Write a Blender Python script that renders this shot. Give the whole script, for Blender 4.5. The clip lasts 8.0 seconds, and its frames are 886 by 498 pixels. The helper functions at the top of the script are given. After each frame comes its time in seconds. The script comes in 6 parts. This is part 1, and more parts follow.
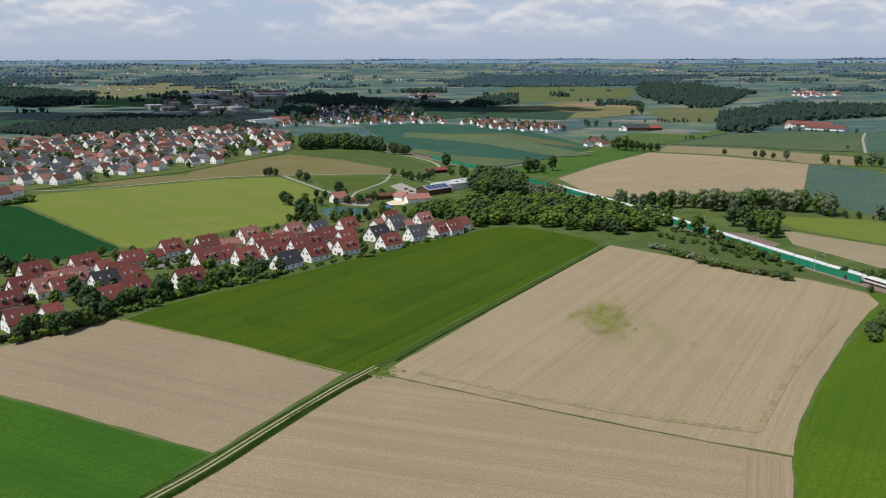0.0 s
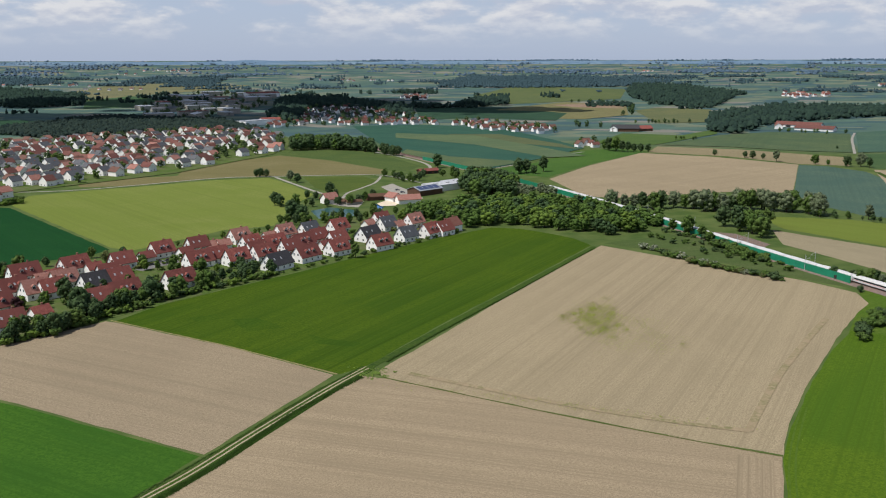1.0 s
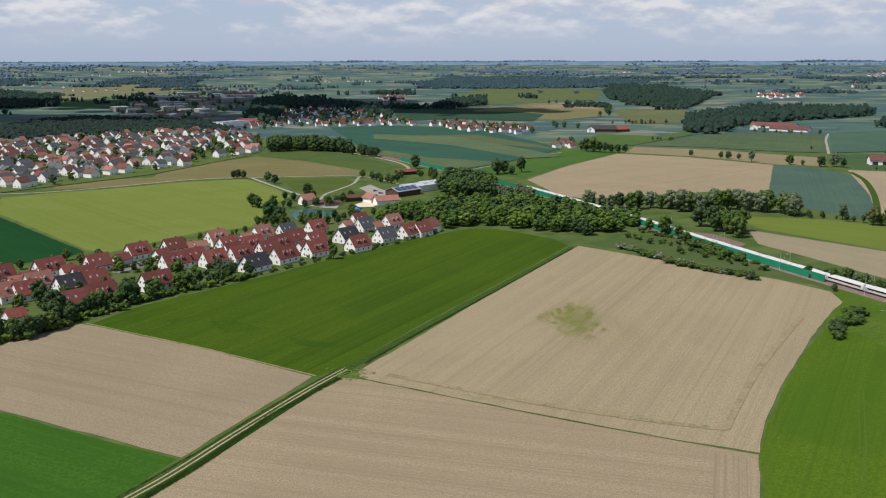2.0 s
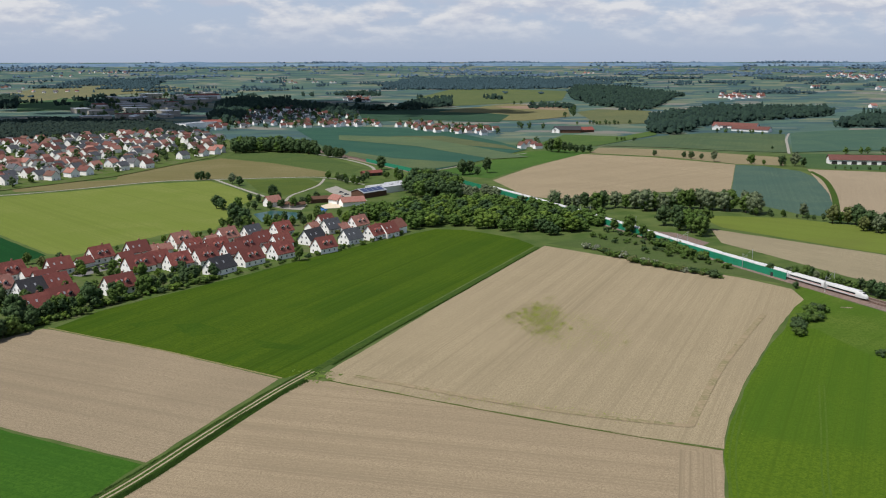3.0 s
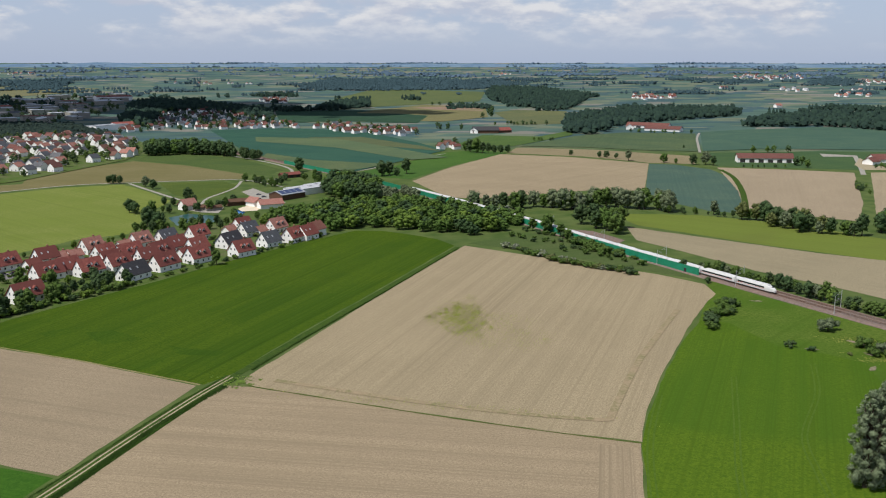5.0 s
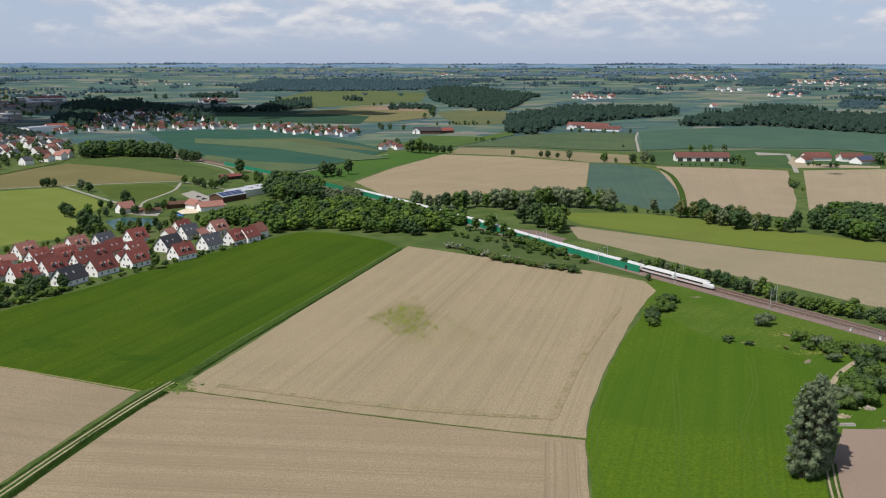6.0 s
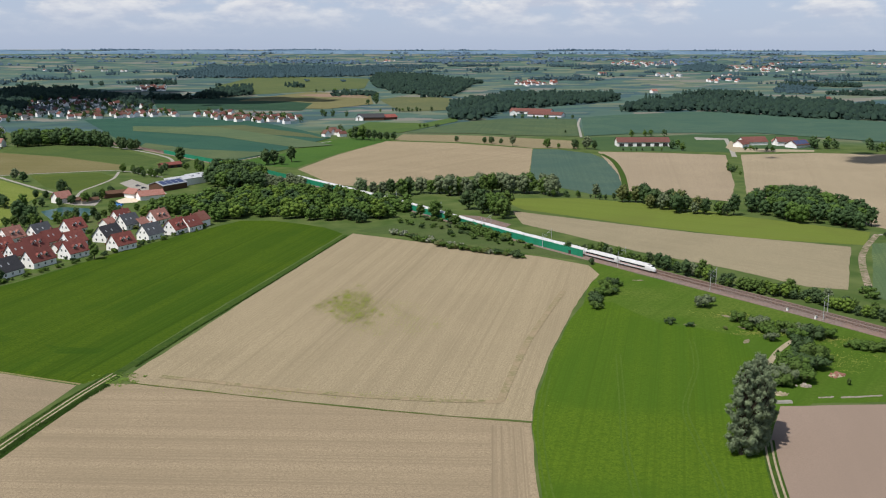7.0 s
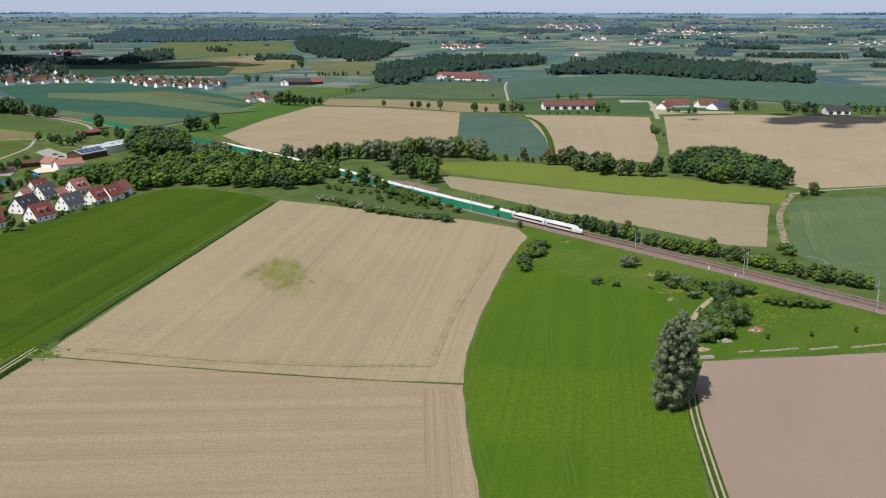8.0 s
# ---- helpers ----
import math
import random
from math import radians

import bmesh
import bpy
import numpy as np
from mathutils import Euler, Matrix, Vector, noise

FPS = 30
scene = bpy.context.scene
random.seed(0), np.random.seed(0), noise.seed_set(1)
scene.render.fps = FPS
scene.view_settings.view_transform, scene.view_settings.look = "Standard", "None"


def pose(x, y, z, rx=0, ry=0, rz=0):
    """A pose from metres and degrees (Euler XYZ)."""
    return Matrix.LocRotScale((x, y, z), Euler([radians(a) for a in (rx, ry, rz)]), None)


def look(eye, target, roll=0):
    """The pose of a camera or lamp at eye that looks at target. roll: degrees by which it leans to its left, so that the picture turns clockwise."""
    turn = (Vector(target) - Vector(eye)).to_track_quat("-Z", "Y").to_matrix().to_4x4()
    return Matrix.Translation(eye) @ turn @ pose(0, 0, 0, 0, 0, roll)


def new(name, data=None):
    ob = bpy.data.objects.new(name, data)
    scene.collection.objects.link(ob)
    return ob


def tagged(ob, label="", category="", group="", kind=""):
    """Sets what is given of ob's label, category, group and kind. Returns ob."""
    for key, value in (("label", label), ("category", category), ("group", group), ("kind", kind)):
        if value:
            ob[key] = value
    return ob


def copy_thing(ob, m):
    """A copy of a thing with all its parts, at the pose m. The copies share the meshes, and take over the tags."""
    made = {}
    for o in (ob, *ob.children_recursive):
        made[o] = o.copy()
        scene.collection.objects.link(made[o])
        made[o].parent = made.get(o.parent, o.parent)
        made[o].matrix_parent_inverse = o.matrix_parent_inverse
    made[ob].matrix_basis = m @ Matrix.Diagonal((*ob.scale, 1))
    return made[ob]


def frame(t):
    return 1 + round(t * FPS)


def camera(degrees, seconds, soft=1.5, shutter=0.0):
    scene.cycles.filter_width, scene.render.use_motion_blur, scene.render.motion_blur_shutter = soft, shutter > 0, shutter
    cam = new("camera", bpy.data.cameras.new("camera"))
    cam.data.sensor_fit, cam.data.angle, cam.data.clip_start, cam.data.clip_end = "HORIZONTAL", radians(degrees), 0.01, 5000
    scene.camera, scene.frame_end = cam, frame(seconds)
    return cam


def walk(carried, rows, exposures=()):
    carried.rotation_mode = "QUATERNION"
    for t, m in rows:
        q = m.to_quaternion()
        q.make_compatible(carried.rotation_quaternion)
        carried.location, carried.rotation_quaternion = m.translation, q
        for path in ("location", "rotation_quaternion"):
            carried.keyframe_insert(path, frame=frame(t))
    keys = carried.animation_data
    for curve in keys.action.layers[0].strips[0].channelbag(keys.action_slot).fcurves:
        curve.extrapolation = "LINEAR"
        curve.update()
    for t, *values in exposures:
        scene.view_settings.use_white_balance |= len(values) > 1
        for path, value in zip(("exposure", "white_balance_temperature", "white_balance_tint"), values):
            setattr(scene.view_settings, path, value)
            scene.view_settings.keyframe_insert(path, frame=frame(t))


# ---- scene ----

# ---------------------------------------------------------------- camera
cam = camera(51.22, 8.0, soft=1.1)
ROWS = [
    (0.0, 0.00, 0.00, 110.00, 0.000, -11.712, 0.124),
    (0.5, 0.00, 0.01, 109.99, -0.208, -11.711, 0.104),
    (1.0, 0.08, 0.01, 109.97, -0.550, -11.664, 0.123),
    (1.5, 0.14, -0.04, 109.97, -1.063, -11.636, 0.088),
    (3.0, 0.21, -0.18, 109.84, -4.037, -11.550, 0.060),
    (3.5, 0.27, -0.11, 109.82, -5.010, -11.539, 0.034),
    (4.0, 0.36, -0.01, 109.76, -6.194, -11.515, 0.024),
    (4.5, 0.45, 0.08, 109.74, -7.463, -11.502, -0.005),
    (6.0, 0.58, 0.43, 109.60, -12.614, -11.457, -0.073),
    (6.5, 0.55, 0.48, 109.55, -14.268, -11.553, -0.068),
    (7.0, 0.54, 0.41, 109.47, -16.096, -12.272, -0.074),
    (7.5, 0.62, 0.31, 109.40, -18.019, -13.218, -0.047),
    (8.0, 0.75, 0.20, 109.35, -20.562, -14.430, -0.053),
]


def aim(x, y, z, yaw, pitch, roll):
    a, b = radians(yaw), radians(pitch)
    return look((x, y, z), (x - math.sin(a) * math.cos(b), y + math.cos(a) * math.cos(b), z + math.sin(b)), -roll)


walk(cam, [(t, aim(*row)) for t, *row in ROWS], [(0.0, 0.0), (4.5, 0.0), (6.5, 0.04), (8.0, 0.17)])

# ---------------------------------------------------------------- light
SUN_UP, SUN_AT = 58.0, 207.0      # elevation; direction of the sun in the plan, degrees from +x
scene.view_settings.exposure = 0.0
sun = new("sun", bpy.data.lights.new("sun", "SUN"))
sun.data.energy, sun.data.angle, sun.data.color = 4.4, radians(0.53), (1.0, 0.95, 0.88)
ce = math.cos(radians(SUN_UP))
sun.matrix_basis = look((ce * math.cos(radians(SUN_AT)) * 900, ce * math.sin(radians(SUN_AT)) * 900, math.sin(radians(SUN_UP)) * 900), (0, 0, 0))


def build_world():
    w = bpy.data.worlds.new("sky")
    scene.world = w
    w.use_nodes = True
    nt = w.node_tree
    nt.nodes.clear()
    n, link = nt.nodes.new, nt.links.new
    out, bg, sky = n("ShaderNodeOutputWorld"), n("ShaderNodeBackground"), n("ShaderNodeTexSky")
    sky.sky_type, sky.sun_disc = "NISHITA", False
    sky.sun_elevation, sky.sun_rotation = radians(SUN_UP), radians(90 - SUN_AT)
    sky.air_density, sky.dust_density, sky.altitude = 1.0, 1.5, 500
    # fair-weather cumulus on a flat layer: direction divided by its height
    geo, sep = n("ShaderNodeTexCoord"), n("ShaderNodeSeparateXYZ")
    link(geo.outputs["Generated"], sep.inputs[0])

    def mathn(op, a, b=None):
        m = n("ShaderNodeMath")
        m.operation = op
        for i, v in enumerate((a, b)):
            if v is None:
                continue
            if isinstance(v, (int, float)):
                m.inputs[i].default_value = v
            else:
                link(v, m.inputs[i])
        return m.outputs[0]

    up = mathn("MAXIMUM", sep.outputs[2], 0.0)

    def billows(rise):
        """Cloud density in a direction, or a little above it."""
        comb, noise, swell = n("ShaderNodeCombineXYZ"), n("ShaderNodeTexNoise"), n("ShaderNodeTexNoise")
        link(sep.outputs[0], comb.inputs[0])
        link(sep.outputs[1], comb.inputs[1])
        link(mathn("MULTIPLY", mathn("ADD", up, rise), 2.7), comb.inputs[2])
        for tex, scale, detail in ((noise, 16.0, 8), (swell, 5.0, 2)):
            tex.inputs["Scale"].default_value, tex.inputs["Detail"].default_value = scale, detail
            tex.inputs["Roughness"].default_value = 0.55
            link(comb.outputs[0], tex.inputs["Vector"])
        return mathn("ADD", mathn("MULTIPLY", noise.outputs[0], 0.66), mathn("MULTIPLY", swell.outputs[0], 0.34))

    dense = billows(0.0)
    ramp = n("ShaderNodeMapRange")
    ramp.interpolation_type = "SMOOTHSTEP"
    ramp.inputs[1].default_value, ramp.inputs[2].default_value = 0.43, 0.57
    link(dense, ramp.inputs[0])
    # sunlit tops, grey bases
    tops, ramp_b = n("ShaderNodeMapRange"), n("ShaderNodeValToRGB")
    tops.inputs[1].default_value, tops.inputs[2].default_value = -0.05, 0.07
    link(mathn("SUBTRACT", dense, billows(0.006)), tops.inputs[0])
    ramp_b.color_ramp.elements[0].color, ramp_b.color_ramp.elements[1].color = (5.4, 5.8, 6.9, 1), (8.1, 8.1, 8.3, 1)
    link(tops.outputs[0], ramp_b.inputs[0])
    # clouds thin out low over the horizon
    low = n("ShaderNodeMapRange")
    low.inputs[1].default_value, low.inputs[2].default_value = 0.010, 0.045
    low.inputs[3].default_value, low.inputs[4].default_value = 0.0, 0.85
    link(up, low.inputs[0])
    veil = n("ShaderNodeMix")
    veil.data_type = "RGBA"
    haze = n("ShaderNodeMapRange")
    haze.inputs[1].default_value, haze.inputs[2].default_value = 0.05, 0.40
    haze.inputs[3].default_value, haze.inputs[4].default_value = 0.75, 0.0
    link(up, haze.inputs[0])
    link(haze.outputs[0], veil.inputs[0])
    veil.inputs[7].default_value = (4.8, 5.75, 7.8, 1)
    link(sky.outputs[0], veil.inputs[6])
    mix = n("ShaderNodeMix")
    mix.data_type = "RGBA"
    high = n("ShaderNodeMapRange")
    high.inputs[1].default_value, high.inputs[2].default_value = 0.10, 0.50
    high.inputs[3].default_value, high.inputs[4].default_value = 1.0, 0.2
    link(up, high.inputs[0])
    link(mathn("MULTIPLY", mathn("MULTIPLY", ramp.outputs[0], low.outputs[0]), high.outputs[0]), mix.inputs[0])
    link(veil.outputs[2], mix.inputs[6])
    link(ramp_b.outputs[0], mix.inputs[7])
    link(mix.outputs[2], bg.inputs[0])
    bg.inputs[1].default_value = 0.093
    link(bg.outputs[0], out.inputs[0])


build_world()


# ---------------------------------------------------------------- materials
def material(name, base, rough=0.8, spec=0.3, vary=None, vary_scale=0.3, patch=None, patch_scale=0.02, bump=0.0, bump_scale=1.0,
             island=None, rows=None, metal=0.0, per_object=None):
    """base, grain colour (vary) at vary_scale per metre, patches at patch_scale per metre; rows: (angle, spacing, colour, strength);
    island / per_object: a second colour mixed in at random leaf by leaf, or thing by thing."""
    m = bpy.data.materials.new(name)
    m.use_nodes = True
    nt = m.node_tree
    n, link = nt.nodes.new, nt.links.new
    bsdf = nt.nodes["Principled BSDF"]
    bsdf.inputs["Roughness"].default_value, bsdf.inputs["Metallic"].default_value = rough, metal
    bsdf.inputs["Specular IOR Level"].default_value = spec
    geo = n("ShaderNodeNewGeometry")
    rgb = n("ShaderNodeRGB")
    rgb.outputs[0].default_value = (*base, 1)
    col = rgb.outputs[0]

    def blend(col, fac, other):
        mx = n("ShaderNodeMix")
        mx.data_type = "RGBA"
        link(fac, mx.inputs[0])
        link(col, mx.inputs[6])
        mx.inputs[7].default_value = (*other, 1)
        return mx.outputs[2]

    def noise_fac(scale, lo, hi, detail=5, vector=None, top=1.0):
        t, r = n("ShaderNodeTexNoise"), n("ShaderNodeMapRange")
        t.inputs["Scale"].default_value, t.inputs["Detail"].default_value = scale, detail
        t.inputs["Distortion"].default_value = 1.2
        link(vector or geo.outputs["Position"], t.inputs["Vector"])
        r.inputs[1].default_value, r.inputs[2].default_value, r.inputs[4].default_value = lo, hi, top
        link(t.outputs[0], r.inputs[0])
        return r.outputs[0]

    if patch:
        col = blend(col, noise_fac(patch_scale, 0.42, 0.62), patch)
    if rows:
        for angle, spacing, colour, strength, lo, hi in rows:
            mp, wv = n("ShaderNodeMapping"), n("ShaderNodeTexNoise")
            mp.vector_type = "POINT"
            mp.inputs["Rotation"].default_value = (0, 0, -radians(angle))
            mp.inputs["Scale"].default_value = (1, 1, 1)
            link(geo.outputs["Position"], mp.inputs[0])
            st = n("ShaderNodeVectorMath")
            st.operation = "MULTIPLY"
            st.inputs[1].default_value = (0.004 / spacing, 1.0 / spacing, 0)
            link(mp.outputs[0], st.inputs[0])
            wv.inputs["Scale"].default_value, wv.inputs["Detail"].default_value = 1.0, 3
            link(st.outputs[0], wv.inputs["Vector"])
            r = n("ShaderNodeMapRange")
            r.inputs[1].default_value, r.inputs[2].default_value, r.inputs[4].default_value = lo, hi, strength
            link(wv.outputs[0], r.inputs[0])
            col = blend(col, r.outputs[0], colour)
    if vary:
        col = blend(col, noise_fac(vary_scale, 0.4, 0.65, 8), vary)
    if island:
        col = blend(col, geo.outputs["Random Per Island"], island)
    if per_object:
        info = n("ShaderNodeObjectInfo")
        col = blend(col, info.outputs["Random"], per_object)
    link(col, bsdf.inputs["Base Color"])
    if bump:
        t, b = n("ShaderNodeTexNoise"), n("ShaderNodeBump")
        t.inputs["Scale"].default_value, t.inputs["Detail"].default_value = bump_scale, 8
        t.inputs["Distortion"].default_value = 1.5
        link(geo.outputs["Position"], t.inputs["Vector"])
        b.inputs["Strength"].default_value, b.inputs["Distance"].default_value = bump, 0.4
        link(t.outputs[0], b.inputs["Height"])
        link(b.outputs[0], bsdf.inputs["Normal"])
    return m


M = {}
M["verge"] = material("verge_grass", (0.036, 0.072, 0.012), 0.9, 0.02, (0.055, 0.088, 0.018), 0.5, (0.03, 0.06, 0.014), 0.08, 0.6, 1.5)
M["rank"] = material("rank_grass", (0.022, 0.050, 0.009), 0.9, 0.02, (0.036, 0.068, 0.012), 0.6, (0.018, 0.04, 0.01), 0.1, 0.7, 1.5)
M["lawn"] = material("garden_lawn", (0.060, 0.105, 0.022), 0.9, 0.02, (0.085, 0.120, 0.035), 0.5, (0.11, 0.115, 0.06), 0.07, 0.5, 1.5)
M["slide"] = material("blue_plastic", (0.03, 0.16, 0.42), 0.4, 0.4)
M["plaster"] = material("white_plaster", (0.86, 0.86, 0.86), 0.85, 0.2, (0.80, 0.80, 0.79), 0.4, per_object=(0.82, 0.80, 0.77))
M["cream"] = material("cream_plaster", (0.72, 0.62, 0.42), 0.85, 0.2, (0.66, 0.56, 0.38), 0.4)
M["red"] = material("red_clay_tiles", (0.27, 0.085, 0.076), 0.85, 0.08, (0.19, 0.062, 0.05), 0.9, (0.31, 0.115, 0.09), 0.2, 0.4, 3.0, per_object=(0.16, 0.058, 0.05))
M["rose"] = material("faded_clay_tiles", (0.32, 0.165, 0.135), 0.85, 0.1, (0.27, 0.12, 0.095), 0.8, (0.33, 0.175, 0.145), 0.15, 0.3, 3.0)
M["orange"] = material("orange_clay_tiles", (0.21, 0.098, 0.078), 0.85, 0.1, (0.18, 0.075, 0.055), 0.8, bump=0.3, bump_scale=3.0)
M["slate"] = material("slate_grey_tiles", (0.085, 0.09, 0.10), 0.6, 0.4, (0.06, 0.063, 0.07), 0.8, bump=0.3, bump_scale=3.0)
M["dark"] = material("dark_engobe_tiles", (0.035, 0.033, 0.036), 0.55, 0.4, (0.05, 0.048, 0.05), 0.8, bump=0.3, bump_scale=3.0)
M["maroon"] = material("weathered_red_tiles", (0.17, 0.072, 0.06), 0.85, 0.08, (0.12, 0.052, 0.045), 0.9, (0.21, 0.095, 0.08), 0.2, per_object=(0.12, 0.058, 0.05))
M["brown"] = material("brown_concrete_tiles", (0.15, 0.075, 0.055), 0.8, 0.3, (0.11, 0.055, 0.042), 0.8, bump=0.3, bump_scale=3.0)
M["glass"] = material("window_glass", (0.03, 0.035, 0.045), 0.08, 0.6)
M["frame"] = material("white_frame", (0.75, 0.75, 0.74), 0.5, 0.4)
M["wood"] = material("brown_timber", (0.12, 0.065, 0.04), 0.8, 0.2, (0.08, 0.045, 0.03), 1.5)
M["brick"] = material("chimney_brick", (0.25, 0.12, 0.09), 0.9, 0.2)
M["bark"] = material("bark", (0.08, 0.06, 0.045), 0.95, 0.1, (0.05, 0.04, 0.03), 3.0)
M["asphalt"] = material("asphalt", (0.17, 0.165, 0.16), 0.9, 0.2, (0.13, 0.13, 0.125), 0.6)
M["gravel"] = material("gravel_track", (0.34, 0.29, 0.20), 0.95, 0.05, (0.26, 0.225, 0.15), 0.7, bump=0.4, bump_scale=3)
M["pale"] = material("pale_concrete", (0.31, 0.295, 0.26), 0.9, 0.05, (0.25, 0.24, 0.21), 0.3)
M["ballast"] = material("track_ballast", (0.20, 0.16, 0.14), 0.95, 0.1, (0.14, 0.105, 0.09), 1.0, (0.23, 0.16, 0.13), 0.1, 0.6, 3)
M["rail"] = material("rusty_rail", (0.16, 0.10, 0.075), 0.5, 0.5, metal=0.6)
M["sleeper"] = material("concrete_sleeper", (0.26, 0.24, 0.22), 0.9, 0.2)
M["barrier"] = material("green_barrier_panel", (0.012, 0.19, 0.10), 0.55, 0.4, (0.01, 0.15, 0.08), 0.5, per_object=(0.014, 0.21, 0.12))
M["steel"] = material("galvanised_steel", (0.45, 0.46, 0.47), 0.5, 0.5, metal=0.4)
M["train"] = material("white_train_paint", (0.60, 0.60, 0.60), 0.35, 0.4, (0.54, 0.54, 0.55), 0.3)
M["train_red"] = material("red_train_stripe", (0.55, 0.02, 0.02), 0.35, 0.5)
M["train_dark"] = material("dark_train_glass", (0.02, 0.022, 0.026), 0.12, 0.6)
M["train_door"] = material("grey_train_door", (0.35, 0.36, 0.38), 0.4, 0.4)
M["bogie"] = material("dark_underframe", (0.04, 0.038, 0.036), 0.8, 0.2)
M["metal_roof"] = material("grey_sheet_roof", (0.30, 0.32, 0.35), 0.5, 0.4, (0.25, 0.27, 0.30), 0.1, per_object=(0.45, 0.46, 0.48))
M["solar"] = material("solar_panels", (0.05, 0.07, 0.15), 0.2, 0.6, (0.04, 0.055, 0.12), 0.5)
M["water"] = material("pond_water", (0.02, 0.075, 0.07), 0.3, 0.2)
M["stone"] = material("pale_stone", (0.33, 0.29, 0.25), 0.95, 0.1, (0.22, 0.19, 0.16), 1.2)
M["sand"] = material("sand", (0.62, 0.54, 0.42), 0.95, 0.1, (0.55, 0.47, 0.36), 0.3)
M["cloud"] = material("cloud", (0.9, 0.9, 0.9), 1.0, 0.0)
M["soil_dark"] = material("damp_soil", (0.245, 0.197, 0.124), 0.95, 0.02, (0.29, 0.23, 0.15), 0.6, (0.17, 0.16, 0.08), 0.1)
M["dry"] = material("dry_grass_margin", (0.24, 0.21, 0.10), 0.95, 0.02, (0.14, 0.15, 0.05), 0.6)
M["churned"] = material("churned_earth", (0.23, 0.185, 0.135), 0.95, 0.05, (0.09, 0.11, 0.04), 0.3, (0.32, 0.26, 0.2), 0.1, 0.4, 2.0)
M["tramline"] = material("trodden_crop", (0.145, 0.175, 0.095), 0.95, 0.02, (0.10, 0.14, 0.07), 0.4)
M["sparse"] = material("sparse_grass", (0.072, 0.098, 0.022), 0.95, 0.02, (0.12, 0.12, 0.045), 0.25, (0.05, 0.08, 0.018), 0.08)
M["wheelmark"] = material("worn_grass", (0.072, 0.120, 0.018), 0.95, 0.02, (0.055, 0.105, 0.012), 0.4)
M["car_paint"] = material("dark_car_paint", (0.03, 0.035, 0.045), 0.25, 0.5, per_object=(0.35, 0.35, 0.36))
M["tyre"] = material("tyre_rubber", (0.02, 0.02, 0.02), 0.9, 0.1)
LEAF = {
    "leaf": material("broadleaf_foliage", (0.101, 0.172, 0.038), 0.8, 0.06, patch=(0.078, 0.135, 0.034), patch_scale=0.11, island=(0.068, 0.119, 0.027), per_object=(0.086, 0.133, 0.035)),
    "fresh": material("fresh_foliage", (0.147, 0.220, 0.040), 0.8, 0.06, patch=(0.112, 0.176, 0.034), patch_scale=0.11, island=(0.098, 0.154, 0.030)),
    "dim": material("dark_foliage", (0.070, 0.118, 0.043), 0.8, 0.1, patch=(0.050, 0.091, 0.038), patch_scale=0.11, island=(0.042, 0.077, 0.030), per_object=(0.063, 0.098, 0.040)),
    "grey": material("silvery_willow_foliage", (0.158, 0.192, 0.108), 0.85, 0.03, island=(0.110, 0.142, 0.080)),
    "pine": material("conifer_foliage", (0.018, 0.036, 0.018), 0.8, 0.2, island=(0.012, 0.026, 0.014)),
    "blossom": material("hawthorn_blossom", (0.32, 0.33, 0.26), 0.8, 0.2, island=(0.07, 0.11, 0.03)),
    "olive": material("yellowing_foliage", (0.138, 0.154, 0.055), 0.8, 0.06, island=(0.088, 0.110, 0.040)),
    "copper": material("copper_beech_foliage", (0.06, 0.022, 0.025), 0.75, 0.25, island=(0.03, 0.012, 0.015)),
    "verge_leaf": material("rank_verge_grass", (0.055, 0.105, 0.022), 0.9, 0.05, island=(0.036, 0.074, 0.016)),
    "weed": material("pale_weed_leaves", (0.28, 0.30, 0.065), 0.9, 0.05, island=(0.19, 0.22, 0.055)),
    # aerial haze is painted into the next two foliage colours as blue
    "haze": material("haze_tinted_far_foliage", (0.126, 0.185, 0.260), 0.9, 0.02, (0.077, 0.126, 0.174), 0.3, bump=1.0, bump_scale=0.5, island=(0.082, 0.135, 0.187)),
    "bluish": material("haze_tinted_forest_foliage", (0.052, 0.090, 0.104), 0.9, 0.02, (0.036, 0.064, 0.076), 0.4, bump=1.0, bump_scale=0.5, island=(0.044, 0.078, 0.092)),
    # darkened foliage: the cloud shade over the town wood is put into the colour
    "cloud_shade": material("cloud_shaded_foliage", (0.022, 0.037, 0.035), 0.9, 0.02, (0.016, 0.029, 0.027), 0.5, bump=1.0, bump_scale=0.5, island=(0.034, 0.051, 0.040)),
    # this foliage is tinted bluer to hold some of the distance haze
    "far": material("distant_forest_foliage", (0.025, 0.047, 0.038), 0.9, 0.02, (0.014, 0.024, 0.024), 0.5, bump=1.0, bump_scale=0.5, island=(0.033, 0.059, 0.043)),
    "poplar": material("poplar_foliage", (0.200, 0.244, 0.144), 0.85, 0.03, island=(0.138, 0.181, 0.103)),
}


def let_light_through(m, share):
    """Leaves pass part of the light to their other side."""
    nt = m.node_tree
    bsdf, out = nt.nodes["Principled BSDF"], nt.nodes["Material Output"]
    thin, mix = nt.nodes.new("ShaderNodeBsdfTranslucent"), nt.nodes.new("ShaderNodeMixShader")
    nt.links.new(bsdf.inputs["Base Color"].links[0].from_socket, thin.inputs["Color"])
    mix.inputs[0].default_value = share
    nt.links.new(bsdf.outputs[0], mix.inputs[1])
    nt.links.new(thin.outputs[0], mix.inputs[2])
    nt.links.new(mix.outputs[0], out.inputs["Surface"])


for leaf_material in LEAF.values():
    let_light_through(leaf_material, 0.10)


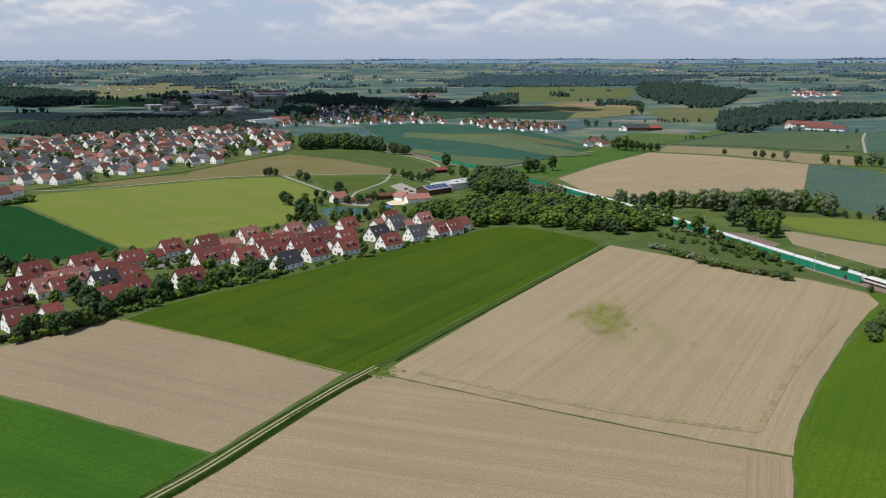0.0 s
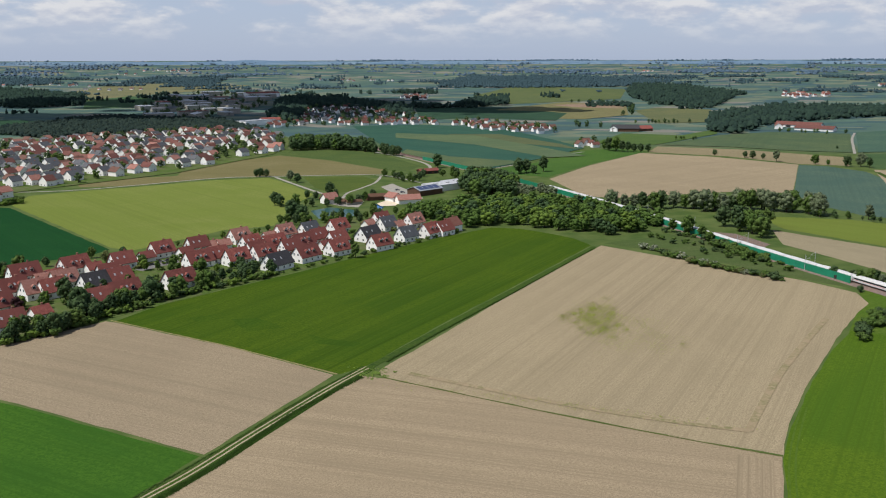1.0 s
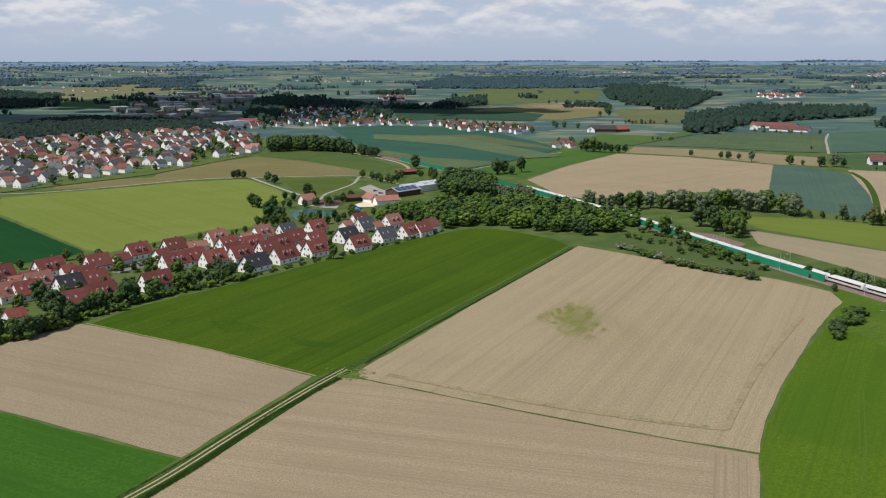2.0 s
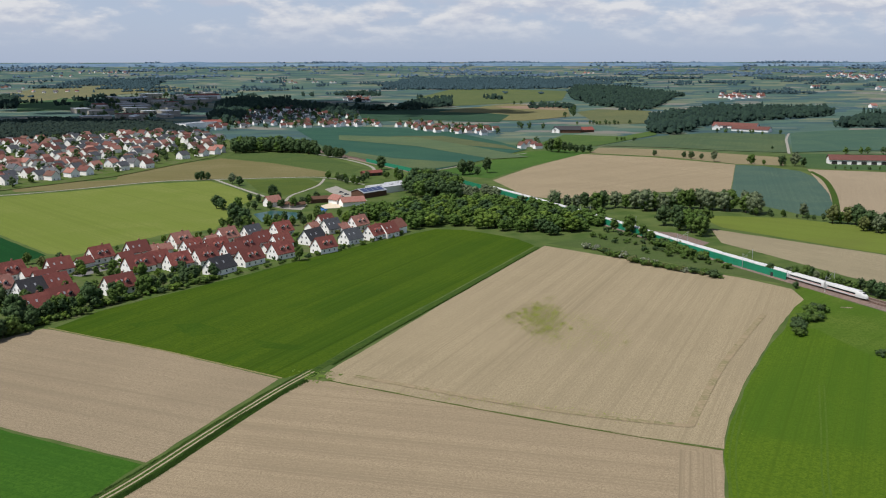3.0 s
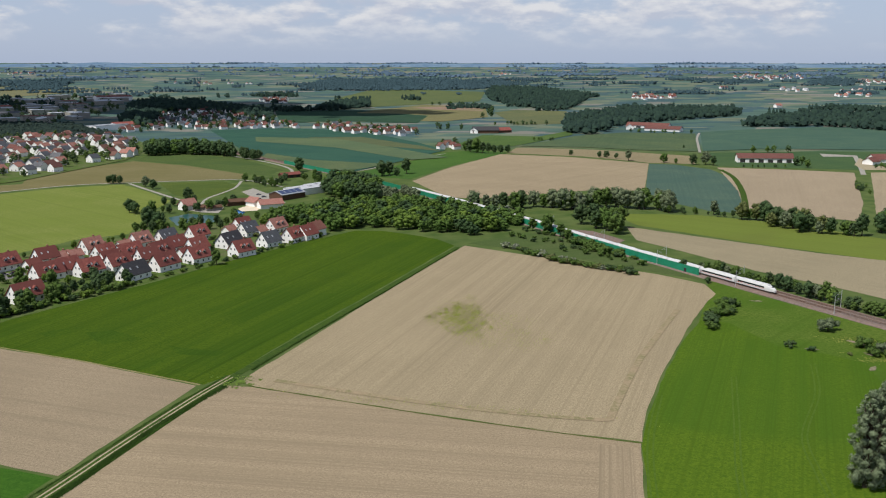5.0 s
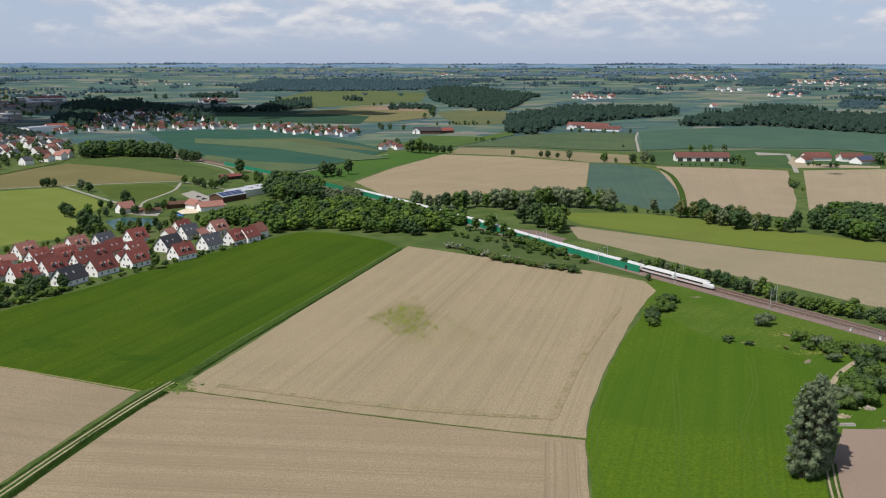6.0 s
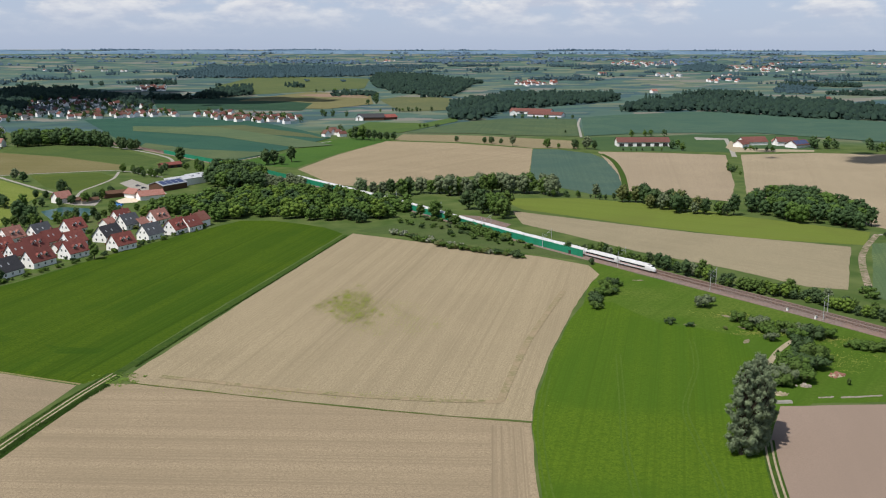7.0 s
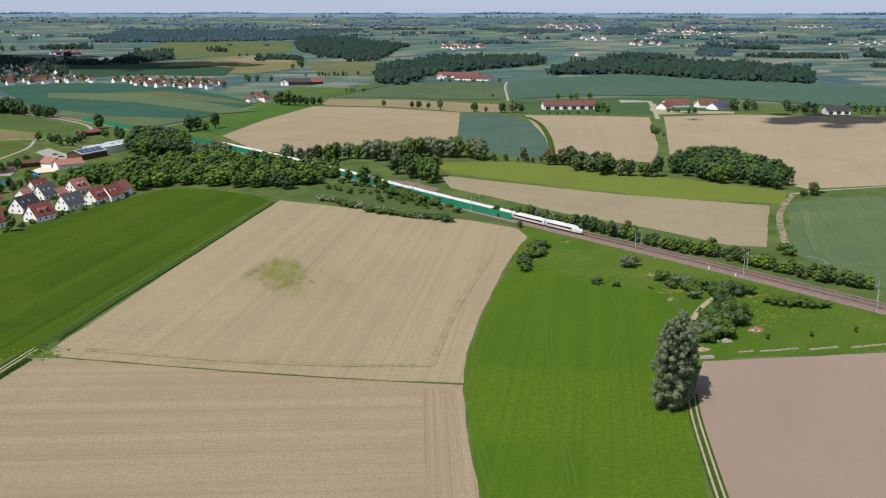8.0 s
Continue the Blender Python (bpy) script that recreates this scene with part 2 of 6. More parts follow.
# ---------------------------------------------------------------- building helpers
class Shape:
    """Collects faces of one mesh; each face takes the slot that is current."""

    def __init__(self):
        self.v, self.f, self.s, self.slot = [], [], [], 0

    def face(self, *pts):
        i = len(self.v)
        self.v.extend(pts)
        self.f.append(tuple(range(i, i + len(pts))))
        self.s.append(self.slot)

    def solid(self, low, high):
        """A closed solid between two rings of equal length."""
        n, i = len(low), len(self.v)
        self.v.extend(low)
        self.v.extend(high)
        for k in range(n):
            self.f.append((i + k, i + (k + 1) % n, i + n + (k + 1) % n, i + n + k))
        self.f.append(tuple(range(i + n - 1, i - 1, -1)))
        self.f.append(tuple(range(i + n, i + 2 * n)))
        self.s.extend([self.slot] * (n + 2))

    def box(self, x0, x1, y0, y1, z0, z1):
        self.solid([(x0, y0, z0), (x1, y0, z0), (x1, y1, z0), (x0, y1, z0)], [(x0, y0, z1), (x1, y0, z1), (x1, y1, z1), (x0, y1, z1)])

    def tube(self, p, q, r0, r1, sides=6):
        p, q = Vector(p), Vector(q)
        a = (q - p).orthogonal().normalized()
        b = (q - p).normalized().cross(a)
        ring = [(math.cos(2 * math.pi * k / sides), math.sin(2 * math.pi * k / sides)) for k in range(sides)]
        self.solid([tuple(p + (a * c + b * s) * r0) for c, s in ring], [tuple(q + (a * c + b * s) * r1) for c, s in ring])

    def mesh(self, name, mats):
        me = bpy.data.meshes.new(name)
        me.from_pydata(self.v, [], self.f)
        for m in mats if isinstance(mats, (list, tuple)) else [mats]:
            me.materials.append(m)
        if any(self.s):
            me.polygons.foreach_set("material_index", self.s)
        me.update()
        return me


def part(name, shape, mats, parent, label="", m=None):
    ob = new(name, shape if isinstance(shape, bpy.types.Mesh) else shape.mesh(name, mats))
    ob.parent = parent
    if m is not None:
        ob.matrix_basis = m
    if label:
        ob["label"] = label
    return ob


def height(x, y):
    """The plain is level and rises into low hills far out."""
    k = max(0.0, (math.hypot(x, y) - 1500) / 3400)
    return 97 * k * k


# ---------------------------------------------------------------- ground
def build_ground():
    radii = [0, 60, 150, 300, 600, 1000, 1400] + [1500 + 40 * k for k in range(1, 87)]
    seg, s = 240, Shape()
    for r in radii:
        for k in range(seg):
            a = 2 * math.pi * k / seg
            x, y = r * math.cos(a), r * math.sin(a)
            s.v.append((x, y, height(x, y)))
    for i in range(len(radii) - 1):
        for k in range(seg):
            a, b = i * seg + k, i * seg + (k + 1) % seg
            s.f.append((a, a + seg, b + seg, b))
    s.s = [0] * len(s.f)
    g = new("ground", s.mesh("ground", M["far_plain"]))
    for p in g.data.polygons:
        p.use_smooth = True
    tagged(g, "grassy plain of fields rising to low distant hills", "ground", kind="structure")


def far_plain_material():
    """A patchwork of far fields: cells stretched across the view, each with its own crop, tinted with haze."""
    m = material("far_plain", (0.075, 0.125, 0.035), 0.95, 0.1)
    nt = m.node_tree
    n, link = nt.nodes.new, nt.links.new
    geo, mp, vo, ramp, mx = (n("ShaderNodeNewGeometry"), n("ShaderNodeMapping"), n("ShaderNodeTexVoronoi"), n("ShaderNodeValToRGB"), n("ShaderNodeMix"))
    mp.inputs["Scale"].default_value = (0.0022, 0.0042, 0)
    mp.inputs["Rotation"].default_value = (0, 0, 0.35)
    link(geo.outputs["Position"], mp.inputs[0])
    link(mp.outputs[0], vo.inputs["Vector"])
    vo.distance = "CHEBYCHEV"
    sep = n("ShaderNodeSeparateColor")
    link(vo.outputs["Color"], sep.inputs[0])
    ramp.color_ramp.interpolation = "CONSTANT"
    # crop tones shifted towards blue to paint in the aerial haze
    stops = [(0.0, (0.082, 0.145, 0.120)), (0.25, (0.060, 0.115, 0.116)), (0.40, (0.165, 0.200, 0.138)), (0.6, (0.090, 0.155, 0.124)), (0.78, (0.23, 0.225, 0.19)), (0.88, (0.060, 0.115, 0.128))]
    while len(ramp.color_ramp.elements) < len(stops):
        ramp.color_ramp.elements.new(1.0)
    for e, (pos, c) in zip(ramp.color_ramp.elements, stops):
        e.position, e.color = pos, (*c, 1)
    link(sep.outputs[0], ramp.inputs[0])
    t = n("ShaderNodeTexNoise")
    t.inputs["Scale"].default_value, t.inputs["Detail"].default_value = 0.02, 8
    link(geo.outputs["Position"], t.inputs["Vector"])
    mx.data_type, mx.blend_type = "RGBA", "MULTIPLY"
    mx.inputs[0].default_value = 0.5
    link(ramp.outputs[0], mx.inputs[6])
    link(t.outputs[0], mx.inputs[7])
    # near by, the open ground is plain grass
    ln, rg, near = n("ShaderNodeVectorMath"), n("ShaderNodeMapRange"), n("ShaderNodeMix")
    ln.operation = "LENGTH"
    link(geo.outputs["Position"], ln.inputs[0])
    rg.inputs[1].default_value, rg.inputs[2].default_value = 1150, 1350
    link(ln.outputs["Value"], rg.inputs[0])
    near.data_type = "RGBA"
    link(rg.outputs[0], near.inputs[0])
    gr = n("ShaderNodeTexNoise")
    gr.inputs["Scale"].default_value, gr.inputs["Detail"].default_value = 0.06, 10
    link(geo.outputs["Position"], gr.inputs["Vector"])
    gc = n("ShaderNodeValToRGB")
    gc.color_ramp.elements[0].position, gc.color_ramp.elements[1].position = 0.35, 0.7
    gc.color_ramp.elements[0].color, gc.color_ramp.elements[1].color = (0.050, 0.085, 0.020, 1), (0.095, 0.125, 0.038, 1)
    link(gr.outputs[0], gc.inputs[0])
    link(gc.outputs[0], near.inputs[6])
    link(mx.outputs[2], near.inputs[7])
    link(near.outputs[2], nt.nodes["Principled BSDF"].inputs["Base Color"])
    return m


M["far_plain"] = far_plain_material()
build_ground()


def distant_hills():
    """The last low ridge on the skyline, its blue haze painted into the colour."""
    hazy = material("painted_haze_hills", (0.13, 0.20, 0.28), 1.0, 0.0, (0.10, 0.165, 0.245), 0.012, (0.16, 0.23, 0.29), 0.004)
    s = Shape()
    rows_of = []
    for k in range(181):
        a = radians(30 + 100 * k / 180)
        top = 96.5 + 1.6 * math.sin(a * 37) + 1.1 * math.sin(a * 83 + 1) + 0.7 * math.sin(a * 171 + 2)
        top += 5.5 * math.exp(-((math.degrees(a) - 101.3) / 1.3) ** 2)
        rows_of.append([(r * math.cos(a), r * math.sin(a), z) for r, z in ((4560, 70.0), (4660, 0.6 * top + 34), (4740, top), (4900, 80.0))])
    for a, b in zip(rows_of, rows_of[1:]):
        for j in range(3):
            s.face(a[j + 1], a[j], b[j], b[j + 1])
    tagged(new("backdrop", s.mesh("backdrop", hazy)), "ridge of hills on the skyline with blue haze painted on", "hills", kind="structure")


distant_hills()
LAYER = [0.02]


def sheet(name, label, corners, mat, lift=None, wobble=0.35, category="field"):
    """A field or yard: an outline with slightly ragged edges, laid on the ground."""
    rng = random.Random(len(label) + int(abs(corners[0][0]) * 10))
    far = max(math.hypot(*c) for c in corners) > 1450
    step = 60.0 if far else 7.0
    ring = []
    for k, a in enumerate(corners):
        b = corners[(k + 1) % len(corners)]
        d = math.dist(a, b)
        cuts = max(1, min(90, int(d / step)))
        for j in range(cuts):
            f = j / cuts
            w = wobble if j else 0
            ring.append((a[0] + (b[0] - a[0]) * f + rng.uniform(-w, w), a[1] + (b[1] - a[1]) * f + rng.uniform(-w, w)))
    if lift is None:
        LAYER[0] += 0.0015
        lift = LAYER[0] + (0.5 if far else 0)
    bm = bmesh.new()
    bm.faces.new([bm.verts.new((x, y, 0)) for x, y in ring])
    bmesh.ops.triangulate(bm, faces=bm.faces[:])
    if far:
        for _ in range(5):
            longs = [e for e in bm.edges if e.calc_length() > 160]
            if not longs:
                break
            bmesh.ops.subdivide_edges(bm, edges=longs, cuts=1)
            bmesh.ops.triangulate(bm, faces=[f for f in bm.faces if len(f.verts) > 3])
    for v in bm.verts:
        v.co.z = height(v.co.x, v.co.y) + lift
    bmesh.ops.recalc_face_normals(bm, faces=bm.faces[:])
    if sum(f.normal.z for f in bm.faces) < 0:
        bmesh.ops.reverse_faces(bm, faces=bm.faces[:])
    me = bpy.data.meshes.new(name)
    bm.to_mesh(me)
    bm.free()
    me.materials.append(mat)
    return tagged(new(name, me), label, category, kind="structure")


def curve_point(a, b, c, d, t):
    """A smooth curve through b and c (Catmull-Rom)."""
    return 0.5 * (2 * b + (c - a) * t + (2 * a - 5 * b + 4 * c - d) * t * t + (3 * b - a - 3 * c + d) * t ** 3)


def strip(name, label, points, width, mat, lift=None, category="road"):
    """A ribbon of even width along a smoothed line."""
    if len(points) > 3:
        pts = [points[0]] + list(points) + [points[-1]]
        points = [tuple(curve_point(*(Vector(q) for q in pts[k:k + 4]), j / 5)) for k in range(len(pts) - 3) for j in range(5)] + [points[-1]]
    left, right = [], []
    for k, p in enumerate(points):
        a, b = Vector(points[max(0, k - 1)]), Vector(points[min(len(points) - 1, k + 1)])
        d = (b - a).normalized()
        nrm = Vector((-d.y, d.x)) * width / 2
        left.append(tuple(Vector(p) + nrm))
        right.append(tuple(Vector(p) - nrm))
    return sheet(name, label, left + right[::-1], mat, lift, 0.12, category)


def soil(name, base, angle, spacing=1.6, strength=0.5, dark=0.74, patch=1.14, grain=0.72, bump=0.5):
    deep, light = tuple(c * dark for c in base), tuple(c * 1.16 for c in base)
    return material(name, base, 0.95, 0.02, tuple(c * grain for c in base), 2.0, tuple(min(1, c * patch) for c in base), 0.012, bump, 4.0,
                    rows=[(angle, spacing * 0.5, deep, strength * .7, .44, .64), (angle, spacing * 4, light, strength, .46, .62), (angle, spacing * 1.8, deep, strength * .7, .58, .68)])


def crop(name, base, angle, spacing=2.0, strength=0.4, other=None):
    other = other or tuple(c * f for c, f in zip(base, (1.4, 1.22, 1.1)))
    deep = tuple(c * 0.6 for c in base)
    return material(name, base, 0.95, 0.02, tuple(c * 0.86 for c in base), 0.9, other, 0.014, 0.16, 2.2,
                    rows=[(angle, spacing * .6, deep, strength * 1.1, .44, .66), (angle, spacing * 5, other, strength * 1.2, .44, .64), (angle, spacing * 2.6, deep, strength * .8, .60, .68)])


BEIGE, MAUVE = (0.308, 0.254, 0.164), (0.240, 0.184, 0.145)
GREEN, LIME = (0.040, 0.080, 0.008), (0.140, 0.180, 0.038)

# near fields
sheet("field_1", "harrowed beige field beside the farm track", [(-35.8, 312.5), (-65.5, 245.6), (-148.3, 292.9), (-181.1, 311.6), (-188.8, 325.9), (-172.7, 344.9), (-156.3, 364.4), (-140.6, 382.6), (-134.9, 380.0), (-80.4, 345.7)], soil("soil_a", (0.278, 0.224, 0.152), -28))
sheet("field_2", "bright green grain field with tractor lines", [(-180.1, 309.8), (-147.3, 290.8), (-66.4, 244.4), (-77.9, 218.1), (-85.2, 191.3), (-134.1, 191.5)], crop("grain_a", (0.034, 0.095, 0.013), -30))
sheet("field_3", "deep green grain field with drill rows beside the village", [(-136.5, 382.6), (-80.7, 347.1), (-33.5, 313.1), (-24.7, 322.3), (3.8, 377.2), (42.4, 447.0), (93.9, 541.3), (86.5, 564.3), (72.7, 581.5), (56.1, 597.7), (37.8, 602.1), (16.6, 580.3), (-15.1, 549.3), (-45.7, 507.6), (-77.4, 466.5), (-104.9, 433.5), (-125.0, 408.6)], crop("grain_b", GREEN, 60, 1.1, 0.65, (0.064, 0.104, 0.009)))
DAMP = crop("grain_lush", (0.034, 0.074, 0.008), 60, 1.3, 0.42, (0.052, 0.092, 0.008))
for ring in ([(-87.7, 385.1), (-77.0, 386.8), (-68.2, 378.1), (-62.4, 372.2), (-76.5, 365.6), (-81.7, 373.9)], [(-51.6, 361.7), (-41.7, 355.5), (-28.8, 350.2), (-31.7, 345.1), (-46.6, 349.5)], [(-106.4, 386.8), (-95.6, 393.2), (-92.5, 385.1), (-99.8, 379.8)]):
    sheet("lush_patch", "darker lush patch in the grain field", ring, DAMP, None, 1.2)
sheet("field_4", "large harrowed beige field with weedy patch", [(-19.3, 318.5), (-20.4, 313.0), (-14.7, 307.6), (38.4, 275.3), (76.9, 253.1), (98.5, 242.8), (104.9, 257.5), (112.7, 273.0), (125.9, 296.6), (144.6, 326.9), (168.2, 364.4), (185.1, 389.0), (198.1, 405.9), (201.2, 425.4), (185.8, 450.5), (156.2, 482.7), (126.8, 511.9), (100.0, 541.2), (50.0, 451.7), (8.4, 371.3)], soil("soil_b", BEIGE, 62, 1.4, 0.7))
sheet("field_5", "harrowed beige field with straight working lines", [(-25.9, 311.2), (-16.7, 308.2), (38.3, 274.3), (97.7, 241.7), (90.2, 220.6), (83.6, 201.1), (76.7, 178.7), (69.8, 152.7), (-9.6, 165.2), (-85.9, 186.5), (-69.4, 218.7), (-52.4, 255.0)], soil("soil_c", (0.302, 0.241, 0.160), -18, 1.8, 0.85))
sheet("field_5_headland", "harrowed headland with rows along the meadow", [(85.6, 243.5), (96.1, 238.7), (83.3, 201.2), (76.4, 178.8), (69.3, 152.9), (57.4, 157.3), (65.1, 183.1)], soil("soil_c2", (0.31, 0.248, 0.165), -109, 1.7, 1.0, 0.55))
sheet("field_6", "lush green meadow with tractor tracks", [(97.0, 239.2), (104.7, 255.8), (123.0, 289.6), (146.9, 328.8), (170.9, 363.2), (181.5, 357.3), (185.3, 323.0), (197.7, 312.4), (207.1, 298.2), (194.3, 266.4), (174.6, 235.0), (153.0, 205.3), (126.5, 160.2), (113.9, 136.3), (70.5, 152.4), (77.4, 178.5), (84.4, 200.8), (91.1, 220.2)], crop("grass_lush", (0.057, 0.112, 0.011), 60, 1.1, 0.36, (0.082, 0.134, 0.012)))
sheet("field_7", "bare mauve-brown seedbed field", [(155.8, 207.6), (177.6, 232.8), (238.8, 218.2), (284.5, 206.9), (180.2, 111.5), (115.5, 135.6), (130.3, 158.7)], soil("soil_d", MAUVE, 62, 6.0, 0.16, 0.8, 1.1, 0.95, 0.08))
sheet("field_8", "light green grass field with mowing lines", [(-323.3, 703.2), (-191.5, 539.3), (-175.9, 532.5), (-158.8, 561.6), (-136.0, 598.0), (-108.0, 612.0), (-107.1, 644.8), (-107.0, 704.3), (-98.9, 757.1), (-124.3, 812.6), (-154.9, 866.4), (-201.2, 853.1), (-264.3, 804.2), (-308.2, 776.8), (-332.0, 754.2)], crop("grass_light", LIME, -51, 3.0, 0.3, (0.17, 0.20, 0.055)))
sheet("field_9", "dark green crop field", [(-427.5, 733.8), (-338.2, 697.9), (-320.1, 692.2), (-190.8, 534.3), (-197.8, 515.3), (-230.6, 494.9), (-283.6, 478.9)], crop("crop_dark", (0.010, 0.052, 0.016), -51, 2.5, 0.3))
sheet("field_10", "dry brownish grass strip", [(-309.1, 804.9), (-331.6, 851.2), (-246.1, 883.4), (-253.9, 943.9), (-219.2, 1012.2), (-178.0, 1071.5), (-114.2, 1015.9), (-47.5, 925.5), (-51.4, 893.2), (-121.7, 885.6), (-153.6, 881.8), (-204.1, 865.6), (-267.8, 815.3)], crop("dry_grass", (0.151, 0.137, 0.061), -13, 4.0, 0.3, (0.18, 0.16, 0.08)))
sheet("field_11", "green crop strip beside the old town", [(-179.0, 1078.0), (-170.5, 1146.1), (-98.5, 1123.2), (-54.4, 1062.6), (-12.8, 959.6), (-27.4, 915.6), (-47.8, 930.3), (-114.8, 1021.6)], crop("crop_strip", (0.061, 0.097, 0.032), -45, 3.0, 0.3))
sheet("field_12", "small green paddock", [(-124.2, 872.6), (-66.6, 875.9), (-53.0, 846.6), (-60.2, 790.3), (-81.5, 760.1), (-102.1, 794.4)], crop("paddock", (0.068, 0.101, 0.025), 30, 3.0, 0.3))
# middle distance: most crop colours carry extra blue, painted in for aerial haze
sheet("field_13", "blue-green crop field beyond the railway", [(-133.6, 1532.3), (-22.4, 1568.0), (105.3, 1486.7), (165.9, 1257.8), (186.3, 1145.3), (120.4, 1028.6), (54.8, 928.4), (10.1, 1013.4), (-58.8, 1150.9)], crop("crop_teal", (0.032, 0.085, 0.063), -49, 5.0, 0.4))
sheet("field_14", "pale green crop strip", [(17.8, 1366.1), (96.7, 1364.0), (165.6, 1199.3), (178.5, 1131.1), (115.3, 1208.5)], crop("crop_pale", (0.086, 0.108, 0.056), 20, 5.0, 0.3), 0.7)
sheet("field_13_pale", "pale grey-green strip of the crop field", [(-56.9, 1386.4), (57.4, 1341.0), (123.5, 1189.8), (173.7, 1054.6), (129.8, 1035.3), (51.1, 1199.2), (-53.8, 1307.5)], crop("crop_pale_b", (0.085, 0.125, 0.068), 20, 5.0, 0.25), 0.74)
sheet("field_13_low", "grey-green lower strip of the crop field", [(-33.7, 1135.3), (19.0, 1049.7), (99.8, 992.4), (50.9, 935.8), (17.4, 970.6), (-39.0, 1088.7)], crop("crop_pale_c", (0.080, 0.115, 0.060), 20, 5.0, 0.25), 0.78)
sheet("field_15", "bright green meadow beside the railway", [(57.4, 923.6), (106.2, 983.7), (175.0, 1117.1), (228.1, 1144.4), (256.7, 1101.6), (164.5, 971.8), (106.9, 864.4), (79.6, 886.4)], crop("meadow_bright", (0.050, 0.108, 0.025), 25, 4.0, 0.3))
sheet("field_16", "broad beige ploughed field with worn lines", [(107.0, 852.0), (162.8, 961.4), (243.8, 1088.5), (316.6, 1042.6), (381.8, 962.4), (296.5, 754.4), (258.6, 768.1), (191.7, 746.4), (142.8, 731.6), (122.2, 744.2)], soil("soil_e", (0.296, 0.240, 0.158), 40, 4.0, 0.4))
sheet("field_17", "blue-green crop field with tramlines", [(381.1, 959.8), (405.6, 946.6), (423.9, 898.7), (410.9, 823.4), (376.5, 733.9), (324.4, 627.4), (304.1, 644.3), (292.7, 688.9), (292.1, 741.6)], crop("crop_blue", (0.060, 0.105, 0.084), -111, 3.0, 0.25))
sheet("field_18", "beige ploughed field by the long barn", [(438.7, 914.3), (499.6, 886.2), (553.8, 848.8), (440.9, 659.8), (388.4, 584.3), (358.3, 615.5), (326.3, 630.3), (376.0, 740.6)], soil("soil_f", (0.310, 0.252, 0.175), -117, 4.0, 0.3))
sheet("field_19", "wide pale ploughed field by the farms", [(571.6, 848.1), (656.6, 840.7), (736.0, 799.7), (871.2, 738.6), (557.9, 423.7), (477.7, 453.3), (421.7, 461.5), (412.5, 523.0), (407.2, 591.7)], soil("soil_g", (0.312, 0.258, 0.175), -124, 5.0, 0.25))
sheet("field_20", "yellow-green meadow strip", [(228.2, 643.3), (287.7, 627.0), (334.6, 582.3), (365.2, 521.5), (404.6, 459.7), (374.5, 427.8), (324.7, 462.3), (278.1, 518.7), (229.2, 593.1)], crop("meadow_lime", (0.130, 0.170, 0.034), -46, 3.0, 0.3, (0.12, 0.145, 0.035)))
sheet("field_21", "stubbly grey-beige field above the railway", [(220.1, 589.2), (251.6, 547.7), (300.2, 486.5), (363.2, 426.8), (296.3, 347.2), (281.8, 357.3), (267.1, 398.3), (241.2, 448.9), (223.9, 503.3), (209.4, 542.0)], soil("soil_h", (0.275, 0.236, 0.155), -60, 2.0, 0.5))
sheet("field_22", "blue-green grain field by the lane", [(380.8, 430.8), (416.9, 432.0), (498.6, 415.1), (315.6, 231.6), (295.2, 273.7), (295.7, 305.0), (301.1, 336.3)], crop("crop_lane", (0.080, 0.125, 0.060), -125, 3.0, 0.35))
sheet("field_23", "straw-coloured strip field", [(255.1, 1097.7), (282.7, 1169.1), (374.2, 1126.0), (464.3, 1029.7), (429.9, 949.4), (385.7, 966.5), (334.5, 1046.6)], soil("soil_i", (0.231, 0.196, 0.118), 20, 5.0, 0.3))
sheet("field_24", "green striped crop field by the dairy farm", [(290.1, 1184.3), (412.8, 1335.8), (506.4, 1390.0), (610.1, 1353.7), (491.6, 1081.2), (439.2, 1102.6), (369.6, 1157.8)], crop("crop_farm", (0.068, 0.104, 0.056), -113, 6.0, 0.2))
sheet("field_25", "broad blue-green grain field before the forest", [(498.6, 1081.6), (629.2, 1377.1), (709.5, 1416.4), (885.1, 1454.3), (1012.2, 1303.5), (1043.8, 1140.6), (1209.5, 940.4), (998.6, 773.2), (838.2, 866.3), (736.6, 1064.2), (585.6, 1101.1)], crop("crop_forest", (0.055, 0.105, 0.078), 10, 7.0, 0.3))
sheet("field_26", "green paddock round the long barn", [(492.2, 1067.7), (647.5, 1061.1), (797.5, 1024.1), (671.5, 860.1), (569.2, 872.7), (443.6, 924.6)], crop("paddock_barn", (0.050, 0.094, 0.041), 20, 5.0, 0.3))
sheet("field_27", "pale olive field", [(115.7, 1983.7), (317.6, 2255.3), (442.5, 2146.3), (378.2, 1805.6), (269.7, 1691.1), (180.1, 1733.2)], soil("soil_j", (0.161, 0.154, 0.074), 20, 6.0, 0.3))
sheet("field_28", "light green field", [(111.1, 2553.6), (237.9, 2981.1), (416.7, 2959.4), (584.6, 2838.9), (475.3, 2378.8), (320.7, 2277.1), (173.8, 2182.5)], crop("crop_far_a", (0.086, 0.115, 0.050), 20, 7.0, 0.3))
sheet("field_29", "pinkish ploughed strip", [(263.0, 2149.4), (355.0, 2227.4), (442.3, 2125.9), (407.5, 2006.2), (315.5, 2059.2)], soil("soil_k", (0.252, 0.182, 0.132), 20, 6.0, 0.3))
sheet("field_30", "olive green field", [(419.4, 1944.4), (489.8, 2033.1), (584.8, 1959.8), (468.8, 1603.3), (382.8, 1586.8)], crop("crop_far_b", (0.101, 0.119, 0.060), 20, 7.0, 0.3))
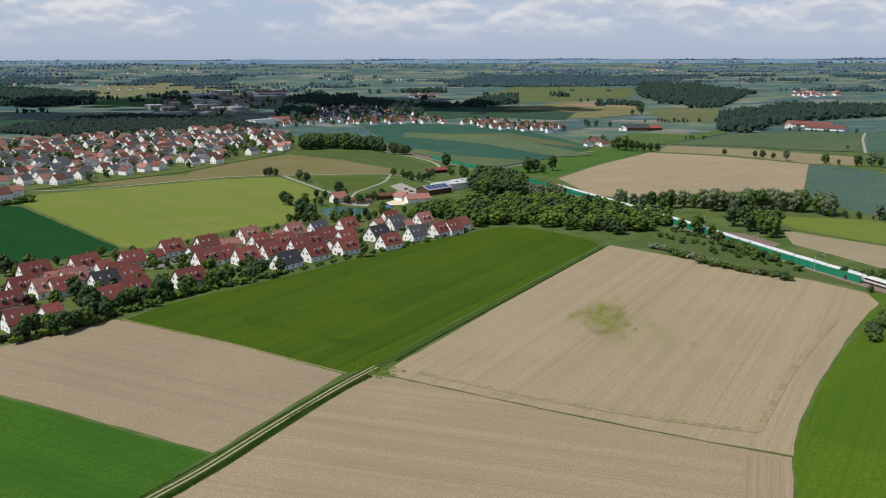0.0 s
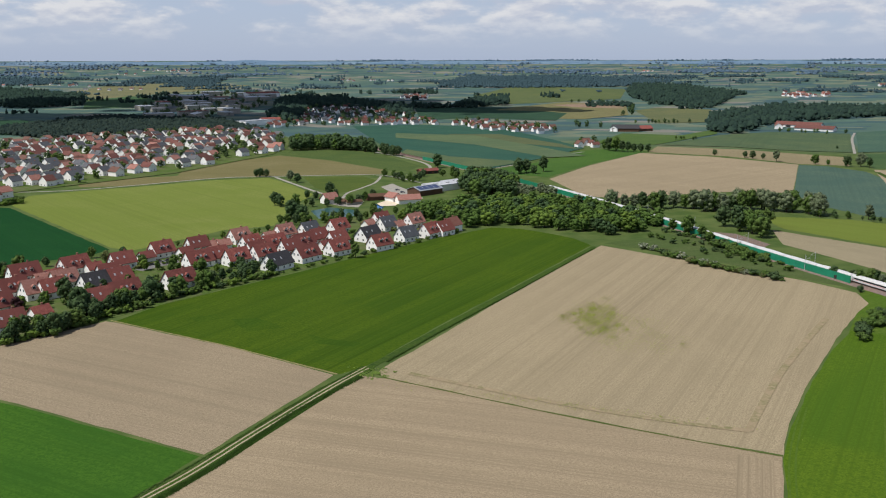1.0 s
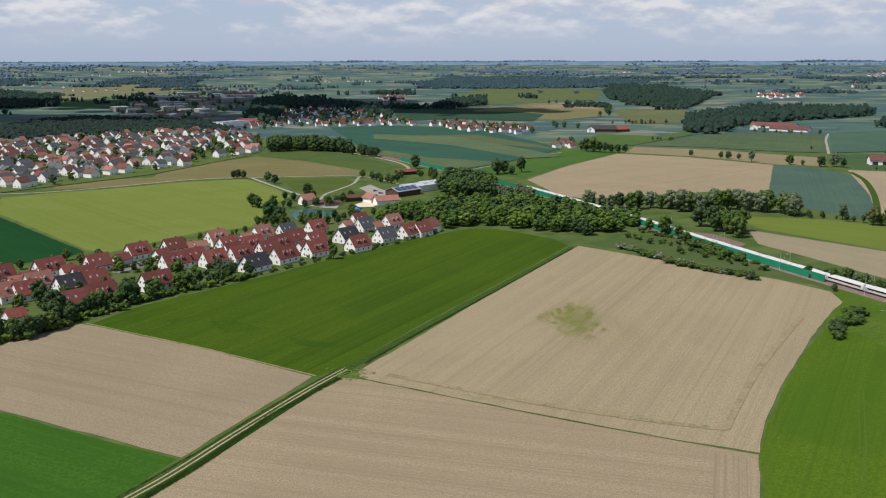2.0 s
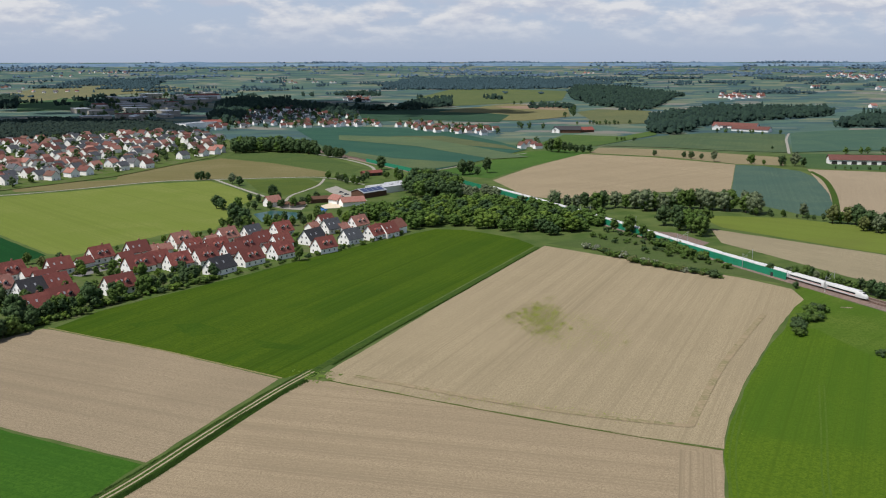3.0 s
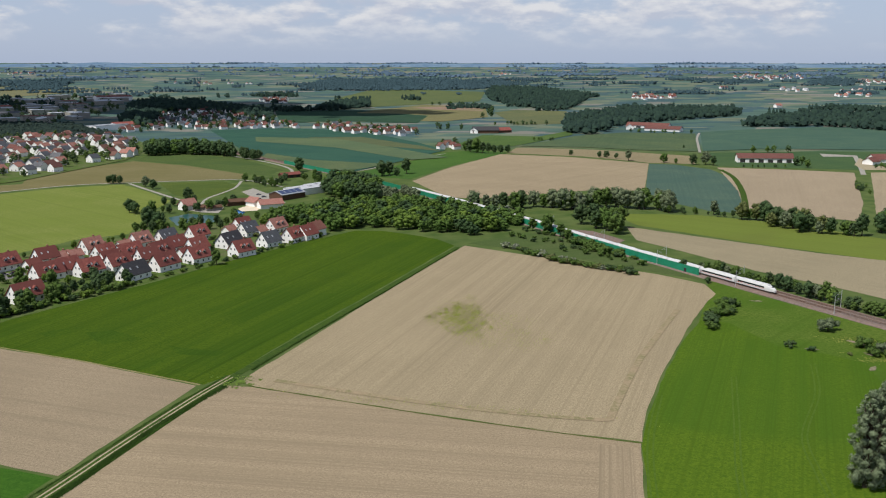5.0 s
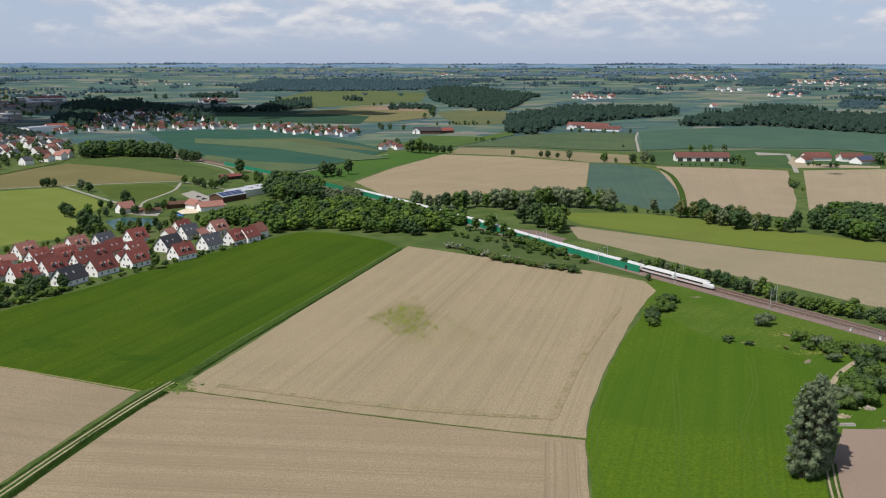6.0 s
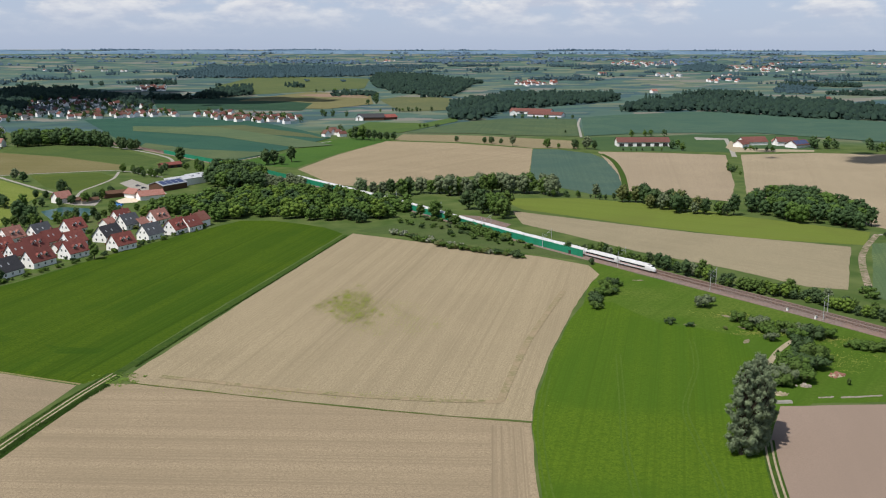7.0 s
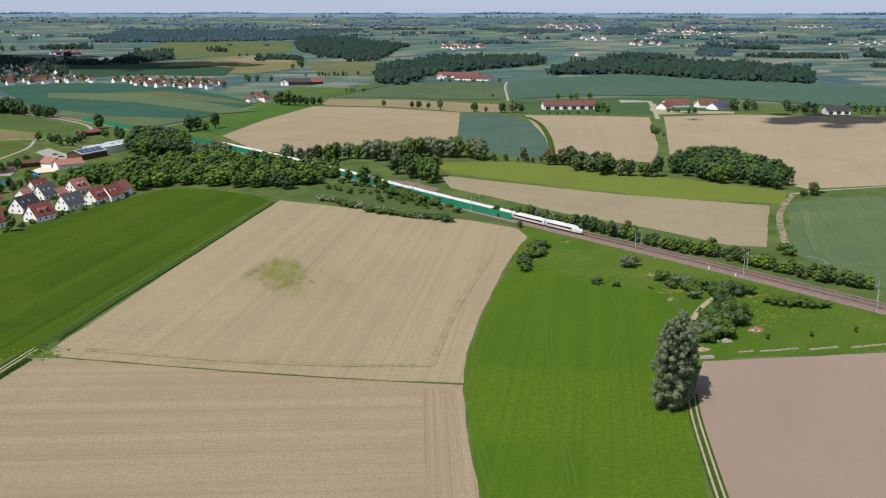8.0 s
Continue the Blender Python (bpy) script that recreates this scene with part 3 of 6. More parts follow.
sheet("field_31", "bright pasture", [(208.6, 1211.5), (279.7, 1374.5), (356.0, 1332.7), (442.4, 1447.9), (414.9, 1357.0), (282.8, 1185.3)], crop("pasture", (0.065, 0.112, 0.035), 20, 6.0, 0.3))
# the dark crop tone holds part of the cloud shade on this field
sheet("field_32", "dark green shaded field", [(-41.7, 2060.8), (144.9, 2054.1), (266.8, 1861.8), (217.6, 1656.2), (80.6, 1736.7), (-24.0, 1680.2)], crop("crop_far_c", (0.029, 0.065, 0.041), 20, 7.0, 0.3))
sheet("field_33", "pale olive distant field", [(-1033.1, 2542.4), (-1054.4, 3001.0), (-878.4, 3219.3), (-605.3, 3108.4), (-658.9, 2851.4), (-778.9, 2616.8), (-843.2, 2313.0)], crop("crop_far_d", (0.137, 0.144, 0.081), 10, 9.0, 0.3))
sheet("field_34", "green distant field", [(-757.7, 2024.2), (-873.4, 2357.3), (-839.5, 2560.1), (-697.8, 2390.1), (-653.6, 2104.3)], crop("crop_far_e", (0.050, 0.101, 0.050), 10, 9.0, 0.3))
sheet("field_35", "dark green field before the wood", [(-782.6, 1377.4), (-956.5, 1689.0), (-743.1, 1692.9), (-618.4, 1607.7), (-553.7, 1371.1)], crop("crop_far_f", (0.025, 0.061, 0.035), 10, 5.0, 0.3))
sheet("village_green", "grassy gardens between the houses", [(-177.5, 355.2), (-142.1, 383.5), (-105.5, 435.7), (-45.7, 507.6), (18.6, 586.1), (6.4, 640.0), (-57.2, 640.8), (-112.9, 597.7), (-174.7, 534.1), (-208.0, 500.4), (-252.0, 475.9), (-196.3, 347.9)], M["lawn"], category="garden")
sheet("town_green", "gardens and yards of the old town", [(-444.4, 772.2), (-364.8, 754.6), (-329.0, 805.2), (-283.0, 862.7), (-252.2, 905.8), (-188.0, 1084.6), (-181.7, 1249.0), (-246.1, 1426.8), (-421.1, 1431.7), (-542.4, 1302.6), (-694.4, 1219.6)], M["lawn"], category="garden")

# tracks and roads
def ruts(name, label, points, gap, width):
    """Two worn wheel lines on a grassy strip."""
    strip(name, label + ", grassy strip", points, gap + width + 1.3, M["verge"])
    for side in (-.5, .5):
        line = []
        for k, p in enumerate(points):
            a, b = Vector(points[max(0, k - 1)]), Vector(points[min(len(points) - 1, k + 1)])
            d = (b - a).normalized()
            line.append((p[0] - d.y * gap * side, p[1] + d.x * gap * side))
        strip(name, label, line, width, M["gravel"])


strip("track_verge", "rank dark grass on both sides of the farm track", [(-23.9, 320.4), (-35.1, 298.7), (-52.4, 260.9), (-60.3, 243.3), (-66.5, 230.4), (-76.1, 213.0), (-87.1, 188.4)], 6.2, M["rank"], category="verge")
ruts("farm_track", "two pale gravel ruts of a farm track", [(-24.0, 321.0), (-35.6, 299.8), (-53.6, 261.8), (-61.5, 244.0), (-67.6, 231.1), (-77.1, 213.6), (-88.1, 188.9)], 1.7, 0.65)
strip("field_margin", "narrow grassy balk between two bare fields", [(-18.8, 310.0), (38.3, 274.3), (76.7, 252.7), (98.1, 241.7)], 0.55, M["sparse"], category="verge")
strip("dry_margin", "pale dry grass margin between fields", [(-138.7, 383.5), (-80.5, 346.4), (-34.7, 313.1)], 1.0, M["dry"], category="verge")
strip("grass_track", "grassy farm track between green and beige field", [(-23.9, 319.7), (3.7, 371.3), (41.8, 440.1), (95.3, 537.9)], 3.2, M["verge"])
ruts("meadow_track", "two pale gravel ruts by the tall trees", [(158.4, 211.9), (149.8, 197.6), (138.9, 177.2), (128.0, 156.1), (121.4, 142.3)], 1.7, 0.6)
strip("town_lane", "pale lane past the light green field", [(-382.1, 771.2), (-315.7, 783.8), (-267.8, 815.3), (-204.1, 865.6), (-152.9, 877.4), (-99.9, 885.2), (-50.9, 884.3), (-12.1, 830.1)], 3.0, M["pale"])
strip("pool_lane", "curving pale lane to the bathing pond", [(-150.6, 873.1), (-129.9, 832.0), (-99.5, 773.6), (-85.1, 750.5)], 3.2, M["pale"])
strip("pond_path", "curving pale footpath", [(-50.4, 875.6), (-53.0, 830.8), (-63.0, 793.8), (-71.7, 766.5), (-73.4, 734.7)], 2.5, M["pale"])
strip("rail_lane", "pale lane along the railway", [(-70.2, 1108.7), (-27.6, 1031.6), (-5.1, 964.6), (-7.5, 896.9), (-26.4, 883.9)], 3.5, M["pale"])
strip("field_lane", "pale lane over the fields", [(48.9, 923.7), (87.3, 973.3), (125.7, 1046.5), (179.6, 1103.3)], 2.5, M["pale"])
strip("hill_lane", "pale lane climbing to the forest", [(488.2, 1067.3), (531.9, 1169.5), (572.7, 1264.2), (620.9, 1363.6)], 3.2, M["pale"])
strip("farm_lane", "pale lane to the farms", [(553.4, 832.1), (603.9, 917.3), (656.3, 1008.0)], 5.0, M["pale"])
strip("wood_lane", "pale gravel lane past the grove", [(500.0, 446.0), (474.5, 449.7), (426.1, 453.4), (409.2, 451.7), (399.0, 450.0)], 2.6, M["pale"])
strip("dirt_track", "churned brown dirt track between two fields", [(402.9, 452.1), (388.0, 439.0), (373.6, 426.1), (353.1, 405.5), (337.0, 386.0), (323.1, 367.7), (310.0, 350.0)], 3.6, M["churned"])
for side in (-.9, .9):
    strip("tramline", "pale worn tramline in the grain field", [(373.3 + side, 407.6), (351.4 + side, 381.9), (331.9 + side, 357.8), (315.0 + side, 333.9)], .5, M["tramline"], category="field")
strip("bare_patch", "pale bare patch in the grain field", [(303.0, 327.0), (305.0, 319.0), (301.0, 312.0)], 1.6, M["tramline"], category="field")
for pts in ([(187.2, 301.6), (171.3, 271.7), (148.1, 239.6), (138.1, 215.1), (128.2, 187.9), (114.7, 164.5), (100.3, 141.3)], [(151.6, 292.5), (132.1, 250.8), (116.9, 218.7), (104.4, 186.8), (95.8, 166.7)], [(118.4, 278.7), (100.9, 242.4), (88.0, 206.4), (80.1, 177.4)]):
    for side in (-.9, .9):
        strip("wheel_track", "yellowish tractor wheel track in the meadow", [(x + side, y) for x, y in pts], .55, M["wheelmark"], category="field")
strip("field_balk", "grassy balk between two fields", [(433.2, 895.5), (416.7, 832.9), (377.6, 736.2), (330.4, 636.2)], 5.0, M["verge"], category="verge")
strip("meadow_path", "brown dirt path between the shrubs", [(223.9, 289.1), (211.1, 280.1), (198.3, 268.1), (187.7, 256.7)], 2.2, M["gravel"])

# ---------------------------------------------------------------- vegetation
ICO = [(0.0, 0.0, 1.0), (0.0, 0.0, -1.0)] + [(.894 * math.cos(k * math.pi / 5), .894 * math.sin(k * math.pi / 5), .447 if k % 2 == 0 else -.447) for k in range(10)]
ICO_FACES = [(0, 2 + k, 2 + (k + 2) % 10) for k in range(0, 10, 2)] + [(1, 2 + (k + 2) % 10, 2 + k) for k in range(1, 10, 2)]
ICO_FACES += [(2 + k, 2 + k + 1, 2 + (k + 2) % 10) for k in range(0, 10, 2)] + [(2 + k, 2 + (k + 2) % 10, 2 + (k + 1) % 10) for k in range(1, 10, 2)]
NORMALS = {}


def crown_quads(rng, lobes, count, size, core=0.80, reach=0.38):
    """A leafy crown: a solid uneven core for each lobe (centre, radius), and bent leaf sprays over it.
    Gives vertices, faces and vertex normals that follow the lobes."""
    v, f, nrm_of = [], [], []
    for c, r in lobes:
        i = len(v)
        turn = Matrix.Rotation(rng.uniform(0, 6.28), 3, "Z")
        for q in ICO:
            d = turn @ Vector(q)
            v.append(tuple(Vector(c) + d * r * core * rng.uniform(.82, 1.1)))
            nrm_of.append(tuple(d))
        f.extend(tuple(i + k for k in face) for face in ICO_FACES)
    weights = [r * r for _, r in lobes]
    for k in range(count):
        c, r = rng.choices(lobes, weights)[0]
        d = Vector((rng.gauss(0, 1), rng.gauss(0, 1), rng.gauss(.15, 1))).normalized()
        p = Vector(c) + d * r * (core - .06 + reach * rng.random() ** 1.5)
        nrm = (d + Vector((rng.uniform(-.55, .55), rng.uniform(-.55, .55), rng.uniform(-.3, .6)))).normalized()
        soft = tuple((d * .62 + nrm * .38).normalized())
        a = nrm.orthogonal().normalized()
        a.rotate(Matrix.Rotation(rng.uniform(0, 6.28), 3, nrm))
        b = nrm.cross(a)
        s = size * rng.uniform(0.55, 1.3)
        i = len(v)
        v.extend([tuple(p - a * s - b * s * .6), tuple(p + a * s * .8 - b * s * .7 + nrm * s * .2), tuple(p + a * s + b * s * .8), tuple(p - a * s * .7 + b * s * .7 + nrm * s * .25)])
        nrm_of.extend([soft] * 4)
        f.append((i, i + 1, i + 2, i + 3))
    return v, f, nrm_of


def leafy(name, v, f, nrm_of, mat):
    """The crown's mesh, shaded by the lobes' normals."""
    me = bpy.data.meshes.new(name)
    me.from_pydata(v, [], f)
    me.materials.append(mat)
    me.polygons.foreach_set("use_smooth", [True] * len(f))
    me.normals_split_custom_set_from_vertices(nrm_of)
    NORMALS[me.name] = np.array(nrm_of)
    return me


def tree_meshes(seed, tall, wide, bare, count, size, leaf, lobes=12, kind="round"):
    """Trunk with limbs, and crown, of one tree of the given height and crown width."""
    rng = random.Random(seed)
    s = Shape()
    crown_c = bare + (tall - bare) * 0.5
    s.tube((0, 0, -0.3), (rng.uniform(-.2, .2), rng.uniform(-.2, .2), bare + (tall - bare) * 0.55), tall * 0.022 + 0.06, tall * 0.008, 7)
    blobs = []
    for k in range(lobes):
        a = 2.4 * k + rng.uniform(-.5, .5)
        u = (k + 0.5) / lobes
        if kind == "cone":
            reach, r = wide * 0.42 * (1 - u) + 0.1, wide * 0.26 * (1 - u * 0.75)
        elif kind == "poplar":
            reach, r = wide * 0.44 * math.sin(math.pi * (0.22 + 0.76 * u)) ** .75 * rng.uniform(.25, 1.25), wide * rng.uniform(.08, .15) * (1.15 - .45 * u)
        else:
            reach, r = wide * 0.33 * math.sin(math.pi * (0.12 + 0.8 * u)) * rng.uniform(.7, 1.2), wide * rng.uniform(0.13, 0.24)
        z = bare + r * 0.6 + (tall - bare - r * 1.4) * u
        c = (reach * math.cos(a), reach * math.sin(a), z)
        blobs.append((c, r))
        if k % 2 == 0 and kind != "cone":
            s.tube((0, 0, bare + (z - bare) * 0.45), tuple(Vector(c) * 0.9 + Vector((0, 0, z * 0.1))), tall * 0.009, tall * 0.003, 5)
    if kind == "round":
        blobs.append(((0, 0, crown_c), wide * 0.32))
    trunk = s.mesh("trunk", M["bark"])
    return trunk, leafy("crown", *(crown_quads(rng, blobs, count, size, 0.5, 0.75) if kind == "poplar" else crown_quads(rng, blobs, count, size)), LEAF[leaf])


def shrub_mesh(seed, tall, wide, count, size, leaf):
    rng = random.Random(seed)
    blobs = [((rng.uniform(-.3, .3) * wide, rng.uniform(-.3, .3) * wide, tall * rng.uniform(.25, .68)), tall * rng.uniform(.17, .32)) for _ in range(11)]
    crown = leafy("crown", *crown_quads(rng, blobs, count, size), LEAF[leaf])
    s = Shape()
    for k in range(5):
        s.tube((rng.uniform(-.2, .2), rng.uniform(-.2, .2), -0.2), (rng.uniform(-.25, .25) * wide, rng.uniform(-.25, .25) * wide, tall * .6), 0.06, 0.02, 4)
    return s.mesh("stems", M["bark"]), crown


TREES = {}
for leaf in ("leaf", "fresh", "dim", "grey", "olive"):
    TREES[leaf] = [tree_meshes(seed, 12, w, bare, 600, 0.40, leaf, 16) for seed, w, bare in ((3, 9.5, 1.6), (8, 8.0, 2.2), (21, 10.5, 1.2))]
TREES["copper"] = [tree_meshes(31, 12, 9, 1.5, 900, 0.34, "copper", 16)]
TREES["pine"] = [tree_meshes(seed, 12, 6, 0.8, 600, 0.36, "pine", 12, "cone") for seed in (4, 9)]
COARSE = {leaf: [tree_meshes(seed, 12, w, 1.2, 320, 0.46, leaf, 13, kind) for seed, w, kind in ((3, 10, "round"), (8, 9, "round"))] for leaf in ("leaf", "dim", "fresh", "grey")}
COARSE["pine"] = [tree_meshes(4, 12, 6, 0.8, 260, 0.6, "pine", 10, "cone")]
FAR = {leaf: [tree_meshes(seed, 12, 9, 1.0, 70, 0.6, leaf, 8) for seed in (3, 8)] for leaf in ("leaf", "dim")}
FAR["pine"] = [tree_meshes(4, 12, 6, 0.8, 60, 0.6, "pine", 6, "cone")]
BUSHES = {leaf: [shrub_mesh(seed, 3, 4.2, 900, 0.13, leaf) for seed in (1, 2, 5)] for leaf in ("leaf", "dim", "grey")}
SHRUBS = {leaf: [shrub_mesh(seed, 3, 4.2, 280, 0.25, leaf) for seed in (1, 2)] for leaf in ("leaf", "fresh", "dim", "grey", "blossom", "olive")}
TREE_WORDS = {"leaf": "leafy green broadleaf tree", "fresh": "fresh light green broadleaf tree", "dim": "dense dark green broadleaf tree", "grey": "silvery grey-green willow tree",
              "olive": "yellowish green broadleaf tree", "copper": "dark red copper beech tree", "pine": "dark green pointed conifer"}
veg = random.Random(77)


def tree(x, y, tall, leaf="leaf", group="", where="", wide=1.0):
    trunk, crown = veg.choice(TREES[leaf])
    t = new("conifer" if leaf == "pine" else "tree")
    k = tall / 12
    t.matrix_basis = pose(x, y, height(x, y), 0, 0, veg.uniform(0, 360)) @ Matrix.Diagonal((k * wide, k * wide, k, 1))
    part("trunk", trunk, None, t)
    part("crown", crown, None, t)
    return tagged(t, (TREE_WORDS[leaf] + " " + where).strip(), "tree", group)


def shrub(x, y, tall, leaf="leaf", group="", where="", wide=1.0):
    stems, crown = veg.choice(BUSHES[leaf] if tall > 3.4 and group == "meadow shrubs" else SHRUBS[leaf])
    t = new("shrub")
    k = tall / 3
    t.matrix_basis = pose(x, y, height(x, y), 0, 0, veg.uniform(0, 360)) @ Matrix.Diagonal((k * wide, k * wide, k, 1))
    part("trunk", stems, None, t)
    part("crown", crown, None, t)
    words = {"blossom": "white-flowering hawthorn shrub", "grey": "grey-green willow shrub", "dim": "dark green rounded shrub", "olive": "yellowish green shrub"}
    return tagged(t, (words.get(leaf, "dense green leafy shrub") + " " + where).strip(), "shrub", group)


def row(points, n, lo, hi, leaves, group, where="", spread=2.0, low=False, wide=1.0, joined=""):
    """Trees (or shrubs) strung along a line, unevenly; joined: the name of one mesh for them all."""
    spots = []
    legs = [math.dist(a, b) for a, b in zip(points, points[1:])]
    for k in range(n):
        d = (k + veg.uniform(0.1, 0.9)) / n * sum(legs)
        for a, b, leg in zip(points, points[1:], legs):
            if d <= leg:
                break
            d -= leg
        f = min(1, d / leg)
        x, y = a[0] + (b[0] - a[0]) * f + veg.gauss(0, spread), a[1] + (b[1] - a[1]) * f + veg.gauss(0, spread)
        if joined:
            spots.append((x, y, veg.uniform(lo, hi) * 4, wide))
        else:
            (shrub if low else tree)(x, y, veg.uniform(lo, hi), veg.choice(leaves), group, where, wide)
    if joined:
        stand(joined, "leafy green bushes " + where, spots, leaves, SHRUBS)


def inside(p, ring):
    hit = False
    for (x0, y0), (x1, y1) in zip(ring, ring[1:] + ring[:1]):
        if (y0 > p[1]) != (y1 > p[1]) and p[0] < (x1 - x0) * (p[1] - y0) / (y1 - y0) + x0:
            hit = not hit
    return hit


def scatter(ring, gap, rng):
    """Points inside an outline, no nearer than gap, on a jittered grid."""
    xs, ys = [p[0] for p in ring], [p[1] for p in ring]
    out, y = [], min(ys)
    while y < max(ys):
        x = min(xs) + rng.uniform(0, gap)
        while x < max(xs):
            p = (x + rng.uniform(-.35, .35) * gap, y + rng.uniform(-.35, .35) * gap)
            if inside(p, ring):
                out.append(p)
            x += gap
        y += gap
    return out


def stand(name, label, spots, leaves, forms=TREES):
    """Many trees as one mesh, each a turned and scaled copy of one of the tree forms: spots of (x, y, height, width)."""
    vs, fs, ns, slots, base = [], [], [], [], 0
    mats = [M["bark"]] + [LEAF[k] for k in dict.fromkeys(leaves)]
    for x, y, tall, wide in spots:
        leaf = veg.choice(leaves)
        a, k = veg.uniform(0, 6.28), tall / 12
        for me, slot in zip(veg.choice(forms[leaf]), (0, mats.index(LEAF[leaf]))):
            v = np.empty(len(me.vertices) * 3)
            me.vertices.foreach_get("co", v)
            v = v.reshape(-1, 3)
            c, s = math.cos(a) * k * wide, math.sin(a) * k * wide
            vs.extend(np.c_[v[:, 0] * c - v[:, 1] * s + x, v[:, 0] * s + v[:, 1] * c + y, v[:, 2] * k + height(x, y)].tolist())
            if me.name in NORMALS:
                q = NORMALS[me.name]
            else:
                q = np.empty(len(v) * 3)
                me.vertices.foreach_get("normal", q)
                q = q.reshape(-1, 3)
            ca, sa = math.cos(a), math.sin(a)
            ns.extend(np.c_[q[:, 0] * ca - q[:, 1] * sa, q[:, 0] * sa + q[:, 1] * ca, q[:, 2]].tolist())
            fs.extend(tuple(i + base for i in p.vertices) for p in me.polygons)
            slots.extend([slot] * len(me.polygons))
            base += len(v)
    me = bpy.data.meshes.new(name)
    me.from_pydata(vs, [], fs)
    for m in mats:
        me.materials.append(m)
    me.polygons.foreach_set("material_index", slots)
    me.polygons.foreach_set("use_smooth", [True] * len(fs))
    me.normals_split_custom_set_from_vertices(ns)
    return tagged(new(name, me), label, "woodland", kind="stuff")


def grove(name, label, ring, gap, lo, hi, leaves, forms=TREES, wide=1.0):
    stand(name, label, [(x, y, veg.uniform(lo, hi), wide * veg.uniform(1.0, 1.3)) for x, y in scatter(ring, gap, veg)], leaves, forms)


def wood(name, label, rings, gap, lo, hi, leaf="far", seed=5, pointed=0.3, spread=1.5, sprays=0, clumps=3):
    """A far wood as one mesh: lumpy crowns, round or pointed, packed into several stands."""
    rng = random.Random(seed)
    templates = []
    for k in range(7):
        cone = k / 7 < pointed
        lobes = [((0, 0, .22), .27), ((0, 0, .5), .21), ((0, 0, .76), .14), ((0, 0, .93), .06)] if cone else [((0, 0, .38), .36)]
        for j in range(0 if cone else clumps):
            u = 6.28 / clumps * j + rng.uniform(-.4, .4)
            lobes.append(((.26 * math.cos(u), .26 * math.sin(u), rng.uniform(.35, .8)), rng.uniform(.17, .27)))
        v, f, q = crown_quads(rng, lobes, sprays, .07, .95, .25)
        q = np.array(q) * .55 + np.array((0, 0, .55))
        templates.append((np.array(v), f, q / np.linalg.norm(q, axis=1, keepdims=True)))
    ns = []
    vs, fs, base = [], [], 0
    for ring in rings:
        for x, y in scatter(ring, gap, rng):
            v, f, q = templates[rng.randrange(7)]
            t, w, a = rng.uniform(lo, hi), rng.uniform(.75, 1.2) * gap * spread, rng.uniform(0, 6.28)
            c, s = math.cos(a) * w, math.sin(a) * w
            vs.append(np.c_[v[:, 0] * c - v[:, 1] * s + x, v[:, 0] * s + v[:, 1] * c + y, v[:, 2] * t + height(x, y)])
            ns.append(np.c_[q[:, 0] * math.cos(a) - q[:, 1] * math.sin(a), q[:, 0] * math.sin(a) + q[:, 1] * math.cos(a), q[:, 2]])
            fs.extend(tuple(i + base for i in face) for face in f)
            base += len(v)
    me = bpy.data.meshes.new(name)
    me.from_pydata(np.concatenate(vs).tolist(), [], fs)
    me.materials.append(LEAF[leaf])
    me.polygons.foreach_set("use_smooth", [True] * len(me.polygons))
    me.normals_split_custom_set_from_vertices(np.concatenate(ns).tolist())
    return tagged(new(name, me), label, "woodland", kind="stuff")


# copse beside the railway
grove("copse", "dense green copse of broadleaf trees beside the railway", [(-32.5, 624.5), (-9.9, 672.2), (19.9, 698.5), (52.1, 712.8), (88.0, 710.3), (116.0, 690.1), (159.0, 631.2), (153.5, 600.7), (119.2, 569.5), (79.2, 589.4), (44.3, 614.8), (20.8, 598.2), (-1.5, 628.6)], 8.2, 5.8, 10.5, ("leaf", "leaf", "fresh", "leaf", "dim"), COARSE, 1.3)
grove("tall_copse", "taller dark green trees behind the copse", [(26.0, 748.8), (25.8, 818.0), (50.7, 857.1), (71.9, 798.9), (61.6, 732.8)], 9.0, 12, 16, ("dim", "leaf", "dim"), COARSE)
grove("willow_thicket", "silvery willow thicket behind the copse", [(52.6, 732.9), (74.2, 771.0), (101.0, 757.3), (96.9, 726.2)], 9.0, 7, 10, ("grey",))
# hedge of trees along the village
row([(-170.8, 352.9), (-157.9, 368.5), (-145.6, 393.5), (-139.6, 405.7)], 30, 6, 10, ("leaf", "dim", "dim", "dim"), "village hedge", "along the village edge", 3.0)
row([(-139.0, 403.8), (-122.9, 429.3), (-103.5, 451.9), (-84.3, 473.0)], 34, 5, 9, ("leaf", "dim", "dim", "leaf"), "village hedge", "along the village edge", 3.0)
row([(-168.7, 350.7), (-156.3, 364.4), (-143.7, 388.0), (-121.5, 423.9), (-102.2, 446.0), (-80.7, 469.1)], 60, 2.2, 4, ("leaf", "dim", "fresh"), "village hedge", "along the village edge", 1.5, True, 1.2)
row([(-83.2, 466.6), (-57.3, 497.5), (-27.9, 532.6), (16.8, 586.1)], 30, 1.5, 3.2, ("leaf", "dim", "fresh"), "village hedge", "along the village edge", 1.0, True)
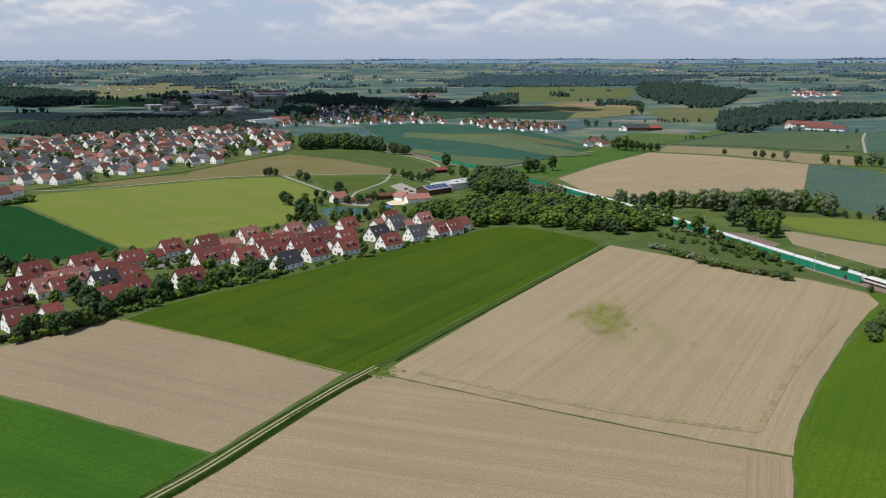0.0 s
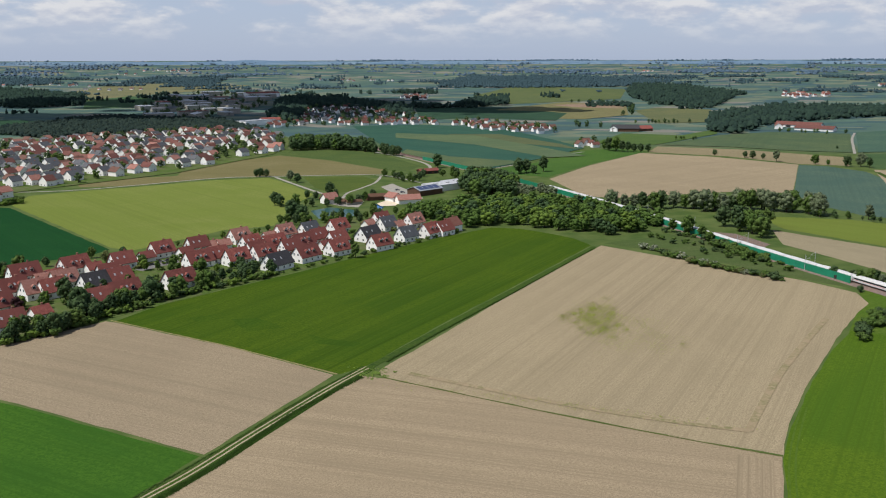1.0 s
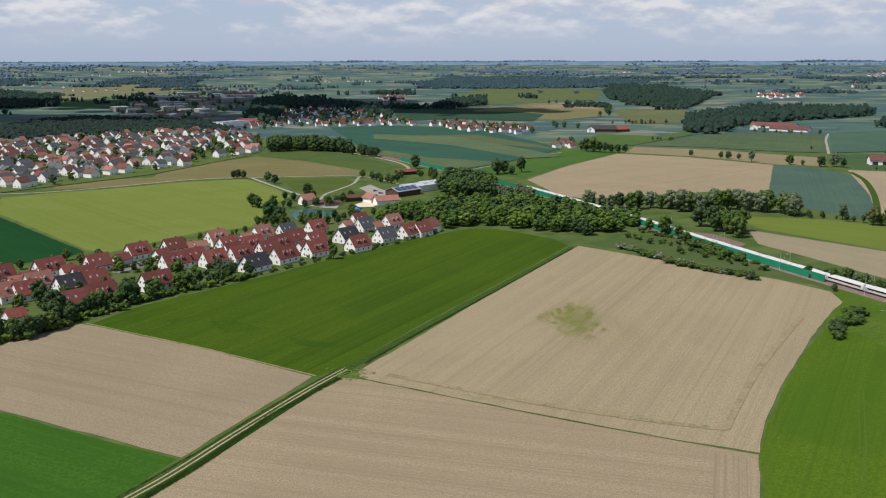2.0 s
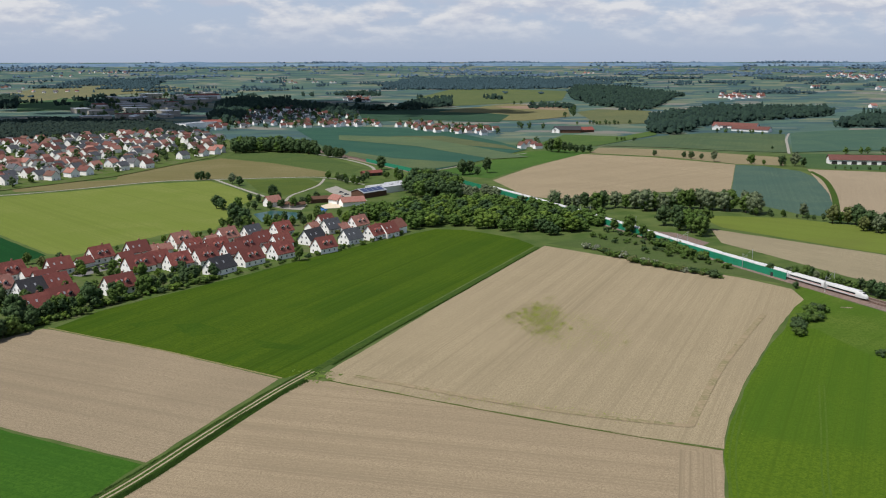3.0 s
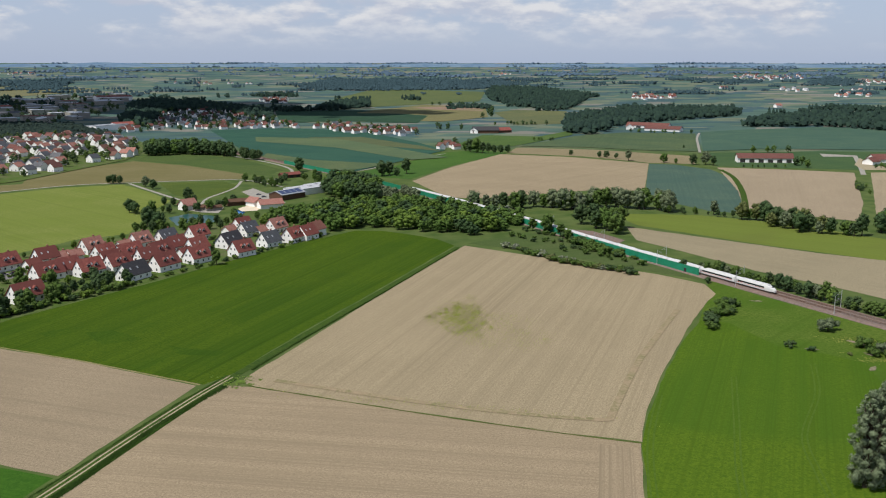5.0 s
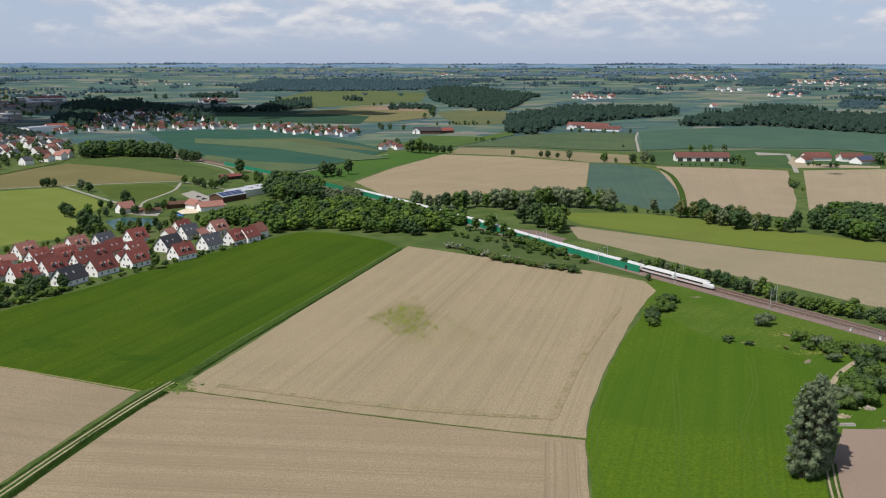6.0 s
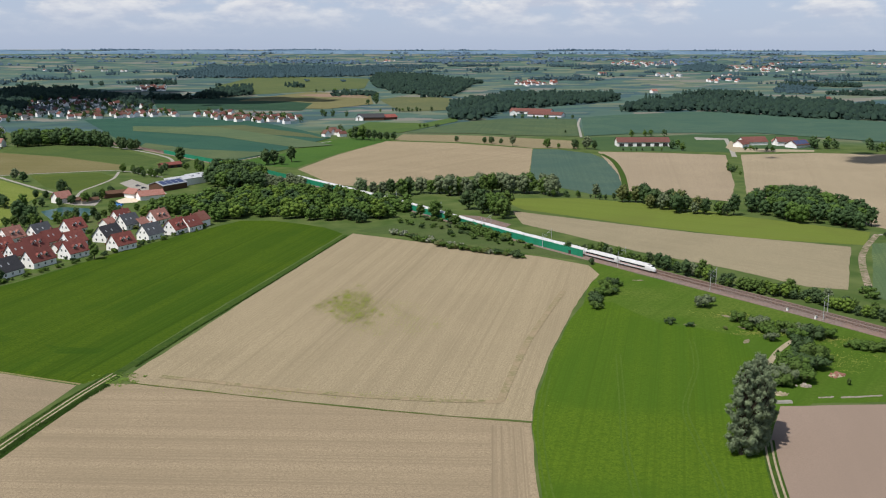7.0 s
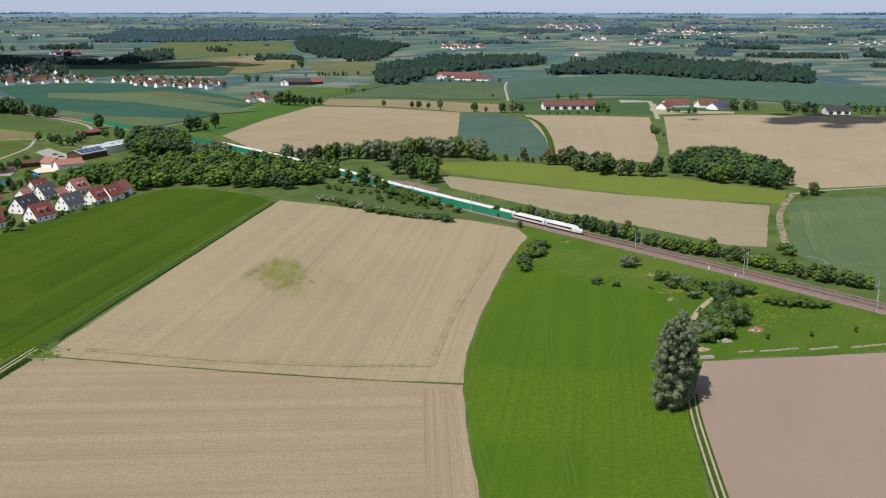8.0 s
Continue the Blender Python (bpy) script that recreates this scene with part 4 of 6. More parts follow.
for x, y, t, leaf in ((-44.3, 509.1, 9, "leaf"), (-169.0, 411.9, 13, "dim"), (-154.2, 389.9, 14, "dim"), (-183.9, 395.6, 8, "copper"), (-131.3, 416.7, 12, "dim"), (-121.8, 474.7, 8, "leaf"), (-140.5, 488.4, 7, "leaf"), (-209.6, 489.1, 6, "dim"), (-192.9, 510.7, 7, "leaf"), (-181.3, 500.2, 7, "olive"), (-225.1, 462.8, 12, "dim"), (-219.2, 462.8, 7, "leaf"), (-176.8, 515.1, 6, "dim")):
    tree(x, y, t, leaf, "garden trees", "in a village garden")
row([(-160.5, 488.6), (-132.3, 474.8), (-108.4, 474.6), (-93.0, 487.9), (-75.0, 490.5)], 14, 4, 7, ("leaf", "dim", "fresh"), "garden trees", "in a village garden", 5)
row([(-191.9, 402.3), (-176.1, 407.0), (-162.5, 419.0), (-152.1, 444.1)], 14, 4, 7, ("leaf", "dim", "fresh"), "garden trees", "in a village garden", 5)
row([(-153.1, 540.6), (-127.3, 578.1), (-104.4, 591.5)], 10, 3, 5, ("leaf", "fresh"), "garden trees", "in a village garden", 2)
row([(-246.0, 475.9), (-225.1, 469.2)], 6, 6, 10, ("dim", "leaf"), "garden trees", "in a village garden", 5)
row([(-205.0, 440.0), (-170.0, 462.0), (-140.0, 500.0), (-110.0, 520.0), (-85.0, 545.0), (-50.0, 570.0), (-15.0, 590.0)], 70, 1.4, 3.6, ("leaf", "dim", "fresh", "olive"), "garden shrubs", "in the village gardens", 9, True, 1.2, "garden_bushes")
row([(-190.0, 372.0), (-172.0, 400.0), (-150.0, 432.0), (-118.0, 468.0), (-85.0, 500.0), (-50.0, 535.0), (-10.0, 575.0)], 60, 1.4, 3.4, ("leaf", "dim", "fresh"), "garden shrubs", "in the village gardens", 7, True, 1.2, "garden_bushes")
row([(-338.6, 698.7), (-329.5, 707.1), (-323.5, 721.6)], 12, 3, 6, ("leaf", "dim", "fresh"), "town hedge", "along the edge of the old town", 1.5, True, 1.2)
row([(-175.4, 350.9), (-172.8, 353.9), (-170.1, 357.0)], 10, 2.4, 3.2, ("dim",), "village hedge", "in a trimmed garden hedge", .5, True, 1.0)
row([(500.9, 761.5), (481.9, 725.1)], 7, 3.5, 5, ("leaf", "dim"), "field shrubs", "on the balk between two fields", 1.5, True, 1.1)
# behind the village, round the pond
row([(-102.4, 625.4), (-85.1, 612.0), (-55.8, 624.8), (-33.9, 652.5)], 24, 5, 9, ("dim", "leaf"), "pond trees", "beside the bathing pond", 6)
for x, y, t, leaf in ((-121.6, 700.4, 11, "dim"), (-116.8, 694.9, 10, "dim"), (-101.6, 673.4, 13, "leaf"), (-100.2, 641.4, 14, "dim"), (-91.4, 629.8, 12, "dim"), (-84.1, 741.0, 13, "dim"), (-78.2, 728.7, 9, "dim"), (-101.6, 735.1, 7, "dim"), (-94.0, 729.0, 7, "dim"), (-168.3, 873.4, 8, "dim"), (-164.0, 873.3, 9, "dim"), (-158.6, 873.2, 8, "dim"), (-132.3, 847.9, 10, "grey"), (-123.7, 831.9, 9, "dim"), (3.7, 944.1, 15, "dim"), (-10.0, 870.7, 8, "dim")):
    tree(x, y, t, leaf, "pond trees", "standing in the meadow by the pond")
row([(-97.1, 689.1), (-83.9, 699.9), (-62.7, 705.2), (-51.2, 728.3)], 12, 5, 9, ("dim", "leaf"), "pond trees", "beside the bathing pond", 3)
row([(-44.8, 871.3), (-22.3, 830.3), (-12.3, 845.9)], 10, 6, 9, ("dim", "leaf"), "lane trees", "beside the lane", 3)
row([(9.0, 901.1), (24.0, 845.3)], 8, 5, 8, ("dim", "leaf"), "lane trees", "beside the lane", 5)
grove("tree_belt", "dark belt of tall trees between town and fields", [(-177.7, 1124.9), (-176.0, 1183.7), (-135.1, 1206.4), (-78.5, 1151.3), (-73.2, 1102.0), (-127.6, 1137.9)], 10, 13, 18, ("dim", "leaf", "dim"), COARSE)
row([(-66.0, 1095.2), (-37.9, 1056.1)], 8, 10, 14, ("dim",), "belt trees", "in the tree belt", 4)
# tree line along the stream beyond the railway
row([(130.8, 686.0), (157.2, 675.1), (196.1, 679.8), (217.9, 669.1)], 16, 11, 15, ("leaf", "grey", "dim", "grey"), "stream trees", "along the stream", 3)
row([(192.8, 674.4), (211.1, 660.7)], 5, 14, 17, ("leaf", "grey"), "stream trees", "along the stream", 3)
row([(221.6, 672.2), (253.2, 663.4), (277.2, 642.2)], 20, 14, 17, ("dim", "leaf", "grey", "grey"), "stream trees", "along the stream", 3)
row([(262.8, 640.6), (293.3, 626.5), (309.0, 611.3)], 10, 3, 6, ("leaf", "dim"), "stream trees", "along the stream", 3)
row([(192.9, 603.4), (205.9, 581.3), (207.4, 563.3)], 10, 11, 16, ("dim", "leaf"), "cutting trees", "above the railway cutting", 5)
tree(299.4, 624.8, 11, "grey", "stream trees", "along the stream")
row([(309.8, 608.4), (321.8, 592.0), (321.7, 567.3), (334.9, 545.1), (359.5, 529.3)], 26, 7, 15, ("dim", "leaf", "dim", "grey", "olive"), "stream trees", "along the stream", 3)
grove("grove", "dense dark green grove between meadow and ploughed field", [(371.4, 539.4), (417.8, 591.7), (443.6, 590.0), (447.0, 532.2), (422.2, 478.3), (403.9, 464.2), (386.7, 484.3), (374.7, 507.9)], 9.5, 10, 14, ("dim", "dim", "leaf"), COARSE)
# slope and cutting
row([(124.2, 533.8), (145.5, 485.9), (164.2, 462.6), (176.0, 450.7)], 56, 2.0, 4.2, ("leaf", "dim", "blossom", "leaf", "olive"), "field hedge", "in the hedge above the field", 1.5, True, 1.3)
row([(139.6, 567.7), (170.8, 511.8), (188.3, 473.9)], 30, 1.5, 4, ("leaf", "dim", "leaf"), "slope shrubs", "on the grassy slope", 5, True)
for x, y, t in ((160.5, 573.0, 13.0), (153.0, 583.0, 9.0), (165.5, 560.0, 9.0), (167.5, 550.0, 7.0)):
    tree(x, y, t, "leaf", "slope trees", "on the slope before the railway", 1.15)
row([(166.0, 545.0), (171.0, 530.0), (177.0, 512.0), (183.0, 492.0)], 22, 2.6, 5.2, ("leaf", "dim", "leaf"), "slope shrubs", "on the slope before the railway", 2.2, True, 1.2)
row([(151.7, 585.4), (165.9, 554.3), (178.4, 523.9)], 12, 3, 5.5, ("dim", "leaf"), "slope shrubs", "on the grassy slope", 3, True)
row([(203.8, 454.4), (220.1, 432.6), (234.5, 404.8), (242.4, 381.0)], 30, 5, 9, ("leaf", "dim", "leaf", "grey"), "railway trees", "along the railway", 1.5)
grove("railway_hedge", "dense green hedge of trees and bushes along the railway", [(243.6, 382.9), (254.6, 361.9), (266.6, 340.9), (280.2, 304.7), (292.7, 278.5), (286.9, 272.7), (274.4, 298.0), (261.8, 334.4), (249.8, 354.8), (239.4, 376.1)], 3.5, 3.0, 7.0, ("leaf", "leaf", "dim", "fresh", "dim"), COARSE)
for x, y, t, leaf, w in ((216.5, 339.7, 6.5, "grey", 1.1), (189.3, 321.3, 3.0, "dim", 1.2), (195.0, 315.7, 2.2, "dim", 1.2), (188.4, 377.5, 5.5, "leaf", 1.1), (180.7, 369.3, 4.5, "leaf", 1.2), (172.9, 356.8, 4.2, "dim", 1.2), (195.6, 386.3, 4.0, "leaf", 1.2), (203.5, 426.5, 4.0, "dim", 0.8), (206.6, 308.4, 1.5, "olive", 1.3), (220.9, 308.3, 5, "grey", 1.1), (222.1, 312.0, 4, "leaf", 1.2), (218.5, 301.1, 4, "leaf", 1.2), (215.1, 290.9, 4, "grey", 1.1), (227.1, 298.7, 6, "leaf", 1.0), (226.8, 291.2, 5, "leaf", 1.2), (233.1, 289.4, 6, "dim", 1.2), (238.4, 287.9, 4.5, "leaf", 1.2), (218.0, 276.1, 6.5, "dim", 1.1), (215.8, 266.9, 7, "leaf", 1.1), (205.2, 260.6, 7, "dim", 1.1), (210.9, 259.0, 6, "dim", 1.1), (189.9, 250.5, 8, "grey", 1.0), (196.0, 254.3, 7, "leaf", 1.1), (241.4, 272.8, 4, "leaf", 1.4), (244.5, 270.6, 4, "leaf", 1.4), (248.2, 268.2, 4, "leaf", 1.4)):
    shrub(x, y, t, leaf, "meadow shrubs", "in the meadow by the railway", w)

row([(218.5, 310.6), (226.2, 297.4), (237.6, 285.2)], 16, 2.5, 5, ("leaf", "dim", "leaf", "grey"), "meadow shrubs", "in the meadow by the railway", 3, True, 1.2)
row([(185.7, 246.2), (202.4, 258.4), (218.8, 266.0)], 12, 4, 7, ("leaf", "dim", "leaf"), "meadow shrubs", "in the meadow by the railway", 2.5, True, 1.2)
row([(170.2, 348.3), (186.1, 372.9), (199.5, 385.2)], 8, 3, 5.5, ("leaf", "leaf", "dim"), "meadow shrubs", "at the field's edge", 2, True, 1.2)
row([(239.3, 274.8), (248.2, 268.2), (255.8, 262.0)], 9, 2.5, 3.8, ("leaf",), "meadow shrubs", "in the meadow by the railway", 1.2, True, 1.3)
for x, y, t, leaf in ((408.9, 442.1, 9, "olive"), (401.5, 442.9, 4, "dim"), (262.0, 343.8, 9, "leaf"), (272.0, 331.0, 7, "grey")):
    tree(x, y, t, leaf, "lane trees", "beside the field lane")
for x, y, t, leaf in ((413.0, 443.0, 3, "dim"), (405.0, 444.5, 3, "leaf"), (420.0, 446.0, 2, "dim"), (298.8, 337.7, 4.5, "leaf"), (301.5, 342.0, 3.5, "dim"), (296.0, 331.0, 4, "leaf")):
    shrub(x, y, t, leaf, "lane shrubs", "beside the field lane", 1.2)
# tall silvery poplars by the track
POPLAR = [tree_meshes(seed, 28, w, 0.6, 19000, 0.19, "poplar", 150, "poplar") for seed, w in ((41, 9.2), (42, 8.4), (47, 7.6))]
for k, (x, y, t) in enumerate(((145.3, 205.5, 0.97), (149.6, 206.6, 1.02), (155.7, 210.7, 0.82), (156.5, 214.5, 0.9))):
    t_ob = new("poplar")
    t_ob.matrix_basis = pose(x, y, 0, 0, 0, 110 * k) @ Matrix.Diagonal((t, t, t, 1))
    part("trunk", POPLAR[k % 3][0], None, t_ob)
    part("crown", POPLAR[k % 3][1], None, t_ob)
    tagged(t_ob, "tall silvery grey poplar tree beside the gravel track", "tree", "poplars by the track")

# single trees in the far fields
for x, y, t, leaf in ((323.2, 1061.3, 7, "dim"), (348.7, 1031.8, 8, "dim"), (354.4, 1024.7, 9, "dim"), (363.9, 1017.2, 7, "dim"), (369.4, 992.0, 13, "grey"), (400.4, 964.6, 11, "leaf"), (411.0, 957.5, 6, "leaf"), (425.2, 944.5, 12, "dim"), (438.4, 942.7, 15, "grey"), (442.1, 931.3, 11, "dim"), (82.6, 893.7, 16, "dim"), (90.7, 901.9, 14, "dim"), (96.8, 891.9, 9, "dim"), (108.3, 909.0, 16, "dim"), (209.3, 1132.5, 12, "leaf"), (212.2, 1117.5, 17, "dim"), (219.0, 1109.5, 18, "leaf"), (224.5, 1101.7, 14, "dim"), (231.3, 1100.8, 13, "dim"), (238.1, 1099.9, 11, "dim"), (246.2, 1098.8, 11, "dim"), (256.7, 1104.6, 10, "dim")):
    tree(x, y, t, leaf, "field trees", "standing alone in the fields")

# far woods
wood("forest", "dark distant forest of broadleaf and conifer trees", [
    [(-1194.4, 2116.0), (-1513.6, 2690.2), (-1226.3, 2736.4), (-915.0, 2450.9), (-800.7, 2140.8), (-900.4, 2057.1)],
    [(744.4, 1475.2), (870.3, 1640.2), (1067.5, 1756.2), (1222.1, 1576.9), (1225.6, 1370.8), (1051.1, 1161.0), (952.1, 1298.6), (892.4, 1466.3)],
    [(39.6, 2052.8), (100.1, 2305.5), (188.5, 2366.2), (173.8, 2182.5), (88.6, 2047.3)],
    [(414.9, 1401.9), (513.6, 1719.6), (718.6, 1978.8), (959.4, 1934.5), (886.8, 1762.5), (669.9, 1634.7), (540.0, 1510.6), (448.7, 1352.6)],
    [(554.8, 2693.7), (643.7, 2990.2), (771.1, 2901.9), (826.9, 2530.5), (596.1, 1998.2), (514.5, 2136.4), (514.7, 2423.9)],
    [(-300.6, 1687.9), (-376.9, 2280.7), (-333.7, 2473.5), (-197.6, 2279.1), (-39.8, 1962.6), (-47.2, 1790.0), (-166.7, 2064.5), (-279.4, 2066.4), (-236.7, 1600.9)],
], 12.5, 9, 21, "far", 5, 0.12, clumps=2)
wood("town_wood", "wood behind the old town, darkened for cloud shade", [
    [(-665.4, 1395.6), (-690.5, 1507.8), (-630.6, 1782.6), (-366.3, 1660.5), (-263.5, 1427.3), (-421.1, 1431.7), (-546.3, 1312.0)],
], 9.5, 6, 11, "cloud_shade", 8, 0.1, sprays=4)


def far_country():
    """Woods scattered over the rising country towards the skyline, thicker and painted hazier the farther out."""
    rng = random.Random(9)
    bands = {"near": [], "middle": [], "far": []}
    r = 2050.0
    while r < 4860:
        a = 36.0
        share = 0.10 + 0.55 * ((r - 1900) / 2900) ** 1.2
        while a < 122:
            width = rng.uniform(0.25, 1.8) if rng.random() < .78 else rng.uniform(2, 6)
            if rng.random() < share:
                depth = rng.uniform(14, 50) if width < 1.8 else rng.uniform(40, 130)
                pts = []
                for k in range(7):
                    u = radians(a + width * k / 6)
                    pts.append(((r + rng.uniform(-25, 25)) * math.cos(u), (r + rng.uniform(-25, 25)) * math.sin(u)))
                for k in range(7):
                    u = radians(a + width * (6 - k) / 6)
                    q = r + depth * rng.uniform(.4, 1) * math.sin(math.pi * (k + .6) / 7.2)
                    pts.append((q * math.cos(u), q * math.sin(u)))
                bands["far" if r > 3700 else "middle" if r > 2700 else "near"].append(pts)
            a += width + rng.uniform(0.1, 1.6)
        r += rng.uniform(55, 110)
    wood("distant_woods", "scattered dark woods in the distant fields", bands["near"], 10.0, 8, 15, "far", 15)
    wood("hill_woods", "woods on the distant hills, tinted with blue haze", bands["middle"], 12.0, 7, 13, "bluish", 17, clumps=2)
    wood("skyline_woods", "woods along the skyline with blue haze in their colour", bands["far"], 19.0, 7, 12, "haze", 16, clumps=1)


far_country()
wood("far_forest", "long dark forest across the far fields, tinted with haze", [
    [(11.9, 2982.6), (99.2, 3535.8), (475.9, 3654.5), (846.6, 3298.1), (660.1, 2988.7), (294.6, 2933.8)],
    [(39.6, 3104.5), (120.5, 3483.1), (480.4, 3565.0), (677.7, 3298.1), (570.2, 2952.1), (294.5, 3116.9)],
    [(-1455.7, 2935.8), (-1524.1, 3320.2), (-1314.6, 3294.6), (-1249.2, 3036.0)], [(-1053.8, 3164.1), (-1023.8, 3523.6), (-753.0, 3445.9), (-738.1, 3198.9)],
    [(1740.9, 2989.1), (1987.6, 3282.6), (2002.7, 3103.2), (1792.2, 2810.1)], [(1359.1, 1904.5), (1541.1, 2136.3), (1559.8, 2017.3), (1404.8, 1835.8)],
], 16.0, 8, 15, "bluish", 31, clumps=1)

# hedgerows and farm trees in the middle distance
def line_of(points, n, lo, hi, spread):
    out = []
    for k in range(n):
        f = (k + veg.uniform(.1, .9)) / n * (len(points) - 1)
        a, b, f = points[int(f)], points[int(f) + 1], f % 1
        out.append((a[0] + (b[0] - a[0]) * f + veg.gauss(0, spread), a[1] + (b[1] - a[1]) * f + veg.gauss(0, spread), veg.uniform(lo, hi), 1.1))
    return out


SPOTS = []
SPOTS += line_of([(736.5, 849.2), (752.5, 818.0)], 9, 9, 15, 5)
SPOTS += line_of([(793.9, 815.4), (804.3, 774.8), (836.8, 751.2)], 12, 9, 13, 6)
SPOTS += line_of([(680.9, 882.5), (711.4, 871.4)], 7, 8, 15, 5)
SPOTS += line_of([(537.7, 934.8), (528.5, 899.8)], 4, 8, 11, 4)
SPOTS += line_of([(464.1, 917.2), (513.8, 899.0)], 7, 3, 4.5, 2)
SPOTS += line_of([(546.0, 1064.3), (600.8, 1052.7)], 4, 8, 11, 3)
SPOTS += line_of([(599.9, 886.2), (628.6, 863.2)], 7, 4, 7, 3)
SPOTS += line_of([(511.3, 779.8), (470.6, 705.9)], 4, 4, 6, 3)
SPOTS += line_of([(425.3, 975.8), (622.3, 1406.5)], 2, 5, 8, 3)
SPOTS += line_of([(521.8, 1401.9), (580.4, 1355.4)], 9, 5, 8, 4)
SPOTS += line_of([(325.1, 2230.0), (404.7, 2196.5), (442.5, 2146.3)], 10, 8, 12, 4)
SPOTS += line_of([(359.5, 1741.9), (435.8, 2020.8)], 5, 10, 16, 4)
SPOTS += line_of([(353.7, 1591.5), (431.7, 1580.4)], 10, 6, 10, 4)
SPOTS += line_of([(330.4, 1266.9), (360.3, 1263.0)], 5, 5, 7, 3)
SPOTS += line_of([(229.1, 1525.0), (248.3, 1497.6), (266.4, 1494.5)], 4, 10, 13, 4)
stand("farm_trees", "dark green trees round the farms and along far hedgerows", SPOTS, ("dim", "leaf", "dim"), FAR)

# ---------------------------------------------------------------- houses
def gable_house(long, deep, eave, ridge, roof, wall="plaster", dormers=0, windows=True, label="", chimney=True, over=0.5):
    """A pitched house, ridge along x, as an Empty with its parts."""
    h = new("house")
    x, y = long / 2, deep / 2
    s = Shape()
    s.solid([(-x, -y, 0), (-x, y, 0), (-x, y, eave), (-x, 0, ridge - .12), (-x, -y, eave)], [(x, -y, 0), (x, y, 0), (x, y, eave), (x, 0, ridge - .12), (x, -y, eave)])
    part("wall", s, M[wall], h)
    s = Shape()
    sl = (ridge - eave) / y
    ex, ey, th = x + over, y + over, 0.28
    for sy in (-1, 1):
        lo, hi = [], []
        for px, py in ((-ex, sy * ey), (ex, sy * ey), (ex, 0), (-ex, 0)):
            z = ridge - abs(py) * sl
            lo.append((px, py, z))
            hi.append((px, py, z + th))
        s.solid(lo, hi)
    part("roof", s, M[roof], h)
    if chimney:
        s = Shape()
        s.box(-.4, .4, -.35, .35, ridge - 1.6, ridge + 0.9)
        s.box(-.5, .5, -.45, .45, ridge + 0.9, ridge + 1.0)
        part("chimney", s, M["brick"], h, m=pose(long * 0.18, deep * 0.06, 0))
    if windows:
        w = Shape()
        for y0, y1, z0, z1 in ((-.62, .62, .6, .72), (-.62, .62, -.72, -.6), (-.62, -.5, -.6, .6), (.5, .62, -.6, .6), (-.03, .03, -.6, .6)):
            w.box(-.03, .06, y0, y1, z0, z1)
        casing = w.mesh("window", M["frame"])
        w = Shape()
        w.box(-.02, .03, -.5, .5, -.6, .6)
        glass = w.mesh("pane", M["glass"])

        def window(m):
            part("pane", glass, None, part("window", casing, None, h, m=m))

        for sx in (-1, 1) if windows is True else (-1,):
            for yy, z in ((-deep * .22, 1.6), (deep * .22, 1.6), (-deep * .16, eave + 1.2), (deep * .16, eave + 1.2))[:4 if windows is True else 2]:
                window(pose(sx * x, yy, z, 0, 0, 0 if sx > 0 else 180))
        for sy in (-1, 1) if windows is True else (-1,):
            for k in range(3 if windows is True else 2):
                window(pose((k - 1) * long * .3, sy * y, min(1.7, eave - 1), 0, 0, 90 * sy))
    if windows is True:
        for k, sy in ((-.3, -1), (.02, -1), (.34, 1)):
            w = Shape()
            k0, k1 = y * .45, y * .62
            w.solid([(-.45, sy * k0, ridge - k0 * sl + .28), (.45, sy * k0, ridge - k0 * sl + .28), (.45, sy * k1, ridge - k1 * sl + .28), (-.45, sy * k1, ridge - k1 * sl + .28)],
                    [(-.45, sy * k0, ridge - k0 * sl + .38), (.45, sy * k0, ridge - k0 * sl + .38), (.45, sy * k1, ridge - k1 * sl + .38), (-.45, sy * k1, ridge - k1 * sl + .38)])
            part("skylight", w, M["steel"], h, "pale reflecting skylight", pose(k * long * (.5 if dormers else 1), 0, 0))
    for k in range(dormers):
        for sy in (-1, 1):
            d = Shape()
            y0, y1, zb = y * .25, y * .74, ridge - y * .74 * sl
            zt = zb + 1.35
            d.solid([(-.9, y1, zb - .3), (.9, y1, zb - .3), (.9, y1, zt), (0, y1, zt + .8), (-.9, y1, zt)], [(-.9, y0, zb - .3), (.9, y0, zb - .3), (.9, y0, zt), (0, y0, zt + .8), (-.9, y0, zt)])
            d.slot = 1
            for sx in (-1, 1):
                d.solid([(0, y1 + .3, zt + .85), (sx * 1.25, y1 + .3, zt - .2), (sx * 1.25, y0 - .2, zt - .2), (0, y0 - .2, zt + .85)], [(0, y1 + .3, zt + 1.0), (sx * 1.25, y1 + .3, zt - .05), (sx * 1.25, y0 - .2, zt - .05), (0, y0 - .2, zt + 1.0)])
            d.slot = 2
            d.box(-.72, .72, y1, y1 + .05, zb + .15, zt - .05)
            part("dormer", d, [M[wall], M[roof], M["glass"]], h, m=pose((k - (dormers - 1) / 2) * long * .34, 0, 0, 0, 0, 0 if sy > 0 else 180))
    words = {"red": "dark red tiled", "rose": "faded pink tiled", "orange": "orange tiled", "slate": "slate grey tiled", "dark": "black tiled", "brown": "brown tiled", "maroon": "weathered red tiled"}
    return tagged(h, label or "%s family house with %s pitched roof%s" % ("cream" if wall == "cream" else "white", words.get(roof, roof), " and dormers" if dormers else ""), "house")


PROTO = {}


